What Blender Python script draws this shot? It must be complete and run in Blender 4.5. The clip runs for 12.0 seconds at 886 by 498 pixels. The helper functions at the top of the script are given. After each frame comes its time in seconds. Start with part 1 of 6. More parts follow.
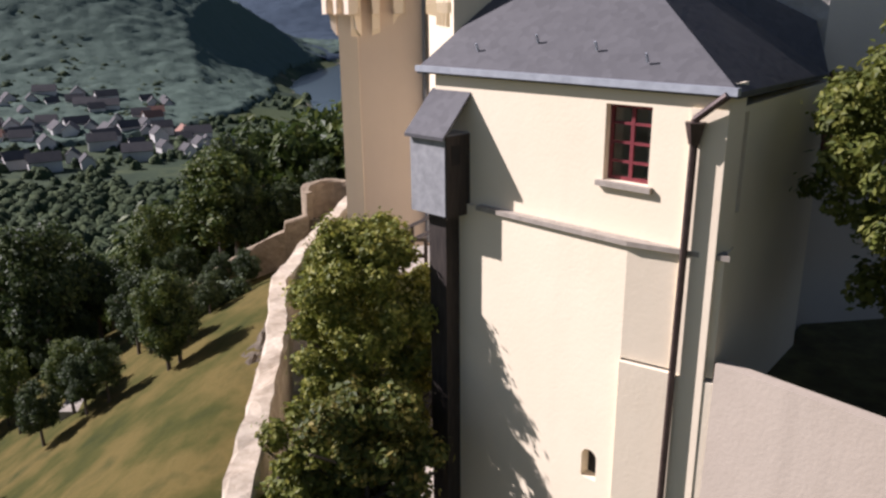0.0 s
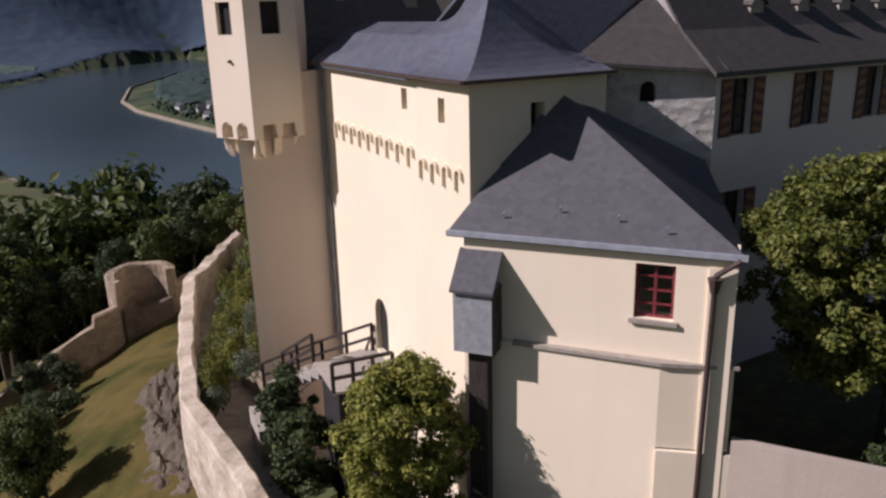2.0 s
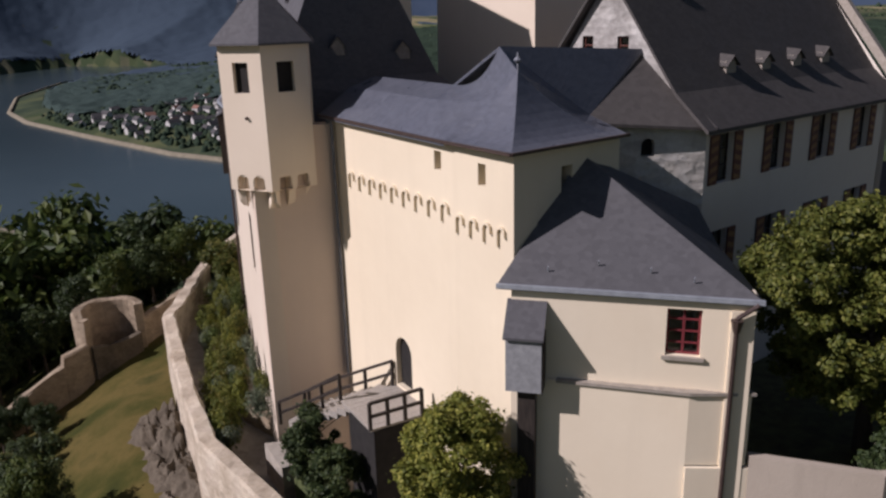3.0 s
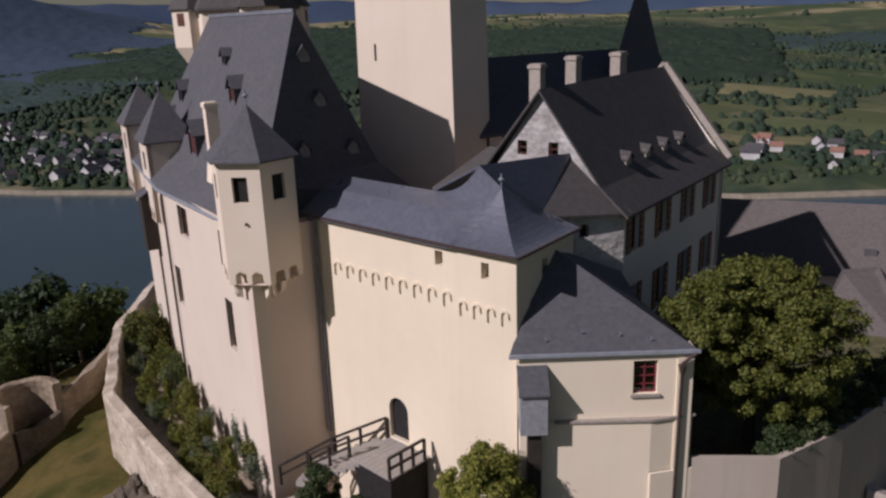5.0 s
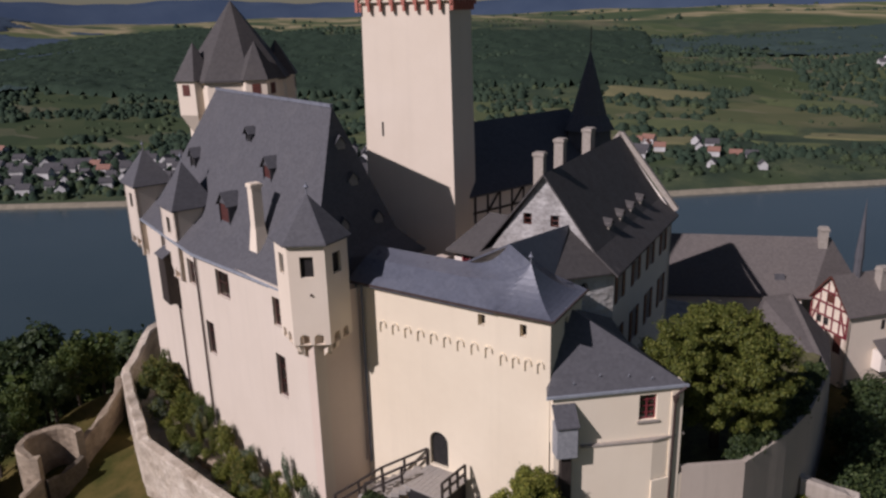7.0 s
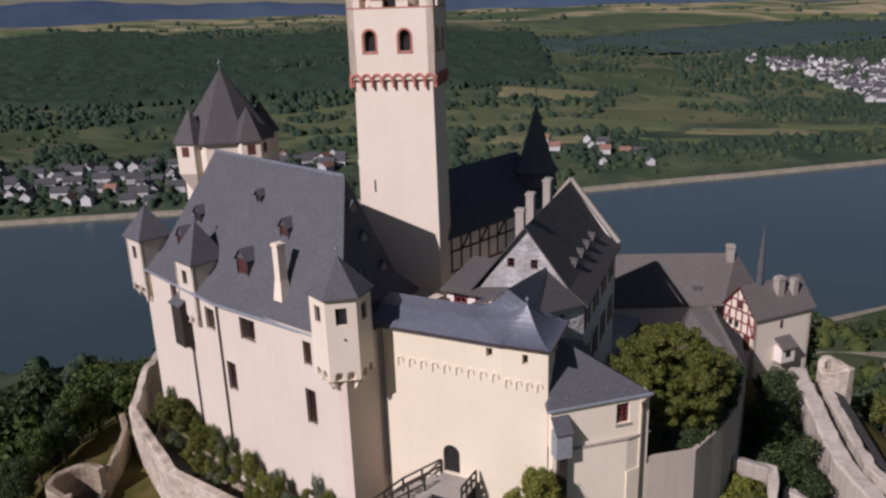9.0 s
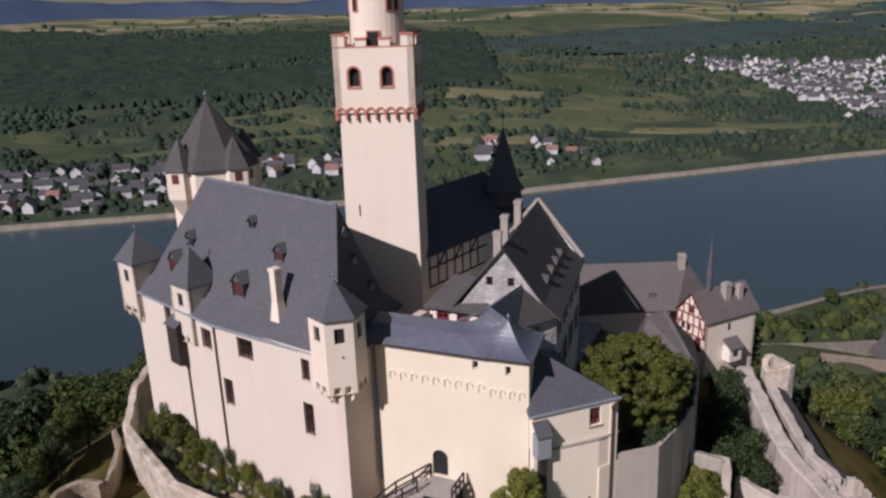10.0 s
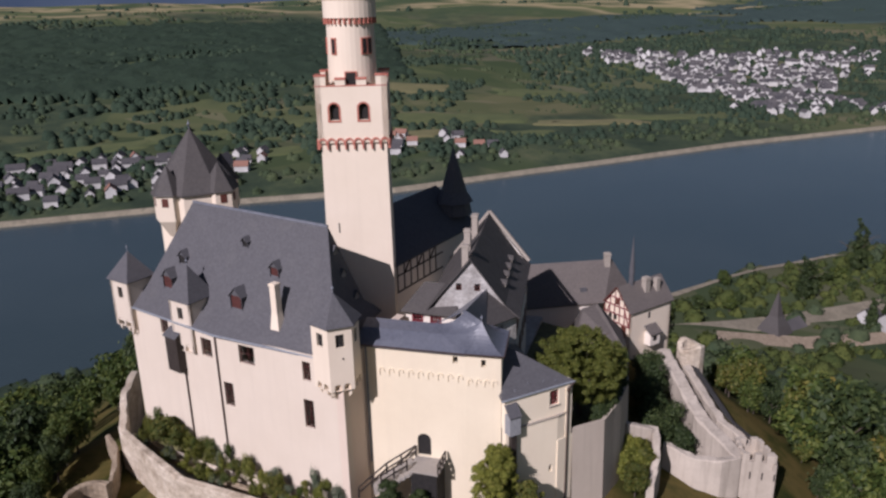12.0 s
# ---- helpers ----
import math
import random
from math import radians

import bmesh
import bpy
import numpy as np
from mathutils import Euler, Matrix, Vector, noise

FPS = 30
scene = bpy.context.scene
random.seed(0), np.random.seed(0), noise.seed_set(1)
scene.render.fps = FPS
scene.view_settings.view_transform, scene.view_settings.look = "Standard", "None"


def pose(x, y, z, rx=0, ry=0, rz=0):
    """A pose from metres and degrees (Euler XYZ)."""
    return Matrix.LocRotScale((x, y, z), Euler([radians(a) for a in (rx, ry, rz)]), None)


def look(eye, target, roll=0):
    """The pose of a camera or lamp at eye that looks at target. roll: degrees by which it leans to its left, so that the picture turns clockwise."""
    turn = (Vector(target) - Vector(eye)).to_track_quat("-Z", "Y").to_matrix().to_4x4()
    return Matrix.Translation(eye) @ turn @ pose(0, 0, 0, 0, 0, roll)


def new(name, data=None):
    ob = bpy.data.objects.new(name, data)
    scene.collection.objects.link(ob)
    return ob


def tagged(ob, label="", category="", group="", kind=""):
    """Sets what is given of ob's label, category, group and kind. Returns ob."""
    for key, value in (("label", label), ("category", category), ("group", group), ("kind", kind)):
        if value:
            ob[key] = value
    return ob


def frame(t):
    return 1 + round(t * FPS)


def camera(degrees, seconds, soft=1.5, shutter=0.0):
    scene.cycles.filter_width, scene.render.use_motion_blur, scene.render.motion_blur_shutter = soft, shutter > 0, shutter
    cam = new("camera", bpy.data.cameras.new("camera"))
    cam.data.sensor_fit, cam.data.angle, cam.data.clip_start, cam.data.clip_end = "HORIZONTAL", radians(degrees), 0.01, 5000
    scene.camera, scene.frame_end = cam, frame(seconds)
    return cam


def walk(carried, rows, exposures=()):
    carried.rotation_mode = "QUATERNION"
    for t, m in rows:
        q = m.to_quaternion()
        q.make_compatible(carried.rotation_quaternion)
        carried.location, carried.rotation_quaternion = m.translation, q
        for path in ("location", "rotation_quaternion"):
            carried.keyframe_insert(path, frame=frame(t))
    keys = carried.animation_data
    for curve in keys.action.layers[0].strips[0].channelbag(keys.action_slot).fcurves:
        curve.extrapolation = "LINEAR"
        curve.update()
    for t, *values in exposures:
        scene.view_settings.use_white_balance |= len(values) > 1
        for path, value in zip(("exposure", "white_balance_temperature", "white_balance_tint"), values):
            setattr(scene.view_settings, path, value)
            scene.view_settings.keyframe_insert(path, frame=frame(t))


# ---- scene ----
cam = camera(59.7, 12.0, soft=2.5)
METRES, EYE, TILT, LEAN, TURN = 60.0, 9.0, 0.0, 0.0, 0.0
ROWS = [
    (0.0, 0.0, 0.0, 0.0, -0.2, -17.5, 0.64),
    (0.5, -0.0303, -0.0016, 0.0144, -5.89, -17.3, 0.85),
    (1.0, -0.0632, -0.0032, 0.031, -11.9, -17.1, 1.07),
    (1.5, -0.0943, -0.0041, 0.0475, -17.52, -17.02, 1.21),
    (2.0, -0.1283, -0.0046, 0.0656, -23.12, -16.97, 1.41),
    (2.5, -0.1603, -0.0036, 0.0821, -26.86, -16.95, 1.47),
    (3.0, -0.1961, -0.0023, 0.0997, -30.17, -16.89, 1.52),
    (5.0, -0.3369, 0.0025, 0.1778, -45.57, -16.8, 1.89),
    (5.5, -0.3705, 0.004, 0.2001, -48.55, -16.86, 1.83),
    (6.0, -0.4075, 0.0077, 0.2238, -50.79, -16.89, 1.72),
    (6.5, -0.4421, 0.0128, 0.2441, -52.3, -17.0, 1.56),
    (7.0, -0.4811, 0.0194, 0.2659, -53.6, -17.08, 1.5),
    (9.0, -0.6351, 0.0394, 0.3562, -61.54, -17.37, 1.82),
    (9.5, -0.6715, 0.0422, 0.3797, -63.79, -17.46, 1.86),
    (10.0, -0.7105, 0.0457, 0.4053, -65.51, -17.56, 1.72),
    (10.5, -0.7477, 0.051, 0.4281, -67.22, -17.64, 1.52),
    (11.0, -0.7889, 0.0586, 0.45, -69.72, -17.75, 1.33),
    (11.5, -0.8272, 0.0679, 0.4668, -71.62, -17.95, 1.19),
    (12.0, -0.8679, 0.0784, 0.4819, -72.65, -18.43, 1.2),
]
walk(cam, [(t, pose(0, 0, EYE, TILT, LEAN, TURN) @ pose(METRES * x, METRES * y, METRES * z, 90 + pitch, roll, yaw)) for t, x, y, z, yaw, pitch, roll in ROWS],
     [(0.0, 0.88, 6060, 23), (1.0, 0.58, 6060, 27), (2.0, 0.25, 6060, 27), (3.0, 0.0, 6060, 24), (5.0, -0.22, 5990, 25), (7.0, -0.2, 5990, 25), (9.5, -0.03, 5880, 25), (12.0, 0.05, 5880, 25)])

# ---- light ----
SUN = Vector((-0.785, 0.195, 0.588)).normalized()
world = bpy.data.worlds.new("sky")
scene.world = world
world.use_nodes = True
_n = world.node_tree.nodes
_sky = _n.new("ShaderNodeTexSky")
_sky.sky_type, _sky.sun_disc = "NISHITA", False
_sky.sun_elevation, _sky.sun_rotation = math.asin(SUN.z), math.atan2(SUN.x, SUN.y)
_sky.air_density, _sky.dust_density = 1.1, 0.5
_n["Background"].inputs["Strength"].default_value = 0.030
world.node_tree.links.new(_sky.outputs[0], _n["Background"].inputs["Color"])
sun_lamp = new("sun", bpy.data.lights.new("sun", "SUN"))
sun_lamp.data.energy, sun_lamp.data.angle, sun_lamp.data.color = 4.4, radians(0.55), (1.0, 0.94, 0.88)
sun_lamp.matrix_world = look(SUN * 300, (0, 0, 0))


# ---- materials ----
def ramp(nt, fac, stops):
    r = nt.nodes.new("ShaderNodeValToRGB")
    el = r.color_ramp.elements
    while len(el) < len(stops):
        el.new(0.5)
    for e, (p, c) in zip(el, stops):
        e.position, e.color = p, (*c, 1)
    nt.links.new(fac, r.inputs[0])
    return r.outputs[0]


def noise_tex(nt, vec, scale, detail=5, rough=0.55):
    t = nt.nodes.new("ShaderNodeTexNoise")
    t.inputs["Scale"].default_value, t.inputs["Detail"].default_value, t.inputs["Roughness"].default_value = scale, detail, rough
    nt.links.new(vec, t.inputs["Vector"])
    return t.outputs["Fac"]


def mixc(nt, fac, a, b, mode="MIX"):
    m = nt.nodes.new("ShaderNodeMix")
    m.data_type, m.blend_type = "RGBA", mode
    for k, v in ((0, fac), (6, a), (7, b)):
        if isinstance(v, (int, float)):
            m.inputs[k].default_value = v
        elif isinstance(v, tuple):
            m.inputs[k].default_value = (*v, 1)
        else:
            nt.links.new(v, m.inputs[k])
    return m.outputs[2]


def begin(name, rough=0.85, metal=0.0, spec=0.3):
    m = bpy.data.materials.new(name)
    m.use_nodes = True
    nt = m.node_tree
    b = nt.nodes["Principled BSDF"]
    b.inputs["Roughness"].default_value, b.inputs["Metallic"].default_value = rough, metal
    b.inputs["Specular IOR Level"].default_value = spec
    co = nt.nodes.new("ShaderNodeTexCoord").outputs["Object"]
    return m, nt, b, co


def bump(nt, b, height, strength, dist):
    bp = nt.nodes.new("ShaderNodeBump")
    bp.inputs["Strength"].default_value, bp.inputs["Distance"].default_value = strength, dist
    nt.links.new(height, bp.inputs["Height"])
    nt.links.new(bp.outputs[0], b.inputs["Normal"])


def stretched(nt, co, sx, sy, sz):
    mp = nt.nodes.new("ShaderNodeMapping")
    mp.inputs["Scale"].default_value = (sx, sy, sz)
    nt.links.new(co, mp.inputs["Vector"])
    return mp.outputs[0]


def plaster(name, light, dark, stain=0.35, relief=0.16):
    m, nt, b, co = begin(name, 0.92, spec=0.15)
    big = noise_tex(nt, co, 0.22, 5, 0.6)
    fine = noise_tex(nt, co, 3.5, 6, 0.65)
    run = noise_tex(nt, stretched(nt, co, 1.6, 1.6, 0.09), 1.0, 4, 0.6)
    c = ramp(nt, big, [(0.3, dark), (0.68, light)])
    c = mixc(nt, ramp(nt, run, [(0.5, (0, 0, 0)), (0.75, (stain, stain, stain))]), c, tuple(v * 0.72 for v in dark))
    c = mixc(nt, 0.16, c, ramp(nt, fine, [(0.3, dark), (0.7, light)]))
    nt.links.new(c, b.inputs["Base Color"])
    bump(nt, b, mixc(nt, 0.4, noise_tex(nt, co, 1.1, 4), noise_tex(nt, co, 14, 4)), relief, 0.05)
    return m


def slate(name, tint, gloss=0.0):
    m, nt, b, co = begin(name, 0.6, spec=0.12 + gloss)
    v = nt.nodes.new("ShaderNodeTexVoronoi")
    v.inputs["Scale"].default_value = 5.5
    nt.links.new(stretched(nt, co, 1.0, 1.0, 1.35), v.inputs["Vector"])
    hue = nt.nodes.new("ShaderNodeSeparateColor")
    nt.links.new(v.outputs["Color"], hue.inputs[0])
    a, c2 = tuple(t * 0.9 for t in tint), tuple(t * 1.1 for t in tint)
    c = ramp(nt, hue.outputs[0], [(0.0, a), (1.0, c2)])
    lich = ramp(nt, noise_tex(nt, co, 0.5, 6, 0.65), [(0.5, (0, 0, 0)), (0.8, (0.16, 0.16, 0.16))])
    c = mixc(nt, lich, c, (tint[0] * 1.7, tint[1] * 1.65, tint[2] * 1.45))
    nt.links.new(c, b.inputs["Base Color"])
    rr = ramp(nt, noise_tex(nt, co, 1.2, 4), [(0.3, (0.52 - gloss,) * 3), (0.7, (0.72 - gloss,) * 3)])
    nt.links.new(rr, b.inputs["Roughness"])
    bump(nt, b, v.outputs["Distance"], 0.14, 0.02)
    return m


def stone(name, stops, scale=1.6, relief=0.7):
    m, nt, b, co = begin(name, 0.95, spec=0.15)
    v = nt.nodes.new("ShaderNodeTexVoronoi")
    v.inputs["Scale"].default_value = scale
    nt.links.new(stretched(nt, co, 1, 1, 1.7), v.inputs["Vector"])
    fine = noise_tex(nt, co, 5, 7, 0.7)
    big = noise_tex(nt, co, 0.6, 6, 0.62)
    c = ramp(nt, big, stops)
    c = mixc(nt, 0.35, c, ramp(nt, fine, [(0.3, stops[0][1]), (0.7, stops[-1][1])]))
    hue = nt.nodes.new("ShaderNodeSeparateColor")
    nt.links.new(v.outputs["Color"], hue.inputs[0])
    c = mixc(nt, 0.22, c, ramp(nt, hue.outputs[0], [(0.0, (0.2, 0.2, 0.2)), (1.0, (0.8, 0.8, 0.8))]), "OVERLAY")
    nt.links.new(c, b.inputs["Base Color"])
    bump(nt, b, mixc(nt, 0.5, v.outputs["Distance"], fine), relief, 0.08)
    return m


def simple(name, c1, c2, rough=0.6, scale=6, metal=0.0, stretch=(1, 1, 1), relief=0.15):
    m, nt, b, co = begin(name, rough, metal, 0.4)
    f = noise_tex(nt, stretched(nt, co, *stretch), scale, 5, 0.6)
    nt.links.new(ramp(nt, f, [(0.3, c1), (0.7, c2)]), b.inputs["Base Color"])
    bump(nt, b, f, relief, 0.02)
    return m


def foliage(name, c1, c2, c3):
    m, nt, b, co = begin(name, 0.55, spec=0.25)
    g = nt.nodes.new("ShaderNodeNewGeometry")
    o = nt.nodes.new("ShaderNodeObjectInfo")
    c = ramp(nt, g.outputs["Random Per Island"], [(0.0, c1), (0.55, c2), (1.0, c3)])
    c = mixc(nt, ramp(nt, o.outputs["Random"], [(0.0, (0, 0, 0)), (1.0, (0.55, 0.55, 0.55))]), c, c1)
    nt.links.new(c, b.inputs["Base Color"])
    tr = nt.nodes.new("ShaderNodeBsdfTranslucent")
    nt.links.new(c, tr.inputs["Color"])
    mx = nt.nodes.new("ShaderNodeMixShader")
    mx.inputs[0].default_value = 0.28
    nt.links.new(b.outputs[0], mx.inputs[1])
    nt.links.new(tr.outputs[0], mx.inputs[2])
    nt.links.new(mx.outputs[0], nt.nodes["Material Output"].inputs["Surface"])
    return m


M_CREAM = plaster("cream_plaster", (0.78, 0.68, 0.505), (0.715, 0.615, 0.45), 0.13)
M_PALE = plaster("pale_plaster", (0.68, 0.588, 0.475), (0.63, 0.54, 0.43), 0.14)
M_BEIGE = plaster("beige_plaster", (0.68, 0.56, 0.45), (0.62, 0.51, 0.41), 0.1)
M_WHITE = plaster("white_plaster", (0.78, 0.71, 0.61), (0.73, 0.65, 0.55), 0.10, 0.22)
M_ANNEX = plaster("annex_plaster", (0.90, 0.79, 0.60), (0.85, 0.73, 0.54), 0.10, 0.22)
M_REDWOOD = simple("dark_red_wood", (0.05, 0.018, 0.015), (0.11, 0.035, 0.028), 0.6, 5)
M_GABLE = stone("gable_rubble", [(0.3, (0.20, 0.18, 0.16)), (0.5, (0.36, 0.34, 0.31)), (0.7, (0.62, 0.60, 0.56))], 2.6, 1.0)
M_TOWER = plaster("tower_plaster", (0.80, 0.69, 0.545), (0.74, 0.63, 0.485), 0.12)
M_PINK = plaster("bastion_plaster", (0.54, 0.465, 0.375), (0.46, 0.39, 0.31), 0.4, 0.3)
M_RUBBLE = stone("whitewashed_rubble", [(0.3, (0.36, 0.33, 0.28)), (0.55, (0.60, 0.57, 0.51)), (0.75, (0.72, 0.69, 0.63))], 2.2, 1.0)
M_LIME = plaster("streaked_limewash", (0.56, 0.49, 0.40), (0.38, 0.325, 0.26), 0.8, 0.6)
M_RING = stone("lime_wall", [(0.3, (0.27, 0.21, 0.145)), (0.5, (0.51, 0.43, 0.325)), (0.7, (0.67, 0.59, 0.475))], 1.8, 0.9)
M_BROWNWALL = stone("brown_wall", [(0.3, (0.20, 0.15, 0.10)), (0.55, (0.33, 0.26, 0.18)), (0.75, (0.42, 0.35, 0.26))], 2.0, 0.9)
M_ROCK = stone("rock", [(0.3, (0.06, 0.048, 0.034)), (0.55, (0.13, 0.105, 0.075)), (0.75, (0.22, 0.185, 0.14))], 0.9, 1.0)
M_SLATE = slate("slate", (0.104, 0.102, 0.106))
M_SLATE_B = slate("brown_slate", (0.084, 0.077, 0.072))
M_SLATE_W = slate("weathered_slate", (0.135, 0.118, 0.106))
M_SLATE_L = slate("blue_slate", (0.105, 0.112, 0.135), 0.26)
M_LEAD = simple("zinc_sheet", (0.15, 0.16, 0.18), (0.24, 0.25, 0.28), 0.65, 3, 0.2)
M_ZINC = simple("weathered_zinc", (0.24, 0.245, 0.25), (0.36, 0.365, 0.37), 0.75, 5, 0.1)
M_GUTTER = simple("gutter_metal", (0.30, 0.32, 0.35), (0.42, 0.45, 0.48), 0.6, 4, 0.3)
M_PIPE = simple("brown_pipe", (0.06, 0.04, 0.035), (0.10, 0.07, 0.06), 0.45, 5, 0.3)
M_DARKWOOD = simple("dark_wood", (0.02, 0.015, 0.012), (0.055, 0.042, 0.034), 0.75, 4, 0.0, (4, 4, 0.5))
M_WOOD = simple("weathered_wood", (0.27, 0.24, 0.20), (0.44, 0.40, 0.35), 0.8, 5, 0.0, (3, 3, 3))
M_SHUTTER = simple("red_shutter", (0.085, 0.026, 0.018), (0.13, 0.042, 0.028), 0.6, 6)
M_OCHRE = simple("ochre_paint", (0.21, 0.105, 0.04), (0.27, 0.14, 0.05), 0.6, 6)
M_RED = simple("red_paint", (0.15, 0.024, 0.03), (0.22, 0.038, 0.045), 0.55, 8)
M_REDSTONE = simple("red_trim", (0.42, 0.14, 0.10), (0.52, 0.20, 0.14), 0.8, 5)
M_STONETRIM = simple("stone_trim", (0.30, 0.26, 0.21), (0.42, 0.37, 0.31), 0.9, 6)
M_MEADOW = simple("far_meadow", (0.066, 0.086, 0.030), (0.105, 0.120, 0.042), 0.95, 0.05)
M_STRAW = simple("far_straw", (0.125, 0.125, 0.05), (0.175, 0.155, 0.07), 0.95, 0.05)
# Near-black: shade inside openings, recesses and under the deck, put into colour.
M_DARK = simple("interior_shade", (0.012, 0.011, 0.010), (0.025, 0.022, 0.02), 0.9, 3)
M_PAVE = stone("paving", [(0.3, (0.28, 0.25, 0.21)), (0.7, (0.44, 0.40, 0.34))], 2.5, 0.5)
M_SOIL = simple("garden_soil", (0.07, 0.06, 0.03), (0.16, 0.15, 0.06), 0.95, 2)
M_BARK = simple("bark", (0.05, 0.04, 0.03), (0.12, 0.095, 0.07), 0.95, 8, 0.0, (4, 4, 0.6), 0.6)
M_LEAF = foliage("walnut_leaf", (0.06, 0.078, 0.016), (0.165, 0.182, 0.032), (0.31, 0.295, 0.065))
M_LEAF_Y = foliage("yellow_green_leaf", (0.085, 0.105, 0.018), (0.20, 0.215, 0.036), (0.35, 0.325, 0.065))
M_LEAF_D = foliage("dark_leaf", (0.026, 0.044, 0.016), (0.058, 0.083, 0.027), (0.105, 0.132, 0.041))
M_LEAF_M = foliage("wood_leaf", (0.04, 0.066, 0.016), (0.09, 0.122, 0.027), (0.165, 0.185, 0.042))
M_LEAF_G = foliage("shrub_leaf", (0.05, 0.068, 0.014), (0.12, 0.14, 0.028), (0.27, 0.21, 0.05))
M_LEAF_S = foliage("silver_leaf", (0.09, 0.12, 0.07), (0.16, 0.19, 0.12), (0.24, 0.26, 0.18))
def far_wood(name, c1, c2, c3):
    m, nt, b, co = begin(name, 0.9, spec=0.1)
    gm = nt.nodes.new("ShaderNodeNewGeometry")
    c = ramp(nt, gm.outputs["Random Per Island"], [(0.0, c1), (0.5, c2), (1.0, c3)])
    f = noise_tex(nt, co, 0.35, 5, 0.7)
    c = mixc(nt, 0.55, c, ramp(nt, f, [(0.35, c1), (0.7, c3)]))
    nt.links.new(c, b.inputs["Base Color"])
    bump(nt, b, f, 0.8, 1.2)
    return m


M_WOOD_FAR = far_wood("far_woods", (0.020, 0.036, 0.024), (0.032, 0.051, 0.033), (0.056, 0.078, 0.045))
M_HEDGE_FAR = far_wood("far_hedges", (0.030, 0.047, 0.026), (0.049, 0.070, 0.036), (0.084, 0.103, 0.048))
M_HEDGE_NEAR = far_wood("garden_hedges", (0.026, 0.042, 0.014), (0.052, 0.07, 0.02), (0.10, 0.112, 0.03))
# Paler blue-green: the mountain's haze is mixed into the base colours.
M_WOOD_MTN_HAZE = far_wood("hazed_mountain_woods", (0.072, 0.106, 0.088), (0.088, 0.126, 0.10), (0.108, 0.148, 0.112))
# Bluer greens: distance haze is painted into the next two woods colours.
M_WOOD_BLUE_HAZE = far_wood("blue_hazed_woods", (0.048, 0.070, 0.098), (0.054, 0.077, 0.106), (0.060, 0.085, 0.113))
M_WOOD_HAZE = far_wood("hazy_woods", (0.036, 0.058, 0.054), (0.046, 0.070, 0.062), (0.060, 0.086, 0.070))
# Backdrop colour that holds the blue haze of far distance.
M_HAZE_DISTANCE, _nt, _b, _co = begin("blue_haze_distance", 1.0, spec=0.0)
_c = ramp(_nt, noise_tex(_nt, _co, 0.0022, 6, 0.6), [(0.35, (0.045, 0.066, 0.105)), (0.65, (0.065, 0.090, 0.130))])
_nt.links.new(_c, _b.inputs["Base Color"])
M_HOUSE = simple("far_render", (0.40, 0.385, 0.36), (0.64, 0.62, 0.59), 0.9, 0.05)
M_ROOF_F = simple("far_slate", (0.045, 0.045, 0.05), (0.115, 0.105, 0.10), 0.9, 0.05)
M_ROOF_R = simple("far_tile", (0.20, 0.10, 0.07), (0.32, 0.17, 0.12), 0.8, 0.05)
M_BANK = stone("bank_stone", [(0.3, (0.17, 0.15, 0.105)), (0.7, (0.30, 0.26, 0.19))], 0.2, 0.4)

M_GLASS, _nt, _b, _co = begin("window_glass", 0.04, spec=0.5)
_b.inputs["Base Color"].default_value = (0.75, 0.8, 0.8, 1)
_b.inputs["Transmission Weight"].default_value = 1.0

M_WATER, _nt, _b, _co = begin("river_water", 0.16, spec=0.5)
_c = ramp(_nt, noise_tex(_nt, _co, 0.006, 4), [(0.3, (0.036, 0.055, 0.058)), (0.7, (0.050, 0.070, 0.072))])
_nt.links.new(_c, _b.inputs["Base Color"])
bump(_nt, _b, noise_tex(_nt, stretched(_nt, _co, 1, 1, 1), 0.35, 6, 0.7), 0.12, 0.6)

M_LAND, _nt, _b, _co = begin("land", 0.95, spec=0.1)
_v = _nt.nodes.new("ShaderNodeTexVoronoi")
_v.inputs["Scale"].default_value = 0.0075
_nt.links.new(stretched(_nt, _co, 1.0, 0.55, 0), _v.inputs["Vector"])
_h = _nt.nodes.new("ShaderNodeSeparateColor")
_nt.links.new(_v.outputs["Color"], _h.inputs[0])
_field = ramp(_nt, _h.outputs[0], [(0.0, (0.034, 0.048, 0.028)), (0.35, (0.052, 0.072, 0.036)), (0.6, (0.084, 0.107, 0.048)), (0.85, (0.13, 0.127, 0.066)), (1.0, (0.19, 0.163, 0.10))])
_scrub = ramp(_nt, noise_tex(_nt, _co, 0.02, 8, 0.7), [(0.35, (0.027, 0.041, 0.027)), (0.50, (0.044, 0.062, 0.036)), (0.62, (0.074, 0.091, 0.047)), (0.72, (0.110, 0.113, 0.062))])
_v2 = _nt.nodes.new("ShaderNodeTexVoronoi")
_v2.inputs["Scale"].default_value = 0.035
_nt.links.new(stretched(_nt, _co, 1.0, 0.7, 0), _v2.inputs["Vector"])
_h2 = _nt.nodes.new("ShaderNodeSeparateColor")
_nt.links.new(_v2.outputs["Color"], _h2.inputs[0])
_plots = ramp(_nt, _h2.outputs[0], [(0.0, (0.035, 0.055, 0.02)), (0.4, (0.06, 0.08, 0.03)), (0.75, (0.10, 0.105, 0.045)), (1.0, (0.20, 0.17, 0.11))])
_field = mixc(_nt, 0.4, _field, _plots)
_mixf = ramp(_nt, noise_tex(_nt, _co, 0.0035, 4, 0.5), [(0.46, (0, 0, 0)), (0.52, (1, 1, 1))])
_c = mixc(_nt, _mixf, _scrub, _field)
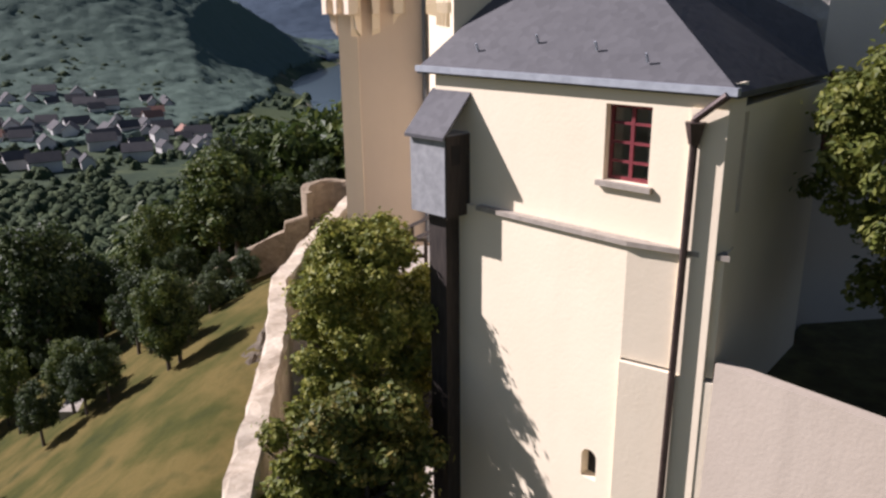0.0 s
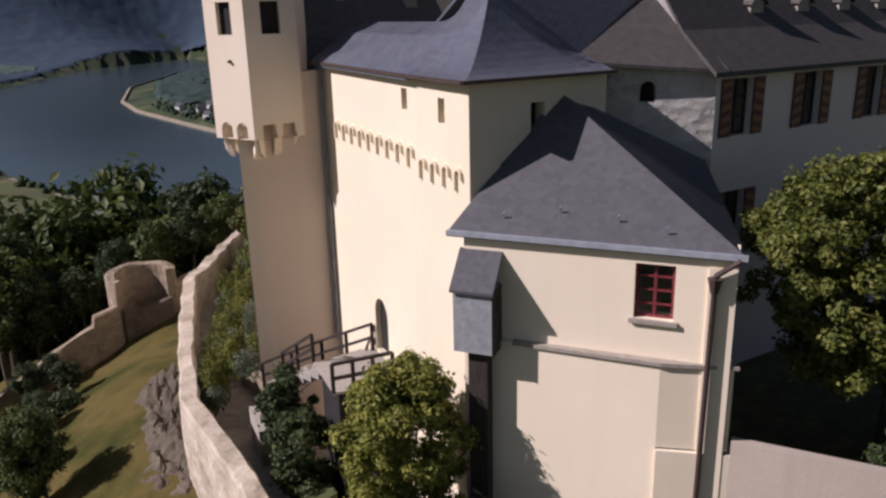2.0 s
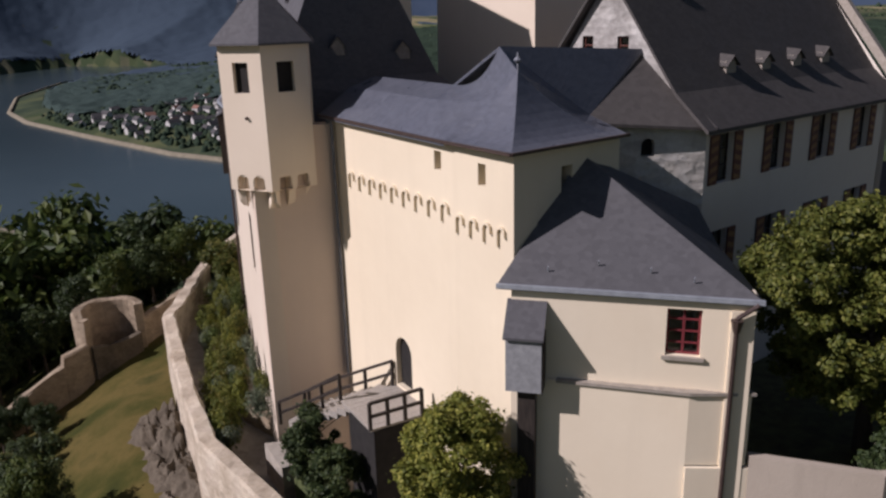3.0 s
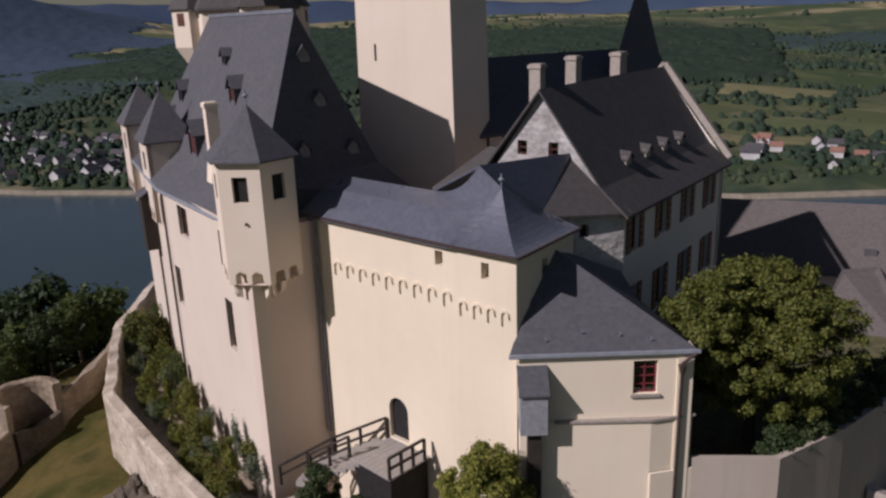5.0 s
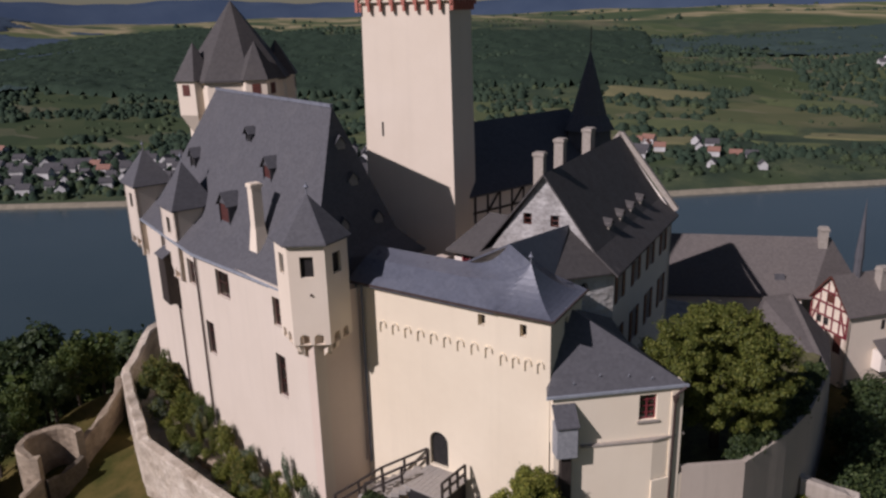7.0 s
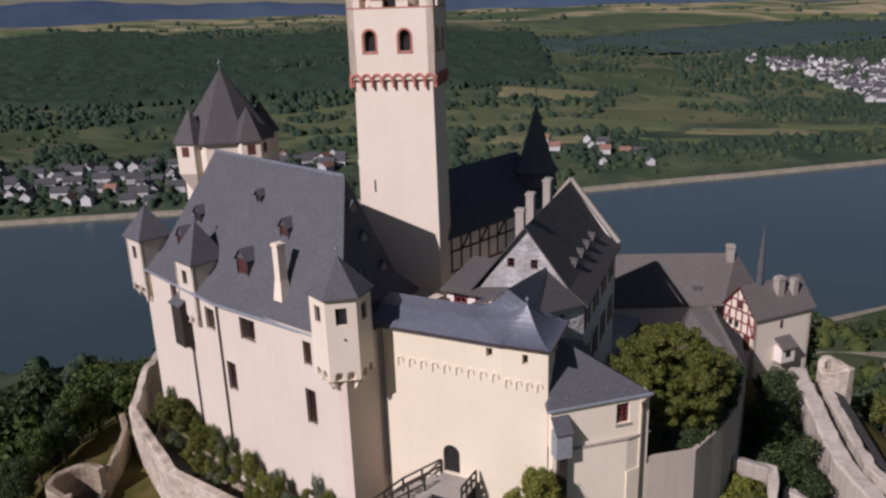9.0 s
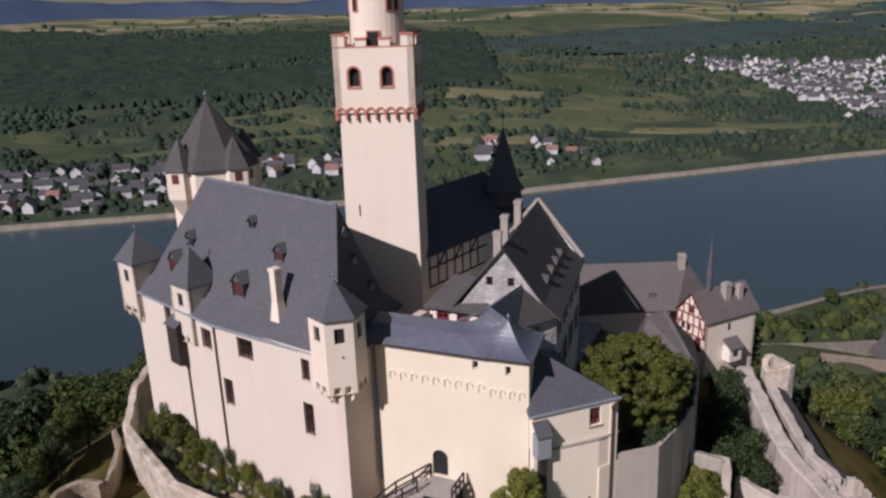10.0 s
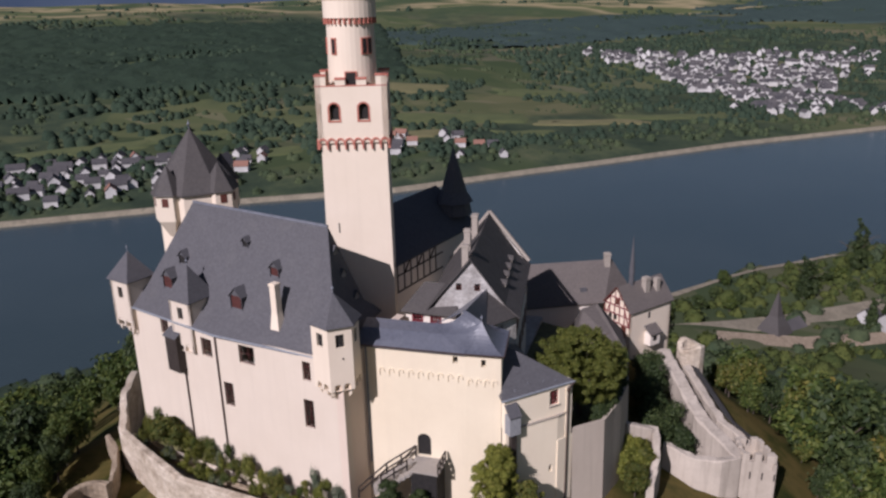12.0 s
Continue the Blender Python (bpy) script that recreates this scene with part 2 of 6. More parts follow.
_sep = _nt.nodes.new("ShaderNodeSeparateXYZ")
_nt.links.new(_co, _sep.inputs[0])
_near = _nt.nodes.new("ShaderNodeMapRange")
_near.inputs["From Min"].default_value, _near.inputs["From Max"].default_value = -46, -30
_nt.links.new(_sep.outputs["Z"], _near.inputs["Value"])
_vl = _nt.nodes.new("ShaderNodeVectorMath")
_vl.operation = "LENGTH"
_nt.links.new(_co, _vl.inputs[0])
_nr = _nt.nodes.new("ShaderNodeMapRange")
_nr.inputs["From Min"].default_value, _nr.inputs["From Max"].default_value = 130, 90
_nt.links.new(_vl.outputs["Value"], _nr.inputs["Value"])
_pl = _nt.nodes.new("ShaderNodeMapRange")
_pl.inputs["From Min"].default_value, _pl.inputs["From Max"].default_value = 1750, 2050
_nt.links.new(_vl.outputs["Value"], _pl.inputs["Value"])
_corn = ramp(_nt, noise_tex(_nt, stretched(_nt, _co, 1, 0.6, 0), 0.004, 3, 0.5), [(0.40, (0.06, 0.085, 0.04)), (0.47, (0.14, 0.14, 0.07)), (0.53, (0.33, 0.27, 0.15)), (0.6, (0.10, 0.12, 0.05))])
_px = _nt.nodes.new("ShaderNodeMapRange")
_px.inputs["From Min"].default_value, _px.inputs["From Max"].default_value = 550, 900
_nt.links.new(_sep.outputs["X"], _px.inputs["Value"])
_pm = _nt.nodes.new("ShaderNodeMath")
_pm.operation = "MULTIPLY"
_nt.links.new(_pl.outputs[0], _pm.inputs[0])
_nt.links.new(_px.outputs[0], _pm.inputs[1])
_c = mixc(_nt, _pm.outputs[0], _c, _corn)
_grass = ramp(_nt, noise_tex(_nt, _co, 0.22, 7, 0.62), [(0.28, (0.024, 0.032, 0.009)), (0.42, (0.054, 0.054, 0.013)), (0.58, (0.116, 0.088, 0.028)), (0.72, (0.042, 0.046, 0.013))])
_c = mixc(_nt, _nr.outputs[0], _c, _grass)
_nt.links.new(_c, _b.inputs["Base Color"])
bump(_nt, _b, noise_tex(_nt, _co, 1.2, 6, 0.7), 0.6, 0.15)


# ---- building blocks ----
class Geo:
    """Collects vertices and faces for one mesh."""

    def __init__(self):
        self.v, self.f = [], []

    def face(self, *pts):
        i = len(self.v)
        self.v += [tuple(p) for p in pts]
        self.f.append(tuple(range(i, i + len(pts))))
        return self

    def prism(self, pts, z0, z1, top=None):
        """A closed prism over the plan pts; top: other plan for the upper side."""
        n, i = len(pts), len(self.v)
        up = top or pts
        self.v += [(p[0], p[1], z0) for p in pts] + [(p[0], p[1], z1) for p in up]
        self.f += [(i + k, i + (k + 1) % n, i + n + (k + 1) % n, i + n + k) for k in range(n)]
        self.f += [tuple(i + k for k in reversed(range(n))), tuple(i + n + k for k in range(n))]
        return self

    def box(self, c, u, a, b, z0, z1):
        """A box with centre c in plan, half length a along u, half width b across."""
        w = (-u[1], u[0])
        pts = [(c[0] + i * a * u[0] + j * b * w[0], c[1] + i * a * u[1] + j * b * w[1]) for i, j in ((-1, -1), (1, -1), (1, 1), (-1, 1))]
        return self.prism(pts, z0, z1)

    def cone(self, pts, z0, apex):
        n, i = len(pts), len(self.v)
        self.v += [(p[0], p[1], z0) for p in pts] + [tuple(apex)]
        self.f += [(i + k, i + (k + 1) % n, i + n) for k in range(n)] + [tuple(i + k for k in reversed(range(n)))]
        return self

    def beam(self, p, q, r=0.06, sides=4):
        """A bar from p to q."""
        p, q = Vector(p), Vector(q)
        t = (q - p).normalized()
        a = t.orthogonal().normalized() if abs(t.z) < 0.99 else Vector((1, 0, 0))
        if abs(t.z) < 0.99:
            a = t.cross(Vector((0, 0, 1))).normalized()
        b = t.cross(a)
        i, s = len(self.v), sides
        off = math.pi / s
        for e in (p, q):
            self.v += [tuple(e + r * 1.41 * (math.cos(off + 2 * math.pi * k / s) * a + math.sin(off + 2 * math.pi * k / s) * b)) if s == 4 else tuple(e + r * (math.cos(2 * math.pi * k / s) * a + math.sin(2 * math.pi * k / s) * b)) for k in range(s)]
        self.f += [(i + k, i + (k + 1) % s, i + s + (k + 1) % s, i + s + k) for k in range(s)]
        self.f += [tuple(i + k for k in range(s)), tuple(i + s + k for k in range(s))]
        return self

    def slab(self, pts, thick):
        """A roof sheet: the polygon pts with thickness downwards."""
        n, i = len(pts), len(self.v)
        self.v += [tuple(p) for p in pts] + [(p[0], p[1], p[2] - thick) for p in pts]
        self.f += [tuple(i + k for k in range(n)), tuple(i + n + k for k in reversed(range(n)))]
        self.f += [(i + k, i + n + k, i + n + (k + 1) % n, i + (k + 1) % n) for k in range(n)]
        return self

    def wall(self, p0, p1, z0, z1, thick, holes=(), inward=(0, 0)):
        """A wall from p0 to p1 with rectangular or arched holes (s0, s1, z0, z1, arched)."""
        L = math.dist(p0, p1)
        d = ((p1[0] - p0[0]) / L, (p1[1] - p0[1]) / L)
        ss = sorted({0.0, L, *[h[0] for h in holes], *[h[1] for h in holes]})
        zs = sorted({z0, z1, *[h[2] for h in holes], *[h[3] for h in holes]})

        def at(s, z, k):
            return (p0[0] + d[0] * s + inward[0] * thick * k, p0[1] + d[1] * s + inward[1] * thick * k, z)

        def inside(s, z):
            return any(h[0] < s < h[1] and h[2] < z < h[3] for h in holes)

        for a, b in zip(ss, ss[1:]):
            for c, e in zip(zs, zs[1:]):
                if inside((a + b) / 2, (c + e) / 2):
                    continue
                self.face(at(a, c, 0), at(b, c, 0), at(b, e, 0), at(a, e, 0))
                self.face(at(a, c, 1), at(a, e, 1), at(b, e, 1), at(b, c, 1))
        for h in holes:
            a, b, c, e = h[:4]
            self.face(at(a, c, 0), at(a, e, 0), at(a, e, 1), at(a, c, 1))
            self.face(at(b, c, 0), at(b, c, 1), at(b, e, 1), at(b, e, 0))
            self.face(at(a, c, 0), at(a, c, 1), at(b, c, 1), at(b, c, 0))
            if len(h) > 4 and h[4]:
                m, r = (a + b) / 2, (b - a) / 2
                arc = [(m + r * math.cos(math.pi * k / 10), e - r + r * math.sin(math.pi * k / 10)) for k in range(11)]
                for (s1, y1), (s2, y2) in zip(arc, arc[1:]):
                    for k in (0, 1):
                        self.face(at(s1, y1, k), at(s2, y2, k), at(s2, e, k), at(s1, e, k))
                    self.face(at(s1, y1, 0), at(s2, y2, 0), at(s2, y2, 1), at(s1, y1, 1))
            else:
                self.face(at(a, e, 0), at(b, e, 0), at(b, e, 1), at(a, e, 1))
        self.face(at(0, z1, 0), at(L, z1, 0), at(L, z1, 1), at(0, z1, 1))
        for s in (0, L):
            self.face(at(s, z0, 0), at(s, z1, 0), at(s, z1, 1), at(s, z0, 1))
        return self

    def mesh(self, name, smooth=False):
        me = bpy.data.meshes.new(name)
        me.from_pydata(self.v, [], self.f)
        if len(self.f) < 4000:
            bm = bmesh.new()
            bm.from_mesh(me)
            bmesh.ops.remove_doubles(bm, verts=bm.verts, dist=0.0005)
            bmesh.ops.recalc_face_normals(bm, faces=bm.faces)
            bm.to_mesh(me)
            bm.free()
        if smooth:
            for p in me.polygons:
                p.use_smooth = True
        return me


def thing(name, at, label, category, group="", kind=""):
    ob = new(name)
    ob.location = at
    ob.empty_display_size = 0.5
    return tagged(ob, label, category, group, kind)


def part(name, geo, mat, parent=None, label="", smooth=False):
    me = geo.mesh(name, smooth) if isinstance(geo, Geo) else geo
    if not me.materials:
        me.materials.append(mat)
    ob = new(name, me)
    if parent is not None:
        ob.parent = parent
        root = parent
        while root.parent is not None:
            root = root.parent
        ob.matrix_parent_inverse = Matrix.Translation(-root.location) if parent == root else Matrix.Identity(4)
    if label:
        ob["label"] = label
    return ob


def ngon(c, r, n, turn=0.0):
    return [(c[0] + r * math.cos(turn + 2 * math.pi * k / n), c[1] + r * math.sin(turn + 2 * math.pi * k / n)) for k in range(n)]


class Side:
    """A wall's line in plan: from p in direction d, with the outward normal o."""

    def __init__(self, p, q, out):
        L = math.dist(p, q)
        self.p, self.q, self.L = p, q, L
        self.d = ((q[0] - p[0]) / L, (q[1] - p[1]) / L)
        o = (-self.d[1], self.d[0])
        self.o = o if o[0] * out[0] + o[1] * out[1] > 0 else (-o[0], -o[1])

    def at(self, s, z, k=0.0):
        return (self.p[0] + self.d[0] * s + self.o[0] * k, self.p[1] + self.d[1] * s + self.o[1] * k, z)

    def bar(self, g, s0, s1, z0, z1, k0, k1):
        """A block on the wall from depth k0 to k1 outwards."""
        i = len(g.v)
        g.v += [self.at(s, z, k) for k in (k0, k1) for s, z in ((s0, z0), (s1, z0), (s1, z1), (s0, z1))]
        g.f += [tuple(i + j for j in q) for q in ((0, 3, 2, 1), (4, 5, 6, 7), (0, 1, 5, 4), (1, 2, 6, 5), (2, 3, 7, 6), (3, 0, 4, 7))]
        return g

    def wall(self, g, z0, z1, thick, holes=()):
        return g.wall(self.p, self.q, z0, z1, thick, holes, (-self.o[0], -self.o[1]))


def window(parent, side, s0, s1, z0, z1, mat, bars=(1, 2), sill=None, depth=0.14, shutters=None, trim=None, name="window"):
    """A window set into a hole of a wall: frame with bars, a pane, and where seen a sill, stone surround and shutters."""
    g, w = Geo(), 0.07
    for a, b, c, e in ((s0, s0 + w, z0, z1), (s1 - w, s1, z0, z1), (s0 + w, s1 - w, z0, z0 + w), (s0 + w, s1 - w, z1 - w, z1)):
        side.bar(g, a, b, c, e, -depth - 0.06, -depth)
    for k in range(1, bars[0] + 1):
        m = s0 + (s1 - s0) * k / (bars[0] + 1)
        side.bar(g, m - 0.035, m + 0.035, z0 + w, z1 - w, -depth - 0.055, -depth - 0.004)
    for k in range(1, bars[1] + 1):
        m = z0 + (z1 - z0) * k / (bars[1] + 1)
        side.bar(g, s0 + w, s1 - w, m - 0.025, m + 0.025, -depth - 0.05, -depth - 0.008)
    ob = part(name, g, mat, parent)
    part("pane", side.bar(Geo(), s0 + 0.02, s1 - 0.02, z0 + 0.02, z1 - 0.02, -depth - 0.05, -depth - 0.035), M_GLASS, ob)
    if sill:
        part("sill", side.bar(Geo(), s0 - 0.1, s1 + 0.1, z0 - 0.1, z0 - 0.002, -0.12, 0.1), sill, ob)
    if trim:
        g, t = Geo(), 0.13
        for a, b, c, e in ((s0 - t, s0, z0 - t, z1 + t), (s1, s1 + t, z0 - t, z1 + t), (s0, s1, z0 - t, z0), (s0, s1, z1, z1 + t)):
            side.bar(g, a, b, c, e, -0.1, 0.025)
        part("surround", g, trim, ob)
    if shutters:
        for a, b, sg in ((s0 - (s1 - s0) * 0.55, s0 - 0.02, 1), (s1 + 0.02, s1 + (s1 - s0) * 0.55, -1)):
            sh = part("shutter", side.bar(Geo(), a, b, z0, z1, 0.01, 0.06), shutters, ob, "red and ochre striped shutter")
            g = Geo()
            n = 5
            for k in range(n):
                zc = z0 + (z1 - z0) * (k + 0.2) / n
                h = (z1 - z0) / n * 0.5
                pts = [(a + 0.04, zc), (b - 0.04, zc + sg * h * 0.6), (b - 0.04, zc + h + sg * h * 0.6), (a + 0.04, zc + h)]
                pts = [(s, min(max(z, z0 + 0.02), z1 - 0.02)) for s, z in pts]
                g.face(*[side.at(s, z, 0.064) for s, z in pts])
            part("stripes", g, M_OCHRE, ob)
    return ob


def finial(parent, x, y, z, h=0.6):
    g = Geo().prism(ngon((x, y), 0.035, 6), z - 0.1, z + h)
    g.prism(ngon((x, y), 0.06, 8), z + h * 0.45, z + h * 0.6, ngon((x, y), 0.14, 8)).prism(ngon((x, y), 0.14, 8), z + h * 0.6, z + h * 0.78, ngon((x, y), 0.05, 8))
    return part("finial", g, M_LEAD, parent)


def stone_wall(name, line, zbot, thick, mat, label, rough=0.09, category="wall", kind=""):
    """A rough masonry wall along points (x, y, top), uneven along its edges."""
    pts = []
    for (x0, y0, a), (x1, y1, b) in zip(line, line[1:]):
        n = max(1, int(math.dist((x0, y0), (x1, y1)) / 0.55))
        pts += [(x0 + (x1 - x0) * k / n, y0 + (y1 - y0) * k / n, a + (b - a) * k / n) for k in range(n)]
    pts.append(line[-1])
    g = Geo()
    rings = []
    for i, (x, y, z) in enumerate(pts):
        x0, y0, _ = pts[max(i - 1, 0)]
        x1, y1, _ = pts[min(i + 1, len(pts) - 1)]
        L = math.dist((x0, y0), (x1, y1)) or 1
        nx, ny = -(y1 - y0) / L, (x1 - x0) / L
        zb = zbot(x, y) if callable(zbot) else zbot
        ring = []
        rows = [(0.5, zb), (0.5, zb + (z - zb) * 0.35), (0.5, zb + (z - zb) * 0.7), (0.5, z - 0.12), (0.38, z), (-0.38, z), (-0.5, z - 0.12), (-0.5, zb + (z - zb) * 0.6), (-0.5, zb)]
        for k, (o, zz) in enumerate(rows):
            w = noise.noise(Vector((x * 0.9, y * 0.9, zz * 0.9 + k))) * rough * (1.6 if 2 < k < 7 else 1.0)
            ring.append(len(g.v))
            g.v.append((x + nx * (o * thick + w), y + ny * (o * thick + w), zz + w * (1.0 if 2 < k < 7 else 0.0)))
        rings.append(ring)
    for a, b in zip(rings, rings[1:]):
        g.f += [(a[k], b[k], b[k + 1], a[k + 1]) for k in range(len(a) - 1)]
    g.f += [tuple(rings[0]), tuple(reversed(rings[-1]))]
    ob = part(name, g, mat)
    return tagged(ob, label, category, kind=kind)


# ---- land and river ----
FAR_BANK = [(900, -380), (775, -177), (661, -36), (577, 52), (505, 130), (441, 196), (393, 281), (351, 339), (303, 407), (239, 494), (160, 600), (115, 690), (69, 849), (19, 1041), (5, 1185), (23, 1426), (112, 1723), (420, 2150)]
NEAR_BANK = [(560, -420), (386, -100), (331, -30), (288, 8), (168, 165), (68, 330), (-25, 505), (-100, 680), (-157, 910), (-208, 1060), (-225, 1250), (-190, 1550), (-60, 2100), (200, 2450)]
RIVER = np.array(FAR_BANK + NEAR_BANK[::-1], float)


def dist_line(x, y, line):
    d = np.full(np.shape(x), 1e9)
    for (x0, y0), (x1, y1) in zip(line, line[1:]):
        L2 = (x1 - x0) ** 2 + (y1 - y0) ** 2
        t = np.clip(((x - x0) * (x1 - x0) + (y - y0) * (y1 - y0)) / L2, 0, 1)
        d = np.minimum(d, np.hypot(x - x0 - t * (x1 - x0), y - y0 - t * (y1 - y0)))
    return d


def in_river(x, y):
    c = np.zeros(np.shape(x), bool)
    for (x0, y0), (x1, y1) in zip(RIVER, np.roll(RIVER, -1, 0)):
        if y0 != y1:
            c ^= ((y0 > y) != (y1 > y)) & (x < (x1 - x0) * (y - y0) / (y1 - y0) + x0)
    return c


def wave(x, y, s, k=0.0):
    return np.sin(x / s + k) * np.cos(y / s * 1.13 - k) + 0.5 * np.sin(x / s * 2.1 + y / s * 1.7 + 2 * k)


def land(x, y):
    """Height of the ground."""
    x, y = np.asarray(x, float), np.asarray(y, float)
    df, dn = dist_line(x, y, FAR_BANK), dist_line(x, y, NEAR_BANK)
    wet = in_river(x, y)
    across = (df < dn) | (y > 2200)
    prof = np.interp(df, [0, 14, 40, 150, 420, 900, 1300, 1700, 3000], [-95.9, -93.6, -90, -86, -66, -34, -12, -6, 6])
    far = prof + np.clip(df / 400, 0, 1) * 9 * wave(x, y, 190) + np.clip((df - 600) / 800, 0, 1) * 7 * wave(x, y, 420, 1.3)
    far = far + 330 * np.exp(-(((x - 150) / 900) ** 2 + ((y - 2900) / 480) ** 2)) * np.clip(np.minimum(df, dn) / 420, 0, 1)
    qx, qy = np.abs(x - 17) - 16, np.abs(y - 29) - 21
    q = np.hypot(np.maximum(qx, 0), np.maximum(qy, 0)) - 9
    hill = np.interp(q, [0, 3, 15, 40, 90, 170, 240], [-4.9, -6.4, -14.0, -30, -58, -86, -92])
    bench = 1.4 * wave(x, y, 17) * np.clip(q / 25, 0, 1)
    near = np.maximum(hill + bench, np.interp(dn, [0, 5, 30, 300], [-95.6, -92.5, -91.5, -90]))
    near = near + 250 * np.exp(-(((x + 640) / 330) ** 2 + ((y - 1250) / 420) ** 2)) * np.clip(dn / 120, 0, 1)
    near = near + 60 * np.exp(-(((x + 520) / 160) ** 2 + ((y - 120) / 200) ** 2)) * (x < -120)
    near = near - 4.0 * np.clip((9 - y) / 9, 0, 1) * np.clip((x - 3) / 6, 0, 1) * (q < 60)
    near = near - 1.7 * np.exp(-(((x + 9.5) / 5.0) ** 2 + ((y - 49.0) / 5.5) ** 2))
    up = np.clip((y - 1750) / 450, 0, 1)
    near = near * (1 - up) + far * up
    h = np.where(across, far, near)
    bed = -95.6 - np.clip(np.minimum(df, dn) * 0.2, 0, 3.5)
    return np.where(wet, bed, h)


_ang = np.radians(np.concatenate([np.linspace(-50, 115, 330), np.linspace(117, 308, 48)]))
_rad = np.concatenate([[0.5], np.geomspace(6, 150, 46), np.geomspace(154, 4700, 150)])
_A, _R = np.meshgrid(_ang, _rad)
_X, _Y = 12 + _R * np.sin(_A), 28 + _R * np.cos(_A)
_Z = land(_X, _Y)
_na, _nr2 = len(_ang), len(_rad)
g = Geo()
g.v = [tuple(p) for p in np.stack([_X, _Y, _Z], -1).reshape(-1, 3).tolist()]
for i in range(_nr2 - 1):
    for k in range(_na):
        a, b = i * _na + k, i * _na + (k + 1) % _na
        g.f.append((a, b, b + _na, a + _na))
ground = tagged(part("ground", g, M_LAND, smooth=True), "hilly ground with dry grass, fields and woods", "ground", kind="structure")

water = Geo().face((-600, -900, -95), (1500, -900, -95), (1500, 2700, -95), (-600, 2700, -95))
tagged(part("water", water, M_WATER), "calm dark blue-green river", "river", kind="structure")


def bank_strip(name, line, width, z, lift, label, mat):
    g = Geo()
    pts = []
    for (x0, y0), (x1, y1) in zip(line, line[1:]):
        n = 6
        pts += [(x0 + (x1 - x0) * k / n, y0 + (y1 - y0) * k / n) for k in range(n)]
    for i, (x, y) in enumerate(pts):
        x0, y0 = pts[max(i - 1, 0)]
        x1, y1 = pts[min(i + 1, len(pts) - 1)]
        L = math.dist((x0, y0), (x1, y1))
        nx, ny = (y1 - y0) / L, -(x1 - x0) / L
        w = 1 + 0.35 * noise.noise(Vector((x * 0.02, y * 0.02, 0)))
        g.v += [(x - nx * 3, y - ny * 3, z - 1.0), (x + nx * width * w * 0.5, y + ny * width * w * 0.5, z + lift), (x + nx * width * w, y + ny * width * w, z + lift + 0.2)]
    for i in range(len(pts) - 1):
        for k in range(2):
            a = i * 3 + k
            g.f.append((a, a + 1, a + 4, a + 3))
    return tagged(part(name, g, mat), label, "river bank", kind="structure")


bank_strip("embankment", FAR_BANK, 3.6, -95, 2.4, "pale stone embankment with a road along the river", M_BANK)
bank_strip("embankment_2", NEAR_BANK[::-1], 7, -95, 2.6, "pale gravel bank along the river", M_BANK)

# wooded hills on the horizon; the blue haze is in their colour
g = Geo()
_az = np.radians(np.linspace(-60, 130, 191))
for a in _az:
    d = math.degrees(a)
    top = 92 + 14 * math.sin(d * 0.21) + 9 * math.sin(d * 0.53 + 1) + 4 * math.sin(d * 1.7) + 190 * math.exp(-((d + 4) / 24) ** 2)
    for r, z in ((4250, -60), (4450, top * 0.75), (4650, top)):
        g.v.append((r * math.sin(a), r * math.cos(a), z))
for i in range(len(_az) - 1):
    for k in range(2):
        g.f.append((i * 3 + k, i * 3 + k + 1, i * 3 + k + 4, i * 3 + k + 3))
tagged(part("backdrop", g, M_HAZE_DISTANCE, smooth=True), "wooded hills on the horizon, blue haze in their colour", "hills", kind="structure")

# ---- great hall: long wall, corner turrets, steep hipped roof ----
PA, PD, PN = (-3.72, 30.8), (0.27, 0.963), (0.963, -0.27)


def hall(s, n, z=None):
    bow = float(np.interp(s, [-2.12, 10.9, 23.0], [0.68, -0.32, 0.2])) * max(0.0, min(1.0, 1 - n / 5.3))
    n = n + bow
    p = (PA[0] + PD[0] * s + PN[0] * n, PA[1] + PD[1] * s + PN[1] * n)
    return p if z is None else (*p, z)


great_hall = thing("great_hall", hall(10, 5, -3), "pale plastered medieval hall with steep slate roof and corner turrets", "castle building")
HALL_WINDOWS = [(17.55, 18.65, 9.1, 10.75), (11.65, 13.05, 8.35, 10.1), (6.8, 8.5, 8.75, 10.45), (9.6, 10.65, 4.2, 6.5), (1.0, 1.8, 8.7, 10.4), (0.95, 1.95, 4.4, 7.0)]
S0, SB, S1, EAVE, RIDGE = -2.12, 10.9, 23.4, 11.05, 20.15
west_a, west_b = Side(hall(S0, 0), hall(SB, 0), (-1, 0)), Side(hall(SB, 0), hall(S1, 0), (-1, 0))


def west(s):
    """The stretch of the long wall at s and the way along it."""
    return (west_a, s - S0) if s < SB else (west_b, s - SB)


for sd, s_from, s_to in ((west_a, S0, SB), (west_b, SB, S1)):
    part("wall", sd.wall(Geo(), -5, EAVE, 0.7, [(a - s_from, b - s_from, c, e) for a, b, c, e in HALL_WINDOWS if s_from < a < s_to]), M_PALE, great_hall)
for i, (a, b, c, e) in enumerate(HALL_WINDOWS):
    sd, a2 = west(a)
    window(great_hall, sd, a2, a2 + b - a, c, e, M_REDWOOD, (1, 1) if i == 2 else (1, 2), depth=0.22)
south = Side(hall(S0, 0), (6.4, 27.1), (0, -1))
part("wall", south.wall(Geo(), -5, EAVE, 0.7), M_BEIGE, great_hall, "beige plastered end wall")
north = Side(hall(S1, 0), hall(S1, 10.6), (0, 1))
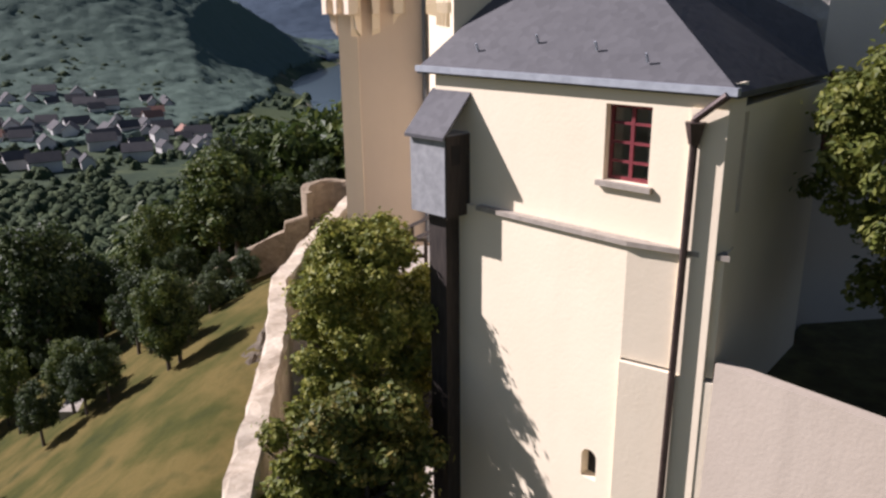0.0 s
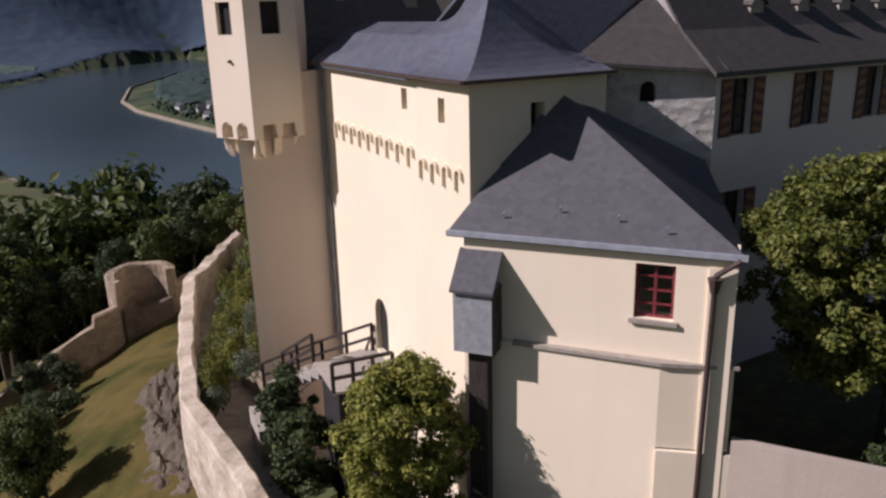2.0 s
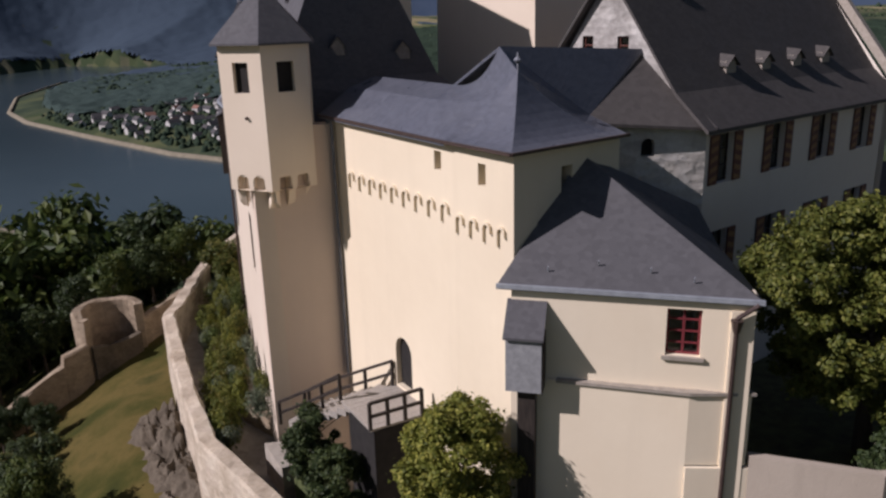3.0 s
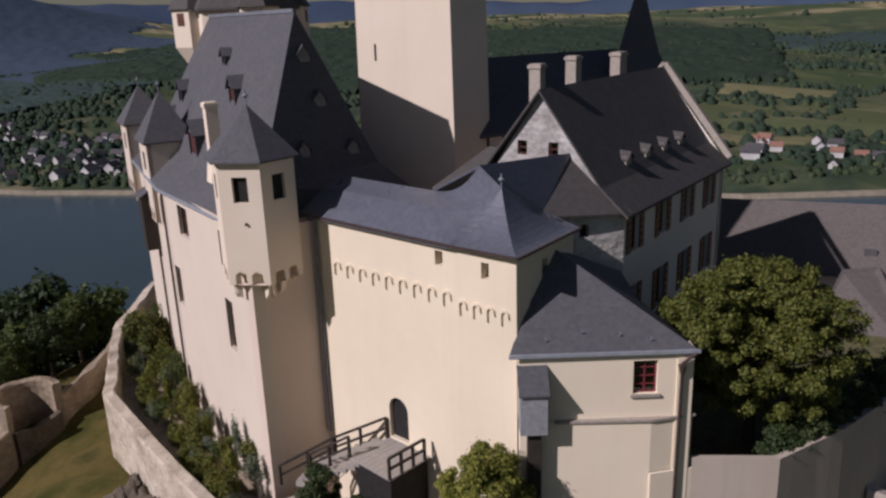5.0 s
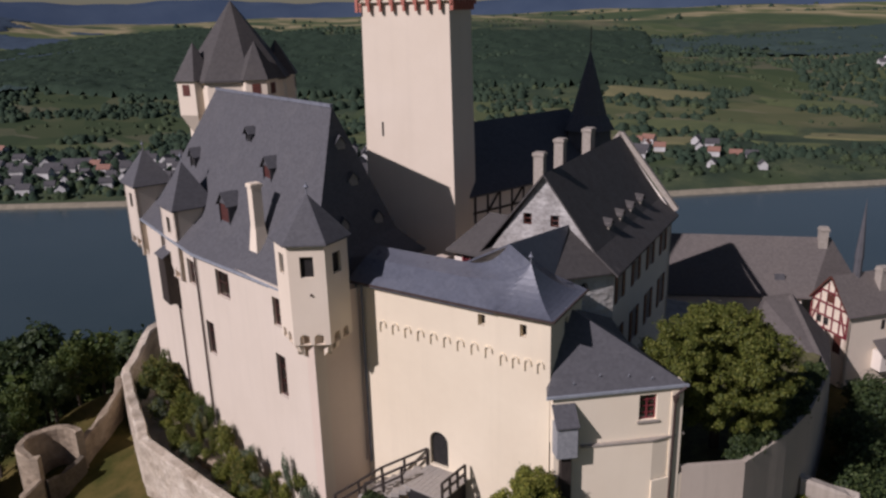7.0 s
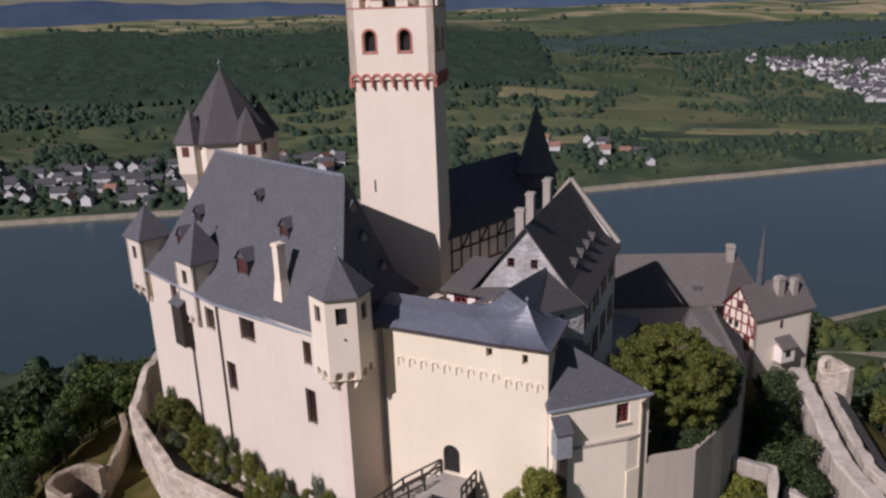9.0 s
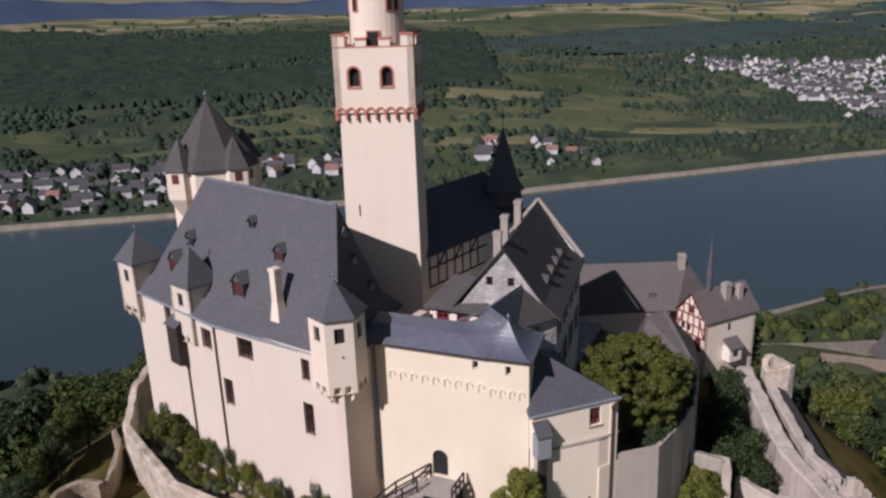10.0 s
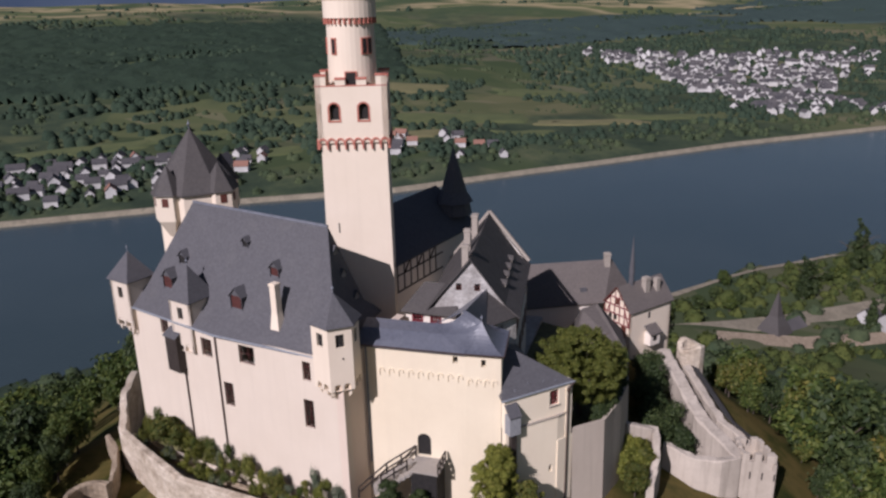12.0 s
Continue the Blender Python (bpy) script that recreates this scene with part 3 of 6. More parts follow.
part("wall", north.wall(Geo(), -5, EAVE, 0.7), M_PALE, great_hall)
east = Side(hall(2.3, 10.6), hall(S1, 10.6), (1, 0))
part("wall", east.wall(Geo(), -5, EAVE, 0.7), M_PALE, great_hall)
# roof with a flatter skirt along the eaves
E0, K0, ZK = 0.35, 1.5, 12.55
eb, kb = hall(SB, -E0, EAVE - 0.15), hall(SB, K0, ZK)
ea = [hall(-1.3, 0.15, EAVE - 0.1), hall(S1 + E0, -E0, EAVE - 0.15), hall(S1 + E0, 10.6 + E0, EAVE - 0.15), hall(1.9, 10.6 + E0, EAVE - 0.15)]
kk = [hall(S0 + 1.6, K0 + 0.1, ZK), hall(S1 - 1.3, K0, ZK), hall(S1 - 1.3, 10.6 - K0, ZK), hall(2.3, 10.6 - K0, ZK)]
r0, r1 = hall(2.5, 5.3, RIDGE), hall(18.7, 5.3, RIDGE)
g = Geo()
g.slab([ea[0], eb, kb, kk[0]], 0.14).slab([eb, ea[1], kk[1], kb], 0.14)
for i in (1, 2, 3):
    g.slab([ea[i], ea[(i + 1) % 4], kk[(i + 1) % 4], kk[i]], 0.14)
g.slab([kk[0], kb, r1, r0], 0.14).slab([kb, kk[1], r1], 0.14).slab([kk[2], kk[3], r0, r1], 0.14).slab([kk[1], kk[2], r1], 0.14).slab([kk[3], kk[0], r0], 0.14)
part("roof", g, M_SLATE, great_hall)
g = Geo().beam(ea[0], eb, 0.06).beam(eb, ea[1], 0.06)
part("gutter", g, M_GUTTER, great_hall)
part("ridge_cap", Geo().beam(r0, r1, 0.09), M_LEAD, great_hall)


def on_hall_roof(s, up):
    """A point of the long roof face: s along, up = share of the way from skirt to ridge."""
    return (s, K0 + (5.3 - K0) * up, ZK + (RIDGE - ZK) * up)


def dormer(s, up, w, h, mat, name="dormer"):
    s, n, z = on_hall_roof(s, up)
    slope = (RIDGE - ZK) / (5.3 - K0)
    g, top = Geo(), h * 0.55
    L, R = s - w / 2, s + w / 2
    back = n + (h + 0.05) / slope
    for a in (L, R):
        g.slab([hall(a - 0.04, n, z), hall(a + 0.04, n, z), hall(a + 0.04, n, z + h), hall(a - 0.04, n, z + h)], 0.01)
    for a in (L, R):
        g.face(hall(a, n, z), hall(a, n, z + h), hall(a, back, z + h))
    g.face(hall(L, n, z + h), hall(R, n, z + h), hall(s, n, z + h + top))
    ob = part(name, g, M_SLATE, great_hall)
    back2 = n + (h + top) / slope
    o = 0.12
    r = Geo().slab([hall(L - o, n - 0.15, z + h - 0.08), hall(s, n - 0.15, z + h + top + 0.06), hall(s, back2, z + h + top + 0.06), hall(L - o, back, z + h - 0.08)], 0.06)
    r.slab([hall(R + o, n - 0.15, z + h - 0.08), hall(s, n - 0.15, z + h + top + 0.06), hall(s, back2, z + h + top + 0.06), hall(R + o, back, z + h - 0.08)], 0.06)
    part("dormer_roof", r, M_SLATE, ob)
    sd = Side(hall(L, n), hall(R, n), (-1, 0))
    part("hatch", sd.bar(Geo(), 0.05, w - 0.05, z, z + h, -0.15, -0.08), mat, ob)
    return ob


dormer(9.9, 0.02, 1.25, 1.25, M_REDWOOD)
dormer(19.0, 0.02, 1.25, 1.25, M_REDWOOD)
dormer(6.7, 0.40, 0.9, 0.95, M_REDWOOD)
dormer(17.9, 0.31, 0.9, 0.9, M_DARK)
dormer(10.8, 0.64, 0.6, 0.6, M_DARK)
# small gabled dormers on the hip end
for nn, zz in ((4.5, 13.5), (7.5, 13.2), (5.9, 15.7), (5.35, 17.8)):
    f = (zz - ZK) / (RIDGE - ZK)
    s_at = -0.52 * (1 - f) + 2.82 / 7.5 * (nn - 1.6 - 3.7 * f) + 2.5 * f - 0.1
    g = Geo()
    for a in (-0.3, 0.3):
        g.face(hall(s_at, nn + a, zz), hall(s_at, nn + a, zz + 0.4), hall(s_at + 0.3, nn + a, zz + 0.4))
    g.face(hall(s_at + 0.02, nn - 0.3, zz), hall(s_at + 0.02, nn + 0.3, zz), hall(s_at + 0.02, nn + 0.3, zz + 0.4), hall(s_at + 0.02, nn, zz + 0.75), hall(s_at + 0.02, nn - 0.3, zz + 0.4))
    ob = part("dormer", g, M_STONETRIM, great_hall)
    part("dormer_roof", Geo().slab([hall(s_at - 0.1, nn - 0.4, zz + 0.32), hall(s_at - 0.1, nn, zz + 0.8), hall(s_at + 0.6, nn, zz + 0.8), hall(s_at + 0.5, nn - 0.4, zz + 0.32)], 0.05).slab([hall(s_at - 0.1, nn + 0.4, zz + 0.32), hall(s_at - 0.1, nn, zz + 0.8), hall(s_at + 0.6, nn, zz + 0.8), hall(s_at + 0.5, nn + 0.4, zz + 0.32)], 0.05), M_SLATE, ob)
# chimney with a splayed foot
g = Geo().box(hall(5.2, 1.4), PD, 0.3, 0.3, 11.9, 16.0).box(hall(5.2, 1.4), PD, 0.36, 0.36, 15.75, 15.95)
ch = part("chimney", g, M_TOWER, great_hall)
part("chimney_foot", Geo().prism([hall(4.75, 0.95), hall(5.65, 0.95), hall(5.65, 1.85), hall(4.75, 1.85)], 12.0, 13.5, [hall(4.9, 1.1), hall(5.5, 1.1), hall(5.5, 1.7), hall(4.9, 1.7)]), M_TOWER, ch)


def corbels(parent, sd, s0, s1, z, n, out, mat, h=0.7):
    """A row of stone brackets with round arches between them under an overhanging turret face."""
    step = (s1 - s0) / n
    for k in range(n + 1):
        s = s0 + step * k
        g = Geo()
        w = 0.14
        prof = [(0, z - h), (0, z), (out, z), (out, z - h * 0.25), (out * 0.55, z - h * 0.45), (out * 0.4, z - h * 0.8)]
        i = len(g.v)
        g.v += [sd.at(s - w, zz, k2 - out - 0.03) for k2, zz in prof] + [sd.at(s + w, zz, k2 - out - 0.03) for k2, zz in prof]
        m = len(prof)
        g.f += [tuple(i + j for j in range(m)), tuple(i + m + j for j in reversed(range(m)))] + [(i + j, i + (j + 1) % m, i + m + (j + 1) % m, i + m + j) for j in range(m)]
        part("corbel", g, mat, parent)


def turret(c, r, n, turn, z0, z1, apex, wins, mat, inside, label):
    """A bartizan on corbels: walls with openings, pyramid roof and finial. wins: face numbers with an opening."""
    tur = part("turret", Geo().prism(ngon(c, r * 0.97, n, turn), z0 + 0.5, z0 + 0.7), mat, great_hall, label)
    pts = ngon(c, r, n, turn)
    for k in range(n):
        sd = Side(pts[k], pts[(k + 1) % n], (pts[k][0] + pts[(k + 1) % n][0] - 2 * c[0], pts[k][1] + pts[(k + 1) % n][1] - 2 * c[1]))
        holes = []
        if k in wins:
            w = min(0.34, sd.L * 0.3)
            holes = [(sd.L / 2 - w, sd.L / 2 + w, z1 - 1.75, z1 - 0.65)]
        if k not in inside:
            half = (sd.L - 0.4) / 4 - 0.1
            holes = holes + [(0.2 + (sd.L - 0.4) * f - half, 0.2 + (sd.L - 0.4) * f + half, z0, z0 + half + 0.32, True) for f in (0.25, 0.75)]
        part("turret_wall", sd.wall(Geo(), z0, z1, 0.25, holes), mat, tur)
        # Dark plate in the hole; the shade inside is in its colour.
        if k in wins:
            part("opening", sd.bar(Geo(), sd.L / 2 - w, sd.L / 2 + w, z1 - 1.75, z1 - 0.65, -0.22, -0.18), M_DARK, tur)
        if k not in inside:
            corbels(tur, sd, 0.2, sd.L - 0.2, z0 + 0.5, 2, 0.5, mat, 1.25)
    part("turret_roof", Geo().prism(ngon(c, r + 0.28, n, turn), z1 - 0.05, z1 + 0.03).cone(ngon(c, r + 0.28, n, turn), z1 + 0.03, (*c, apex)), M_SLATE, tur)
    finial(tur, *c, apex)
    return tur


TB = math.atan2(PD[1], PD[0])
turret((-2.42, 29.52), 1.88, 6, math.radians(127), 8.75, 14.15, 16.35, (0, 1, 2), M_TOWER, (3, 4, 5), "beige six-sided corner turret with slate pyramid roof")
part("spout", Geo().beam((-3.3, 28.7, 11.6), (-3.72, 28.38, 11.48), 0.06, 6), M_PIPE, great_hall, "dark drain spout")
turret(hall(15.05, 1.0), 1.9, 4, TB + math.pi / 4, 8.3, 13.1, 16.0, (0,), M_PALE, (1, 2, 3), "square wall turret with slate pyramid roof")
turret(hall(23.6, 0.9), 1.9, 4, TB + math.pi / 4, 8.7, 13.3, 15.8, (0,), M_PALE, (2, 3), "square corner turret with slate pyramid roof")
# hanging garderobe of dark boards
g = Geo()
west_b.bar(g, 15.5 - SB, 17.1 - SB, 6.2, 9.6, -0.1, 0.8)
gd = part("garderobe", g, M_DARKWOOD, great_hall, "dark wooden hanging garderobe")
part("garderobe_roof", Geo().slab([west_b.at(15.4 - SB, 9.6, 0.95), west_b.at(17.2 - SB, 9.6, 0.95), west_b.at(17.2 - SB, 10.2, -0.05), west_b.at(15.4 - SB, 10.2, -0.05)], 0.08), M_SLATE, gd)
for s, z in ((10.95, 10.9), (15.7, 6.2)):
    part("downpipe", Geo().beam(west_b.at(s - SB, -1.2, 0.12), west_b.at(s - SB, z, 0.12), 0.07, 8), M_PIPE, great_hall)

# ---- gallery wing with the blind arch frieze and the gate door ----
gallery = thing("gallery_wing", (0.5, 22, 0), "cream plastered gallery wing with arch frieze and slate roof", "castle building")
GA, GB, GC = (-0.45, 28.35), (-0.02, 19.7), (0.28, 16.95)
g1, g2 = Side(GA, GB, (-1, 0)), Side(GB, GC, (-1, 0))
g3 = Side(GC, (4.7, 17.6), (0, -1))
HG = 11.35
dy = g1.L
door_s = (28.35 - 23.85, 28.35 - 22.7)
g = Geo()
slit1 = (28.35 - 20.75, 28.35 - 20.35, 10.75, 11.2)
g1.wall(g, -4, HG, 0.9, [(door_s[0], door_s[1], 1.65, 3.7, True), (slit1[0], slit1[1], 10.35, 10.95)])
part("wall", g, M_CREAM, gallery)
part("wall", g2.wall(Geo(), -4, HG, 0.9, [(1.2, 1.55, 10.2, 10.85)]), M_CREAM, gallery)
part("wall", g3.wall(Geo(), -4, HG - 0.04, 0.5, [(1.9, 2.35, 9.7, 10.7)]), M_CREAM, gallery)
for sd, a, b, c, e in ((g1, slit1[0], slit1[1], 10.35, 10.95), (g2, 1.2, 1.55, 10.2, 10.85), (g3, 1.9, 2.35, 9.7, 10.7)):
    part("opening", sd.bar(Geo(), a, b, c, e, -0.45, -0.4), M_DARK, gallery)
# Door panel in near-black: the shade of the doorway recess is painted.
part("door", g1.bar(Geo(), door_s[0], door_s[1], 1.65, 3.7, -0.26, -0.2), M_DARK, gallery, "door in an arched doorway, recess shade in its colour")


def frieze(sd, s0, s1, n, z):
    """Small blind arches standing proud of the wall."""
    step = (s1 - s0) / n
    for k in range(n):
        s = s0 + step * (k + 0.5)
        g = Geo()
        w = step * 0.2
        arc = [(-w, -0.5), (-w, -0.08)] + [(-w * math.cos(math.pi * j / 6), -0.08 + w * math.sin(math.pi * j / 6)) for j in range(1, 4)]
        out = [(-w - 0.07, -0.5), (-w - 0.07, -0.08)] + [(-(w + 0.07) * math.cos(math.pi * j / 6), -0.08 + (w + 0.07) * math.sin(math.pi * j / 6)) for j in range(1, 6)] + [(w + 0.07, -0.2)]
        inn = [(-w, -0.5), (-w, -0.08)] + [(-w * math.cos(math.pi * j / 6), -0.08 + w * math.sin(math.pi * j / 6)) for j in range(1, 6)] + [(w, -0.2)]
        for (a, b), (c, e) in zip(zip(out, out[1:]), zip(inn, inn[1:])):
            g.face(sd.at(s + a[0], z + a[1], 0.1), sd.at(s + b[0], z + b[1], 0.1), sd.at(s + e[0], z + e[1], 0.1), sd.at(s + c[0], z + c[1], 0.1))
            g.face(sd.at(s + a[0], z + a[1], 0), sd.at(s + b[0], z + b[1], 0), sd.at(s + b[0], z + b[1], 0.1), sd.at(s + a[0], z + a[1], 0.1))
            g.face(sd.at(s + c[0], z + c[1], 0), sd.at(s + e[0], z + e[1], 0), sd.at(s + e[0], z + e[1], 0.1), sd.at(s + c[0], z + c[1], 0.1))
        part("blind_arch", g, M_CREAM, gallery)


frieze(g1, 1.3, 8.6, 9, 9.25)
frieze(g2, 0.0, 2.6, 4, 9.05)
# roof: low curved slope, then a peaked cap over the corner
o = 0.3
e0, e1, e2 = g1.at(-0.4, HG, o), (GB[0] - o, GB[1], HG), (GC[0] - o, GC[1] - o, HG)
e3 = (4.8, 17.3, HG)
ra, rb = (1.7, 28.6, 12.7), (1.9, 22.8, 12.7)
ma, mb = (0.55, 28.5, 12.35), (0.75, 21.9, 12.35)
apex, peak = (1.8, 18.9, 13.32), (2.1, 20.3, 14.0)
g = Geo()
g.slab([e0, e1, mb, ma], 0.12).slab([ma, mb, rb, ra], 0.12).slab([ra, rb, (3.6, 22.6, 11.4), (3.4, 28.6, 11.4)], 0.12)
part("roof", g, M_SLATE_L, gallery, "blue-grey slate roof with a curved slope")
e4, val, top_n, low_n = (4.8, 17.3, HG), (4.95, 19.3, 11.75), (7.85, 20.0, 13.68), (4.3, 22.6, 12.1)


def swept(a, b, t, power):
    """A point on a hip from a up to b that sags like a bell-cast roof."""
    return Vector((a[0] + (b[0] - a[0]) * t, a[1] + (b[1] - a[1]) * t, a[2] + (b[2] - a[2]) * t ** power))


def sheet(g, rows):
    """Quads between rows of points of equal length."""
    i, n = len(g.v), len(rows[0])
    g.v += [tuple(p) for row in rows for p in row]
    g.f += [(i + r * n + k, i + r * n + k + 1, i + (r + 1) * n + k + 1, i + (r + 1) * n + k) for r in range(len(rows) - 1) for k in range(n - 1)]


g = Geo()
STEPS = 10
hip1 = [swept(e1, apex, k / STEPS, 1.75) for k in range(STEPS + 1)]
hip2 = [swept(e2, apex, k / STEPS, 1.75) for k in range(STEPS + 1)]
hip4 = [swept(e4, apex, k / STEPS, 1.75) for k in range(STEPS + 1)]
sheet(g, [hip1, hip2, hip4, [Vector(e4).lerp(Vector(val), min(1.0, 2.0 * k / STEPS)) if k < STEPS else Vector(apex) for k in range(STEPS + 1)]])
# the sweep from the long slope up to the corner cap
ridge_up = hip1 + [Vector(apex).lerp(Vector(peak), k / 4) for k in range(1, 5)]
low_edge = [Vector(e1).lerp(Vector(mb), k / 8) for k in range(9)] + [Vector(mb).lerp(Vector(rb), k / 6) for k in range(1, 7)]
rows = []
for j in range(9):
    u = j / 8
    rows.append([Vector((p.x + (q.x - p.x) * u, p.y + (q.y - p.y) * u, p.z + (q.z - p.z) * u ** 2.8)) for p, q in zip(low_edge, ridge_up)])
sheet(g, rows)
for tri in ((rb, peak, low_n), (peak, top_n, low_n), (apex, val, peak), (peak, val, top_n)):
    g.slab(list(tri), 0.1)
cap = part("cap_roof", g, M_SLATE_L, gallery, "peaked bell-cast slate cap with finial")
finial(cap, *apex, 0.55)
part("gutter", Geo().beam(e0, e1, 0.045).beam(e1, e2, 0.045).beam(e2, e3, 0.045), M_PIPE, gallery, "dark brown eaves board")
for k, s in enumerate((0.1, 0.45)):
    part("downpipe", Geo().beam(g1.at(s, 0.5, 0.14), g1.at(s, HG, 0.14), 0.07, 8), M_LEAD, gallery)

# ---- annex: polygonal corner house with tented roof ----
annex = thing("annex", (3, 15, 0), "cream plastered corner house with tented slate roof", "castle building")
AL, AR, AB = (-0.12, 16.5), (4.45, 12.0), (8.1, 16.4)
HA = 7.8
f1 = Side(AL, AR, (-1, -1))
C0 = (3.24, 12.93)
upper = 5.02
win = (4.2, 5.1, 6.0, 7.35)
g = Geo()
f1.wall(g, upper, HA, 0.6, [win])
part("wall", g, M_ANNEX, annex)
ac = Side(AR, AB, (1, -1))
part("wall", ac.wall(Geo(), -6, HA - 0.4, 0.6, [(0.55, 0.95, 5.6, 7.3)]), M_ANNEX, annex)
part("opening", ac.bar(Geo(), 0.55, 0.95, 5.6, 7.3, -0.3, -0.25), M_DARK, annex)
low = Side((AL[0] - 0.05, AL[1] - 0.05), C0, (-1, -1))
part("wall", low.wall(Geo(), -8, upper, 0.6, [(4.15, 4.5, -0.05, 0.6, True)]), M_ANNEX, annex)
part("opening", low.bar(Geo(), 4.15, 4.5, -0.05, 0.6, -0.3, -0.25), M_DARK, annex)
ch = Side(C0, (4.62, 12.02), (-1, -1))
part("wall", ch.wall(Geo(), 2.8, upper, 0.6), M_ANNEX, annex)
ch2 = Side((3.2, 12.86), (4.66, 11.88), (-1, -1))
part("wall", ch2.wall(Geo(), -8, 2.75, 0.6), M_ANNEX, annex)
part("drip_course", Geo().prism([low.at(1.3, 0, -0.1)[:2], low.at(1.3, 0, 0.07)[:2], (3.2, 12.85), (4.66, 11.9), (4.7, 12.2), (3.3, 13.1)], 4.96, 5.05), M_STONETRIM, annex)
window(annex, f1, *win, M_RED, (1, 3), sill=M_STONETRIM, depth=0.16)
aj = (3.2, 17.55, 10.9)
a0, a1, a2 = f1.at(-0.4, HA - 0.05, 0.14), (AR[0] + 0.05, AR[1] - 0.2, HA - 0.1), (AB[0] + 0.05, AB[1] + 0.15, HA - 0.25)
g = Geo().slab([a0, a1, aj], 0.1).slab([a1, a2, aj], 0.1).slab([a2, (8.2, 17.5, 8.6), aj], 0.1).slab([a0, aj, (0.4, 17.2, HA + 0.1)], 0.1)
part("roof", g, M_SLATE, annex)
part("gutter", Geo().beam(a0, a1, 0.06), M_GUTTER, annex, "pale zinc gutter")
dp = [(a1[0] - 0.15, a1[1] + 0.05, HA - 0.15), f1.at(5.95, HA - 0.55, 0.16), f1.at(5.95, HA - 0.9, 0.14), f1.at(5.85, -7, 0.2)]
g = Geo()
for p, q in zip(dp, dp[1:]):
    g.beam(p, q, 0.065, 8)
pipe = part("downpipe", g, M_PIPE, annex, "brown downpipe")
part("hopper", Geo().prism(ngon(f1.at(5.95, 0, 0.15)[:2], 0.09, 8), HA - 0.95, HA - 0.6, ngon(f1.at(5.95, 0, 0.15)[:2], 0.17, 8)), M_PIPE, pipe)
for s, up in ((0.9, 0.12), (2.5, 0.18), (4.1, 0.15), (5.2, 0.1)):
    p = Vector(f1.at(s, HA, 0.14)).lerp(Vector(aj), up)
    part("snow_hook", Geo().beam(p - Vector((0, 0, 0.05)), p + Vector((-0.05, -0.05, 0.1)), 0.018), M_GUTTER, annex)

# hanging closet clad in zinc with its timber post
closet = thing("hanging_closet", (0.3, 15.9, 4.8), "zinc-clad hanging closet on a dark timber shaft", "closet")
cu, cv = f1.d, f1.o


def cl(s, k, z):
    return f1.at(s, z, k)


b0, b1, k1 = -0.05, 0.95, 0.72
g = Geo().prism([cl(b0, -0.02, 0)[:2], cl(b1, -0.02, 0)[:2], cl(b1, k1, 0)[:2], cl(b0, k1, 0)[:2]], 4.85, 6.52)
part("body", g, M_ZINC, closet)
g = Geo().slab([cl(b0 - 0.06, k1 + 0.1, 6.5), cl(b1 + 0.06, k1 + 0.1, 6.5), cl(b1 + 0.06, -0.02, 7.35), cl(b0 - 0.06, -0.02, 7.35)], 0.07)
part("closet_roof", g, M_SLATE, closet, "slate pent roof")
rs = Side(cl(b1, 0, 0)[:2], cl(b1, k1, 0)[:2], cu)
part("side_panel", rs.bar(Geo(), 0, k1 - 0.02, 4.8, 6.5, 0.003, 0.03), M_DARKWOOD, closet)
part("opening", rs.bar(Geo(), 0.3, 0.55, 5.9, 6.3, 0.03, 0.036), M_DARK, closet)
part("shaft", Geo().prism([cl(0.25, 0.0, 0)[:2], cl(0.75, 0.0, 0)[:2], cl(0.75, 0.5, 0)[:2], cl(0.25, 0.5, 0)[:2]], -6, 4.85), M_DARKWOOD, closet, "dark timber shaft")

# ---- living wing with gable, dormers and striped shutters ----
wing = thing("living_wing", (15, 21, 0), "white plastered wing with striped shutters and slate roof", "castle building")
ND, NN = (0.991, 0.131), (-0.131, 0.991)
NB0 = (8.46, 17.55)


def nb(s, n, z=None):
    p = (NB0[0] + ND[0] * s + NN[0] * n, NB0[1] + ND[1] * s + NN[1] * n)
    return p if z is None else (*p, z)


NL, HN, NR = 13.4, 11.35, 16.45
sS = Side(nb(0, 0), nb(NL, 0), (0, -1))
rowU = [(0.7 + 3.3 * k, 1.6 + 3.3 * k, 9.2, 10.9) for k in range(4)]
rowL = [(0.7 + 3.3 * k, 1.6 + 3.3 * k, 5.5, 7.5) for k in range(4)]
part("wall", sS.wall(Geo(), -2, HN, 0.6, rowU + rowL), M_WHITE, wing)
for a, b, c, e in rowU + rowL:
    window(wing, sS, a, b, c, e, M_DARKWOOD, (1, 2), shutters=M_SHUTTER, depth=0.2)
sW = Side(nb(0, 0), nb(-0.4, 7.8), (-1, 0))
part("wall", sW.wall(Geo(), 0, HN, 0.6), M_RUBBLE, wing)
sE = Side(nb(NL, 0), nb(NL, 7.8), (1, 0))
part("wall", sE.wall(Geo(), -2, HN, 0.6), M_WHITE, wing)
sN = Side(nb(-0.4, 7.8), nb(NL, 7.8), (0, 1))
part("wall", sN.wall(Geo(), -2, HN, 0.6), M_WHITE, wing)
# rubble wall between gallery and wing
sR = Side((4.75, 19.55), nb(0, 0), (0, -1))
part("wall", sR.wall(Geo(), 4, HN, 0.6, [(2.05, 2.5, 10.3, 10.9, True)]), M_RUBBLE, wing, "whitewashed rubble wall")
part("opening", sR.bar(Geo(), 2.05, 2.5, 10.3, 10.9, -0.35, -0.3), M_DARK, wing)
# gable with two small windows
gw0, gw1 = nb(-0.3, 0.0), nb(-0.45, 7.8)
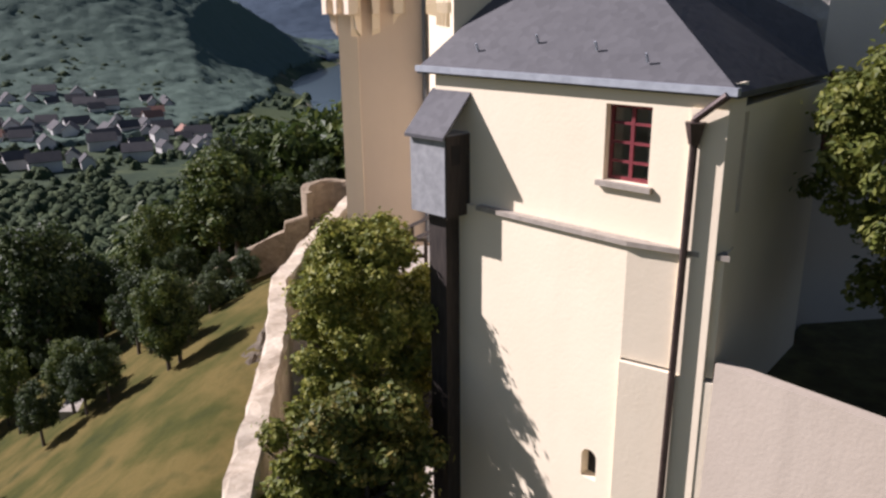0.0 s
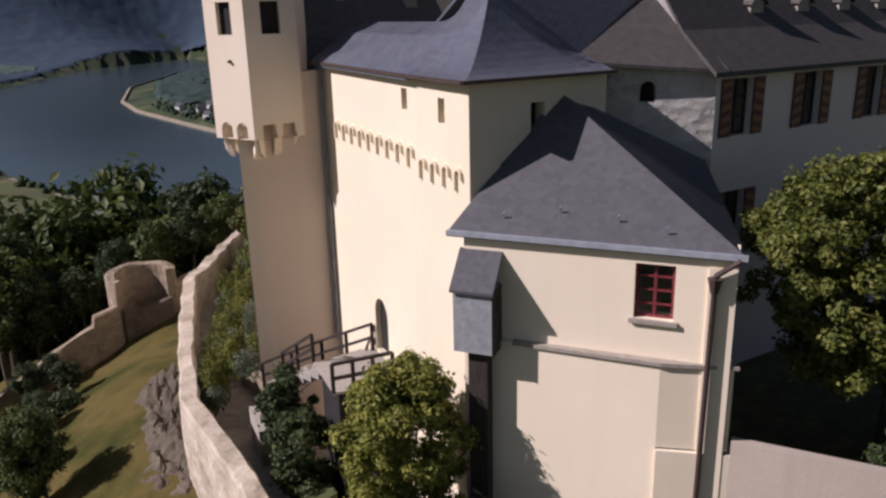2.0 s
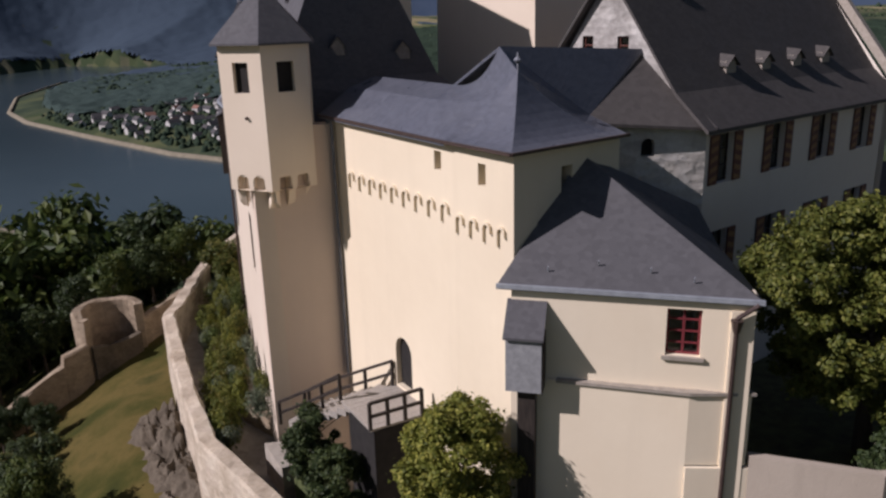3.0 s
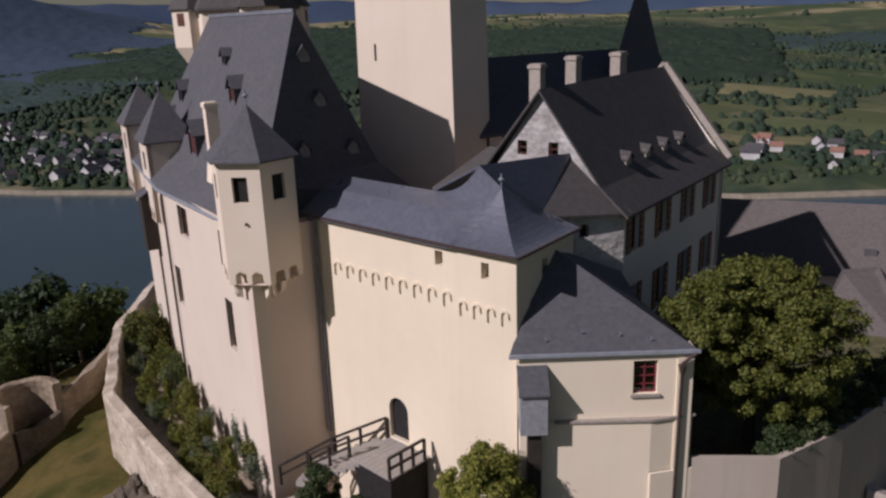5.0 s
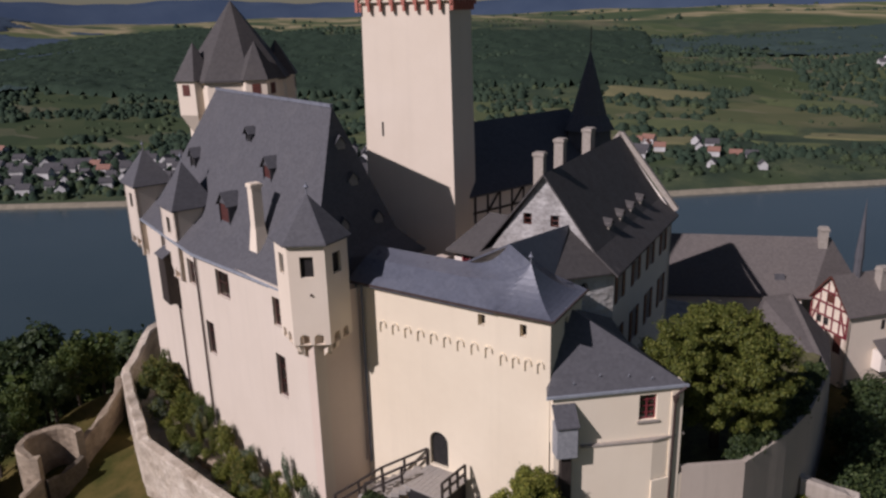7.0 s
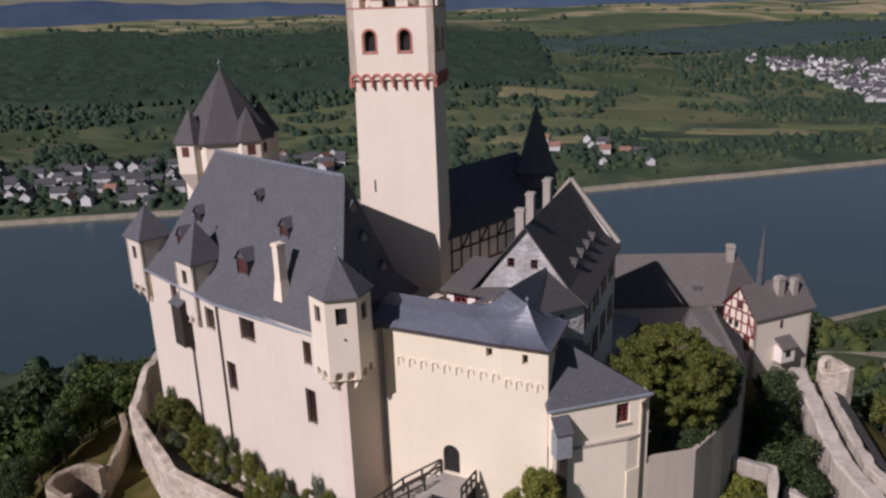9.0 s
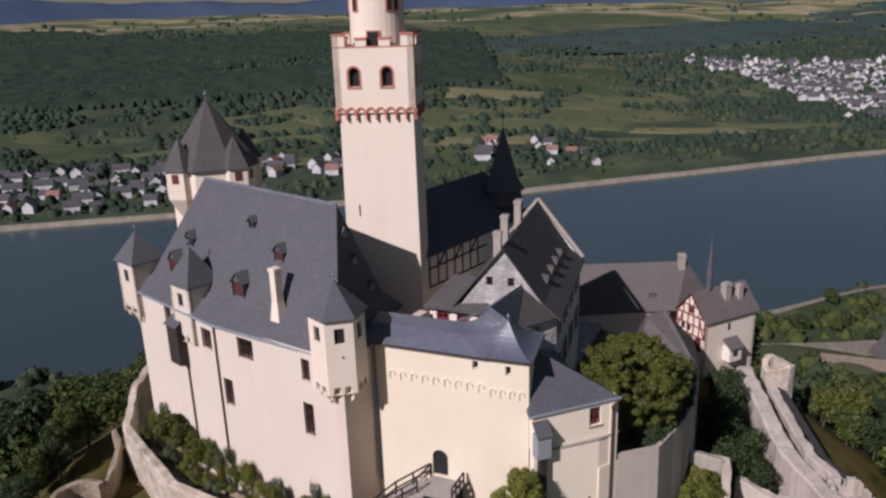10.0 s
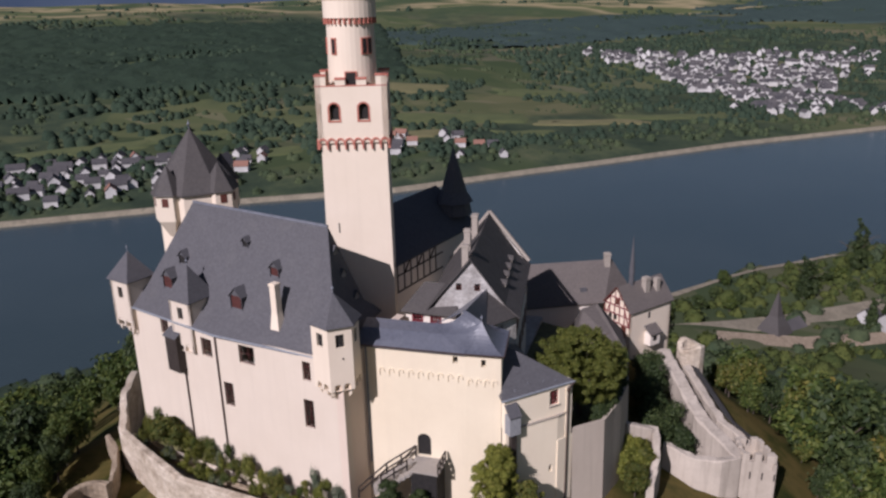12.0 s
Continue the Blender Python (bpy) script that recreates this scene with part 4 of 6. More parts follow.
gs = Side(gw0, gw1, (-1, 0))
apx = gs.at(3.9, NR - 0.1)
gg = Geo()
wl = [(3.1, 3.6, 13.45, 14.1), (4.7, 5.2, 13.45, 14.1)]
lo, hi = 13.0, 14.1


def gable_s(z):
    f = (z - 11.3) / (NR - 11.3)
    return 0.3 + 3.6 * f, 7.5 - 3.6 * f


for k in (0, -0.4):
    a, b = gable_s(hi)
    gg.face(gs.at(a, hi, k), gs.at(b, hi, k), gs.at(3.9, NR - 0.1, k))
    a2_, b2_ = gable_s(lo)
    gg.face(gs.at(0.3, 11.3, k), gs.at(7.5, 11.3, k), gs.at(b2_, lo, k), gs.at(a2_, lo, k))
    gg.face(gs.at(a2_, lo, k), gs.at(3.1, lo, k), gs.at(3.1, hi, k), gs.at(a, hi, k))
    gg.face(gs.at(3.6, lo, k), gs.at(4.7, lo, k), gs.at(4.7, hi, k), gs.at(3.6, hi, k))
    gg.face(gs.at(5.2, lo, k), gs.at(b2_, lo, k), gs.at(b, hi, k), gs.at(5.2, hi, k))
    for x0, x1, _, _ in wl:
        gg.face(gs.at(x0, lo, k), gs.at(x1, lo, k), gs.at(x1, 13.45, k), gs.at(x0, 13.45, k))
part("gable", gg, M_GABLE, wing, "white rubble gable")
for x0, x1, za, zb in wl:
    window(wing, gs, x0, x1, za, hi, M_SHUTTER, (0, 1), depth=0.1)
g = Geo()
v0, v1 = -0.75, NL + 0.35
g.slab([nb(v0 + 0.3, -0.35, HN - 0.2), nb(v1, -0.35, HN - 0.2), nb(v1, 0.9, HN + 0.95), nb(v0 + 0.2, 0.9, HN + 0.95)], 0.14)
g.slab([nb(v0 + 0.2, 0.9, HN + 0.95), nb(v1, 0.9, HN + 0.95), nb(v1, 3.9, NR), nb(v0, 3.9, NR)], 0.14)
g.slab([nb(v0, 3.9, NR), nb(v1, 3.9, NR), nb(v1, 8.2, HN - 0.2), nb(v0, 8.2, HN - 0.2)], 0.14)
part("roof", g, M_SLATE_B, wing)
part("verge", Geo().beam(nb(v1 + 0.05, -0.2, HN + 0.1), nb(v1 + 0.05, 3.9, NR + 0.15), 0.17).beam(nb(v1 + 0.05, 3.9, NR + 0.15), nb(v1 + 0.05, 8.0, HN), 0.17), M_STONETRIM, wing)
part("gable", Geo().face(nb(NL, 0, HN), nb(NL, 7.8, HN), nb(NL, 3.9, NR - 0.1)), M_WHITE, wing)
for s in (3.0, 5.3, 7.5, 9.7):
    n0, z0, w, h = 1.2, HN + 1.35, 0.3, 0.42
    sl = (NR - HN - 0.95) / 3.0
    g = Geo()
    for a in (s - w, s + w):
        g.face(nb(a, n0, z0), nb(a, n0, z0 + h), nb(a, n0 + h / sl, z0 + h))
    g.face(nb(s - w, n0, z0), nb(s + w, n0, z0), nb(s + w, n0, z0 + h), nb(s, n0, z0 + h + 0.2), nb(s - w, n0, z0 + h))
    d = part("dormer", g, M_STONETRIM, wing)
    part("dormer_roof", Geo().slab([nb(s - w - 0.1, n0 - 0.12, z0 + h - 0.12), nb(s, n0 - 0.12, z0 + h + 0.22), nb(s, n0 + 0.75, z0 + h + 0.3), nb(s - w - 0.1, n0 + 0.4, z0 + h - 0.1)], 0.05).slab([nb(s + w + 0.1, n0 - 0.12, z0 + h - 0.12), nb(s, n0 - 0.12, z0 + h + 0.22), nb(s, n0 + 0.75, z0 + h + 0.3), nb(s + w + 0.1, n0 + 0.4, z0 + h - 0.1)], 0.05), M_SLATE_B, d)
# skirt roof below the gable and its turn towards the gallery
g = Geo().slab([(4.4, 19.3, 11.55), nb(0.1, -0.35, 11.2), (7.95, 20.1, 13.62)], 0.1)
part("skirt_roof", g, M_SLATE_B, wing, "weathered slate skirt roof under the gable")
for x, s, n, z0, z1, w in ((0, 0.0, 4.4, 15.9, 17.5, 0.24), (0, 4.2, 4.8, 15.6, 17.6, 0.3), (0, 9.4, 4.8, 15.6, 17.5, 0.45)):
    c = nb(s, n)
    part("chimney", Geo().box(c, ND, w, 0.28, z0 - 1, z1).box(c, ND, w + 0.06, 0.34, z1 - 0.2, z1 - 0.05), M_STONETRIM, wing)

# ---- court house with red windows between wing and keep ----
court = thing("court_house", (9, 25, 5), "small half-timbered house with slate roof and red windows", "castle building")
cA, cB, cC, cD = (7.0, 27.2), (6.9, 22.6), (12.4, 22.8), (12.5, 27.2)
cw = Side(cA, cB, (-1, 0))
part("wall", cw.wall(Geo(), 0, 11.5, 0.4, [(0.7, 1.5, 10.4, 11.2), (2.4, 3.2, 10.4, 11.2)]), M_WHITE, court)
for a in (0.7, 2.4):
    window(court, cw, a, a + 0.8, 10.4, 11.2, M_RED, (1, 1), depth=0.08, trim=M_RED)
part("wall", Side(cA, cD, (0, 1)).wall(Geo(), 0, 11.5, 0.4), M_WHITE, court)
part("roof", Geo().slab([(6.5, 27.5, 11.4), (6.4, 22.4, 11.4), (9.4, 22.7, 13.2), (9.4, 26.2, 13.2)], 0.12).slab([(6.5, 27.5, 11.4), (9.4, 26.2, 13.2), (12.6, 27.4, 11.4)], 0.12).slab([(12.6, 27.4, 11.4), (9.4, 26.2, 13.2), (9.4, 22.7, 13.2), (12.6, 22.6, 11.4)], 0.12), M_SLATE_B, court)

# ---- keep: square tower with a round top ----
keep = thing("keep", (14, 34, 5), "tall cream square keep with red trim and round butter-churn top", "tower")
TF = Side((8.4, 35.1), (10.3, 29.5), (-1, 0))
W, DK = TF.L, 5.0


def kp(s, k, z=None):
    p = TF.at(s, 0, -k)[:2]
    return p if z is None else (*p, z)


def square(inset, b=0.0):
    return [kp(inset, inset), kp(W - inset, inset), kp(W - inset, DK - inset), kp(inset, DK - inset)]


part("shaft", Geo().prism(square(-0.12), 4, 25.6, square(0.1)), M_TOWER, keep)
ZT, ZM = 25.6, 30.45
sides = [Side(kp(-0.12, -0.12), kp(W + 0.12, -0.12), TF.o), Side(kp(W + 0.12, -0.12), kp(W + 0.12, DK + 0.12), TF.d), Side(kp(-0.12, -0.12), kp(-0.12, DK + 0.12), (-TF.d[0], -TF.d[1])), Side(kp(-0.12, DK + 0.12), kp(W + 0.12, DK + 0.12), (-TF.o[0], -TF.o[1]))]
for i, sd in enumerate(sides):
    L = sd.L
    holes = [(L * 0.18, L * 0.18 + 0.85, 27.55, 29.0, True), (L * 0.59, L * 0.59 + 0.85, 27.55, 29.0, True)]
    part("parapet_wall", sd.wall(Geo(), ZT, ZM, 0.5, holes), M_TOWER, keep)
    for a, b, c, e, _ in holes:
        sur = Geo()
        m, r = (a + b) / 2, (b - a) / 2
        arc = [(m + r * math.cos(math.pi * k / 10), e - r + r * math.sin(math.pi * k / 10)) for k in range(11)]
        arc = [(b, c)] + arc + [(a, c)]
        big = [(m + (r + 0.14) * math.cos(math.pi * k / 10), e - r + (r + 0.14) * math.sin(math.pi * k / 10)) for k in range(11)]
        big = [(b + 0.14, c)] + big + [(a - 0.14, c)]
        for (p, q), (u, v) in zip(zip(arc, arc[1:]), zip(big, big[1:])):
            sur.face(sd.at(*p, 0.02), sd.at(*q, 0.02), sd.at(*v, 0.02), sd.at(*u, 0.02))
        sd.bar(sur, a - 0.14, b + 0.14, c - 0.14, c - 0.002, -0.2, 0.05)
        o_ = part("opening", sd.bar(Geo(), a, b, c, e, -0.47, -0.42), M_DARK, keep)
        part("surround", sur, M_REDSTONE, o_)
    # red arch frieze
    n = 8
    st = L / n
    for k in range(n):
        s = st * (k + 0.5)
        g = Geo()
        r1, r2 = st * 0.36, st * 0.52
        inn = [(s - r1, ZT - 0.55)] + [(s - r1 * math.cos(math.pi * j / 6), ZT + 0.02 + r1 * math.sin(math.pi * j / 6)) for j in range(7)] + [(s + r1, ZT - 0.2)]
        out = [(s - r2, ZT - 0.55)] + [(s - r2 * math.cos(math.pi * j / 6), ZT + 0.02 + r2 * 1.1 * math.sin(math.pi * j / 6)) for j in range(7)] + [(s + r2, ZT - 0.2)]
        for (p, q), (u, v) in zip(zip(inn, inn[1:]), zip(out, out[1:])):
            g.face(sd.at(*p, 0.1), sd.at(*q, 0.1), sd.at(*v, 0.1), sd.at(*u, 0.1))
            g.face(sd.at(*p, -0.1), sd.at(*q, -0.1), sd.at(*q, 0.1), sd.at(*p, 0.1))
            g.face(sd.at(*u, -0.1), sd.at(*v, -0.1), sd.at(*v, 0.1), sd.at(*u, 0.1))
        part("frieze_arch", g, M_REDSTONE, keep)
    # merlons with red caps
    for a, b, h in ((0, 0.95, 0.85), (1.75, 2.6, 0.55), (L - 2.6, L - 1.75, 0.55), (L - 0.95, L, 0.85)):
        me_ = part("merlon", sd.bar(Geo(), a, b, ZM, ZM + h, -0.45, 0.0), M_TOWER, keep)
        part("cap", sd.bar(Geo(), a - 0.04, b + 0.04, ZM + h, ZM + h + 0.16, -0.5, 0.05), M_REDSTONE, me_)
    part("coping", sd.bar(Geo(), 0.0, L, ZM, ZM + 0.08, -0.48, 0.03), M_REDSTONE, keep)
part("platform", Geo().prism(square(0.3), ZM - 1.2, ZM - 1.0), M_PAVE, keep)
kc = kp(W / 2, DK / 2)
RT, ZR = 2.1, 36.0
part("drum", Geo().prism(ngon(kc, RT + 0.05, 32), ZM - 1.0, ZR, ngon(kc, RT - 0.05, 32)), M_TOWER, keep)
for k in range(32):
    a = 2 * math.pi * k / 32
    u = (math.cos(a), math.sin(a))
    part("frieze_arch", Geo().box((kc[0] + u[0] * (RT + 0.05), kc[1] + u[1] * (RT + 0.05)), u, 0.14, 0.07, ZR - 0.5, ZR), M_REDSTONE, keep)
part("drum_top", Geo().prism(ngon(kc, RT + 0.18, 32), ZR, ZR + 1.5), M_TOWER, keep)
part("band", Geo().prism(ngon(kc, RT + 0.24, 32), ZR + 1.5, ZR + 1.65), M_REDSTONE, keep)
for k in range(8):
    a = 2 * math.pi * k / 8
    u = (math.cos(a), math.sin(a))
    part("merlon", Geo().box((kc[0] + u[0] * RT, kc[1] + u[1] * RT), u, 0.22, 0.45, ZR + 1.65, ZR + 2.5), M_TOWER, keep)
for deg, zlo, zhi, w in ((199, ZM - 0.9, ZM + 1.1, 0.42), (160, 33.1, 34.3, 0.18), (235, 33.1, 34.3, 0.18), (120, 33.1, 34.3, 0.18), (250, 33.1, 34.3, 0.18), (200, 38.2, 38.6, 0.2)):
    a = math.radians(deg)
    u = (math.cos(a), math.sin(a))
    c = (kc[0] + u[0] * (RT + 0.0), kc[1] + u[1] * (RT + 0.0))
    f = part("opening", Geo().box(c, u, 0.1, w, zlo, zhi), M_DARK, keep)
    part("surround", Geo().box((c[0] - 0.02 * u[0], c[1] - 0.02 * u[1]), u, 0.09, w + 0.1, zlo - 0.1, zhi + 0.1), M_REDSTONE, f)
# The slit is a near-black plate, its inner shade painted.
for s, z in ((1.15, 17.4),):
    part("slit", TF.bar(Geo(), s, s + 0.1, z, z + 0.9, -0.05, 0.012), M_DARK, keep)

# ---- chapel tower ----
chapel = thing("chapel_tower", (10, 49.5, 4), "pale polygonal chapel tower with tall slate roof", "tower")
cc = (10.2, 49.6)
part("wall", Geo().prism(ngon(cc, 3.9, 8, 0.3), -2, 20.6), M_TOWER, chapel)
part("roof", Geo().prism(ngon(cc, 4.2, 8, 0.3), 20.5, 20.65).cone(ngon(cc, 4.2, 8, 0.3), 20.65, (cc[0], cc[1], 26.2)), M_SLATE_B, chapel)
finial(chapel, *cc, 26.0, 1.0)
for a in (math.pi * 0.93, math.pi * 1.42, math.pi * 1.9):
    c = (cc[0] + 3.3 * math.cos(a), cc[1] + 3.3 * math.sin(a))
    t = part("bartizan", Geo().prism(ngon(c, 1.5, 6, a), 18.2, 20.7), M_TOWER, chapel)
    part("bartizan_foot", Geo().prism(ngon(c, 0.5, 6, a), 16.6, 18.2, ngon(c, 1.5, 6, a)), M_TOWER, t)
    part("bartizan_roof", Geo().cone(ngon(c, 1.75, 6, a), 20.65, (*c, 23.3)), M_SLATE_B, t)
    for j in (0.0, 1.05):
        u = (math.cos(a + 0.52 + j - 1.05), math.sin(a + 0.52 + j - 1.05))
        part("hatch", Geo().box((c[0] + u[0] * 1.29, c[1] + u[1] * 1.29), u, 0.04, 0.3, 19.6, 20.4), M_SHUTTER, t)
for a in (3.3, 4.0, 4.7):
    u = (math.cos(a), math.sin(a))
    part("opening", Geo().box((cc[0] + u[0] * 3.6, cc[1] + u[1] * 3.6), u, 0.08, 0.4, 15.6, 17.0), M_DARK, chapel)

# ---- rear hall with half-timbered court side and spire ----
rear = thing("rear_hall", (22, 32, 5), "dark slate-roofed hall with half-timbered wall", "castle building")
rp, rq = (14.2, 30.9), (29.5, 27.2)
rs_ = Side(rp, rq, (0, -1))
part("wall", rs_.wall(Geo(), 2, 13.0, 0.4), M_WHITE, rear)
for k in range(7):
    s = 0.3 + k * 1.2
    part("timber", rs_.bar(Geo(), s, s + 0.16, 9.6, 13.0, 0.003, 0.05), M_DARKWOOD, rear)
    if k % 2:
        part("timber", Geo().beam(rs_.at(s + 0.16, 11.4, 0.03), rs_.at(s + 1.2, 12.6, 0.03), 0.06), M_DARKWOOD, rear)
for z in (9.6, 11.3, 12.8):
    part("timber", rs_.bar(Geo(), 0, 9, z, z + 0.16, 0.006, 0.055), M_DARKWOOD, rear)


def rr(s, k, z):
    return rs_.at(s, z, -k)


L = rs_.L
part("roof", Geo().slab([rr(-0.5, -0.5, 12.8), rr(L + 0.4, -0.5, 12.8), rr(L - 1, 4.2, 17.0), rr(-0.5, 4.2, 17.0)], 0.14).slab([rr(-0.5, 4.2, 17.0), rr(L - 1, 4.2, 17.0), rr(L + 0.4, 8.9, 12.8), rr(-0.5, 8.9, 12.8)], 0.14).slab([rr(L + 0.4, -0.5, 12.8), rr(L + 0.4, 8.9, 12.8), rr(L - 1, 4.2, 17)], 0.14), M_SLATE, rear)
part("wall", Side(rr(0, 8.4, 0)[:2], rr(L, 8.4, 0)[:2], (0, 1)).wall(Geo(), 0, 13, 0.4), M_WHITE, rear)
part("wall", Side(rq, rr(L, 8.4, 0)[:2], (1, 0)).wall(Geo(), 0, 13, 0.4), M_WHITE, rear)
sc = (28.3, 29.0)
part("spire", Geo().prism(ngon(sc, 2.0, 8, 0.2), 14.2, 15.6, ngon(sc, 1.75, 8, 0.2)).prism(ngon(sc, 2.15, 8, 0.2), 15.6, 16.8, ngon(sc, 1.45, 8, 0.2)).cone(ngon(sc, 1.45, 8, 0.2), 16.8, (*sc, 21.9)), M_SLATE, rear, "slender dark slate spire")
part("mast", Geo().beam((*sc, 21.8), (*sc, 23.6), 0.04, 6), M_PIPE, rear)

# ---- bastion, outer houses ----
BAS = [(4.6, 11.9, 3.15), (7.0, 9.5, 3.0), (10.9, 8.45, 3.0), (14.9, 8.1, 2.7), (20.4, 8.5, 1.6), (25.7, 8.9, 0.4)]
bast = thing("bastion", (12, 12, -3), "pale plastered bastion wall with a worn overgrown top", "wall")
for (x0, y0, a), (x1, y1, b) in zip(BAS, BAS[1:]):
    sd = Side((x0, y0), (x1, y1), (0, -1))
    g = Geo()
    n = max(2, int(sd.L / 0.8))
    for k in range(n):
        s0, s1 = sd.L * k / n, sd.L * (k + 1) / n
        t0, t1 = a + (b - a) * k / n, a + (b - a) * (k + 1) / n
        w0, w1 = 0.012 * noise.noise(Vector((x0 + s0, y0, 1))), 0.012 * noise.noise(Vector((x0 + s1, y0, 1)))
        g.face(sd.at(s0, -13, 0.5), sd.at(s1, -13, 0.5), sd.at(s1, t1, w1), sd.at(s0, t0, w0))
        g.face(sd.at(s0, t0, w0), sd.at(s1, t1, w1), sd.at(s1, t1 - 0.05, -0.35), sd.at(s0, t0 - 0.05, -0.35))
        g.face(sd.at(s0, t0 - 0.05, -0.35), sd.at(s1, t1 - 0.05, -0.35), sd.at(s1, -2, -0.35), sd.at(s0, -2, -0.35))
    part("wall", g, M_PINK, bast)
tagged(part("bastion_ground", Geo().prism([(4.8, 12.6), (7.2, 10.3), (11, 9.2), (14.9, 8.9), (20.4, 9.3), (26, 9.7), (30, 20), (9, 17.8)], -2, 1.4), M_SOIL), "dark planted ground inside the bastion", "ground", kind="structure")
tagged(part("courtyard", Geo().prism([(3, 19), (30, 19), (30, 29), (12, 30), (3, 29)], -4, 1.8), M_PAVE), "paved castle courtyard", "courtyard", kind="structure")


def gabled(root, a, b, depth, z0, zeave, zridge, wallmat, roofmat, over=0.3):
    """A house with one gable from a to b that runs back by depth away from the gable."""
    sd = Side(a, b, (-1, 0))
    m = sd.L / 2
    part("wall", sd.wall(Geo(), z0, zeave, 0.3), wallmat, root)
    part("gable", Geo().face(sd.at(0, zeave), sd.at(sd.L, zeave), sd.at(m, zridge)), wallmat, root)
    for s in (0, sd.L):
        part("wall", Geo().wall(sd.at(s, 0)[:2], sd.at(s, 0, -depth)[:2], z0, zeave, 0.3, (), (sd.d[0] * (1 if s == 0 else -1), sd.d[1] * (1 if s == 0 else -1))), wallmat, root)
    part("wall", Geo().wall(sd.at(0, 0, -depth)[:2], sd.at(sd.L, 0, -depth)[:2], z0, zeave, 0.3, (), sd.o), wallmat, root)
    part("gable", Geo().face(sd.at(0, zeave, -depth), sd.at(sd.L, zeave, -depth), sd.at(m, zridge, -depth)), wallmat, root)
    k = (zridge - zeave) / m
    e = over
    part("roof", Geo().slab([sd.at(-e, zeave - e * k + 0.12, e), sd.at(m, zridge + 0.12, e), sd.at(m, zridge + 0.12, -depth - e), sd.at(-e, zeave - e * k + 0.12, -depth - e)], 0.1).slab([sd.at(sd.L + e, zeave - e * k + 0.12, e), sd.at(m, zridge + 0.12, e), sd.at(m, zridge + 0.12, -depth - e), sd.at(sd.L + e, zeave - e * k + 0.12, -depth - e)], 0.1), roofmat, root)
    return sd


fach = thing("gate_house", (40, 9, -3), "half-timbered gate house with red timbers and slate roof", "house")
fs = gabled(fach, (37.6, 12.7), (35.0, 9.4), 7.2, -6, 1.5, 3.9, M_TOWER, M_SLATE_W)
for z0, z1 in ((1.4, 1.56), (-0.75, -0.6), (0.35, 0.48)):
    part("timber", fs.bar(Geo(), 0.0, fs.L, z0, z1, 0.003, 0.06), M_RED, fach)
for k in range(6):
    s = k * (fs.L - 0.16) / 5
    part("timber", fs.bar(Geo(), s, s + 0.16, -0.75, 1.5, 0.006, 0.05), M_RED, fach)
for s in (1.0, 1.75, 2.45, 3.2):
    part("timber", fs.bar(Geo(), s - 0.06, s + 0.06, 1.5, 1.5 + 2.2 * (1 - abs(s - fs.L / 2) / (fs.L / 2)), 0.006, 0.05), M_RED, fach)
part("timber", fs.bar(Geo(), 0.9, fs.L - 0.9, 2.45, 2.58, 0.003, 0.06), M_RED, fach)
for a, b in ((0.2, 0.9), (fs.L - 0.2, fs.L - 0.9)):
    part("timber", Geo().beam(fs.at(a, -0.6, 0.03), fs.at(b, 1.4, 0.03), 0.06), M_RED, fach)
    part("timber", Geo().beam(fs.at(a, 1.6, 0.03), fs.at((a + fs.L / 2) / 2, 2.6, 0.03), 0.07), M_RED, fach)
for s in (0.0, fs.L / 2):
    part("verge_board", Geo().beam(fs.at(s, 1.5 if s == 0 else 3.95, 0.28), fs.at(fs.L / 2 if s == 0 else fs.L, 3.95 if s == 0 else 1.5, 0.28), 0.06), M_SHUTTER, fach)
part("window", fs.bar(Geo(), 1.75, 2.45, 1.7, 2.4, 0.01, 0.07), M_SHUTTER, fach, "dark red shuttered window")
part("door", fs.bar(Geo(), 2.9, 3.7, -2.2, -0.75, 0.01, 0.06), M_SHUTTER, fach, "dark red door")
for s in (0.8, 1.6):
    part("window", fs.bar(Geo(), s, s + 0.5, -0.3, 0.3, 0.01, 0.055), M_DARK, fach)
part("chimney", Geo().box(fs.at(fs.L * 0.7, 0, -3.9)[:2], fs.o, 0.4, 0.35, 2, 4.6).box(fs.at(fs.L * 0.7, 0, -3.9)[:2], fs.o, 0.46, 0.41, 4.25, 4.4), M_STONETRIM, fach)
part("chimney", Geo().box(fs.at(fs.L * 0.75, 0, -5.6)[:2], fs.o, 0.3, 0.3, 2, 4.2), M_STONETRIM, fach)
tp = fs.at(fs.L * 0.5, 0, -2.2)[:2]
part("bell_turret", Geo().prism(ngon(tp, 0.34, 8), 3.5, 5.2, ngon(tp, 0.3, 8)).cone(ngon(tp, 0.36, 8), 5.2, (*tp, 10.2)), M_SLATE, fach, "needle-thin slate ridge turret")
bc = fs.at(fs.L + 0.35, 0, -3.6)[:2]
part("bay", Geo().box(bc, fs.o, 0.85, 0.6, -3.5, -1.9), M_WHITE, fach)
part("bay_roof", Geo().slab([fs.at(fs.L + 1.15, -1.95, -2.6), fs.at(fs.L + 1.15, -1.95, -4.6), fs.at(fs.L - 0.1, -1.0, -4.6), fs.at(fs.L - 0.1, -1.0, -2.6)], 0.12), M_SLATE_W, fach)
sw = Side(fs.at(fs.L, 0)[:2], fs.at(fs.L, 0, -7.2)[:2], fs.d)
part("window", Side(fs.at(fs.L + 0.95, 0, -2.75)[:2], fs.at(fs.L + 0.95, 0, -4.45)[:2], fs.d).bar(Geo(), 0.5, 1.1, -2.9, -2.3, 0.0, 0.04), M_DARK, fach)
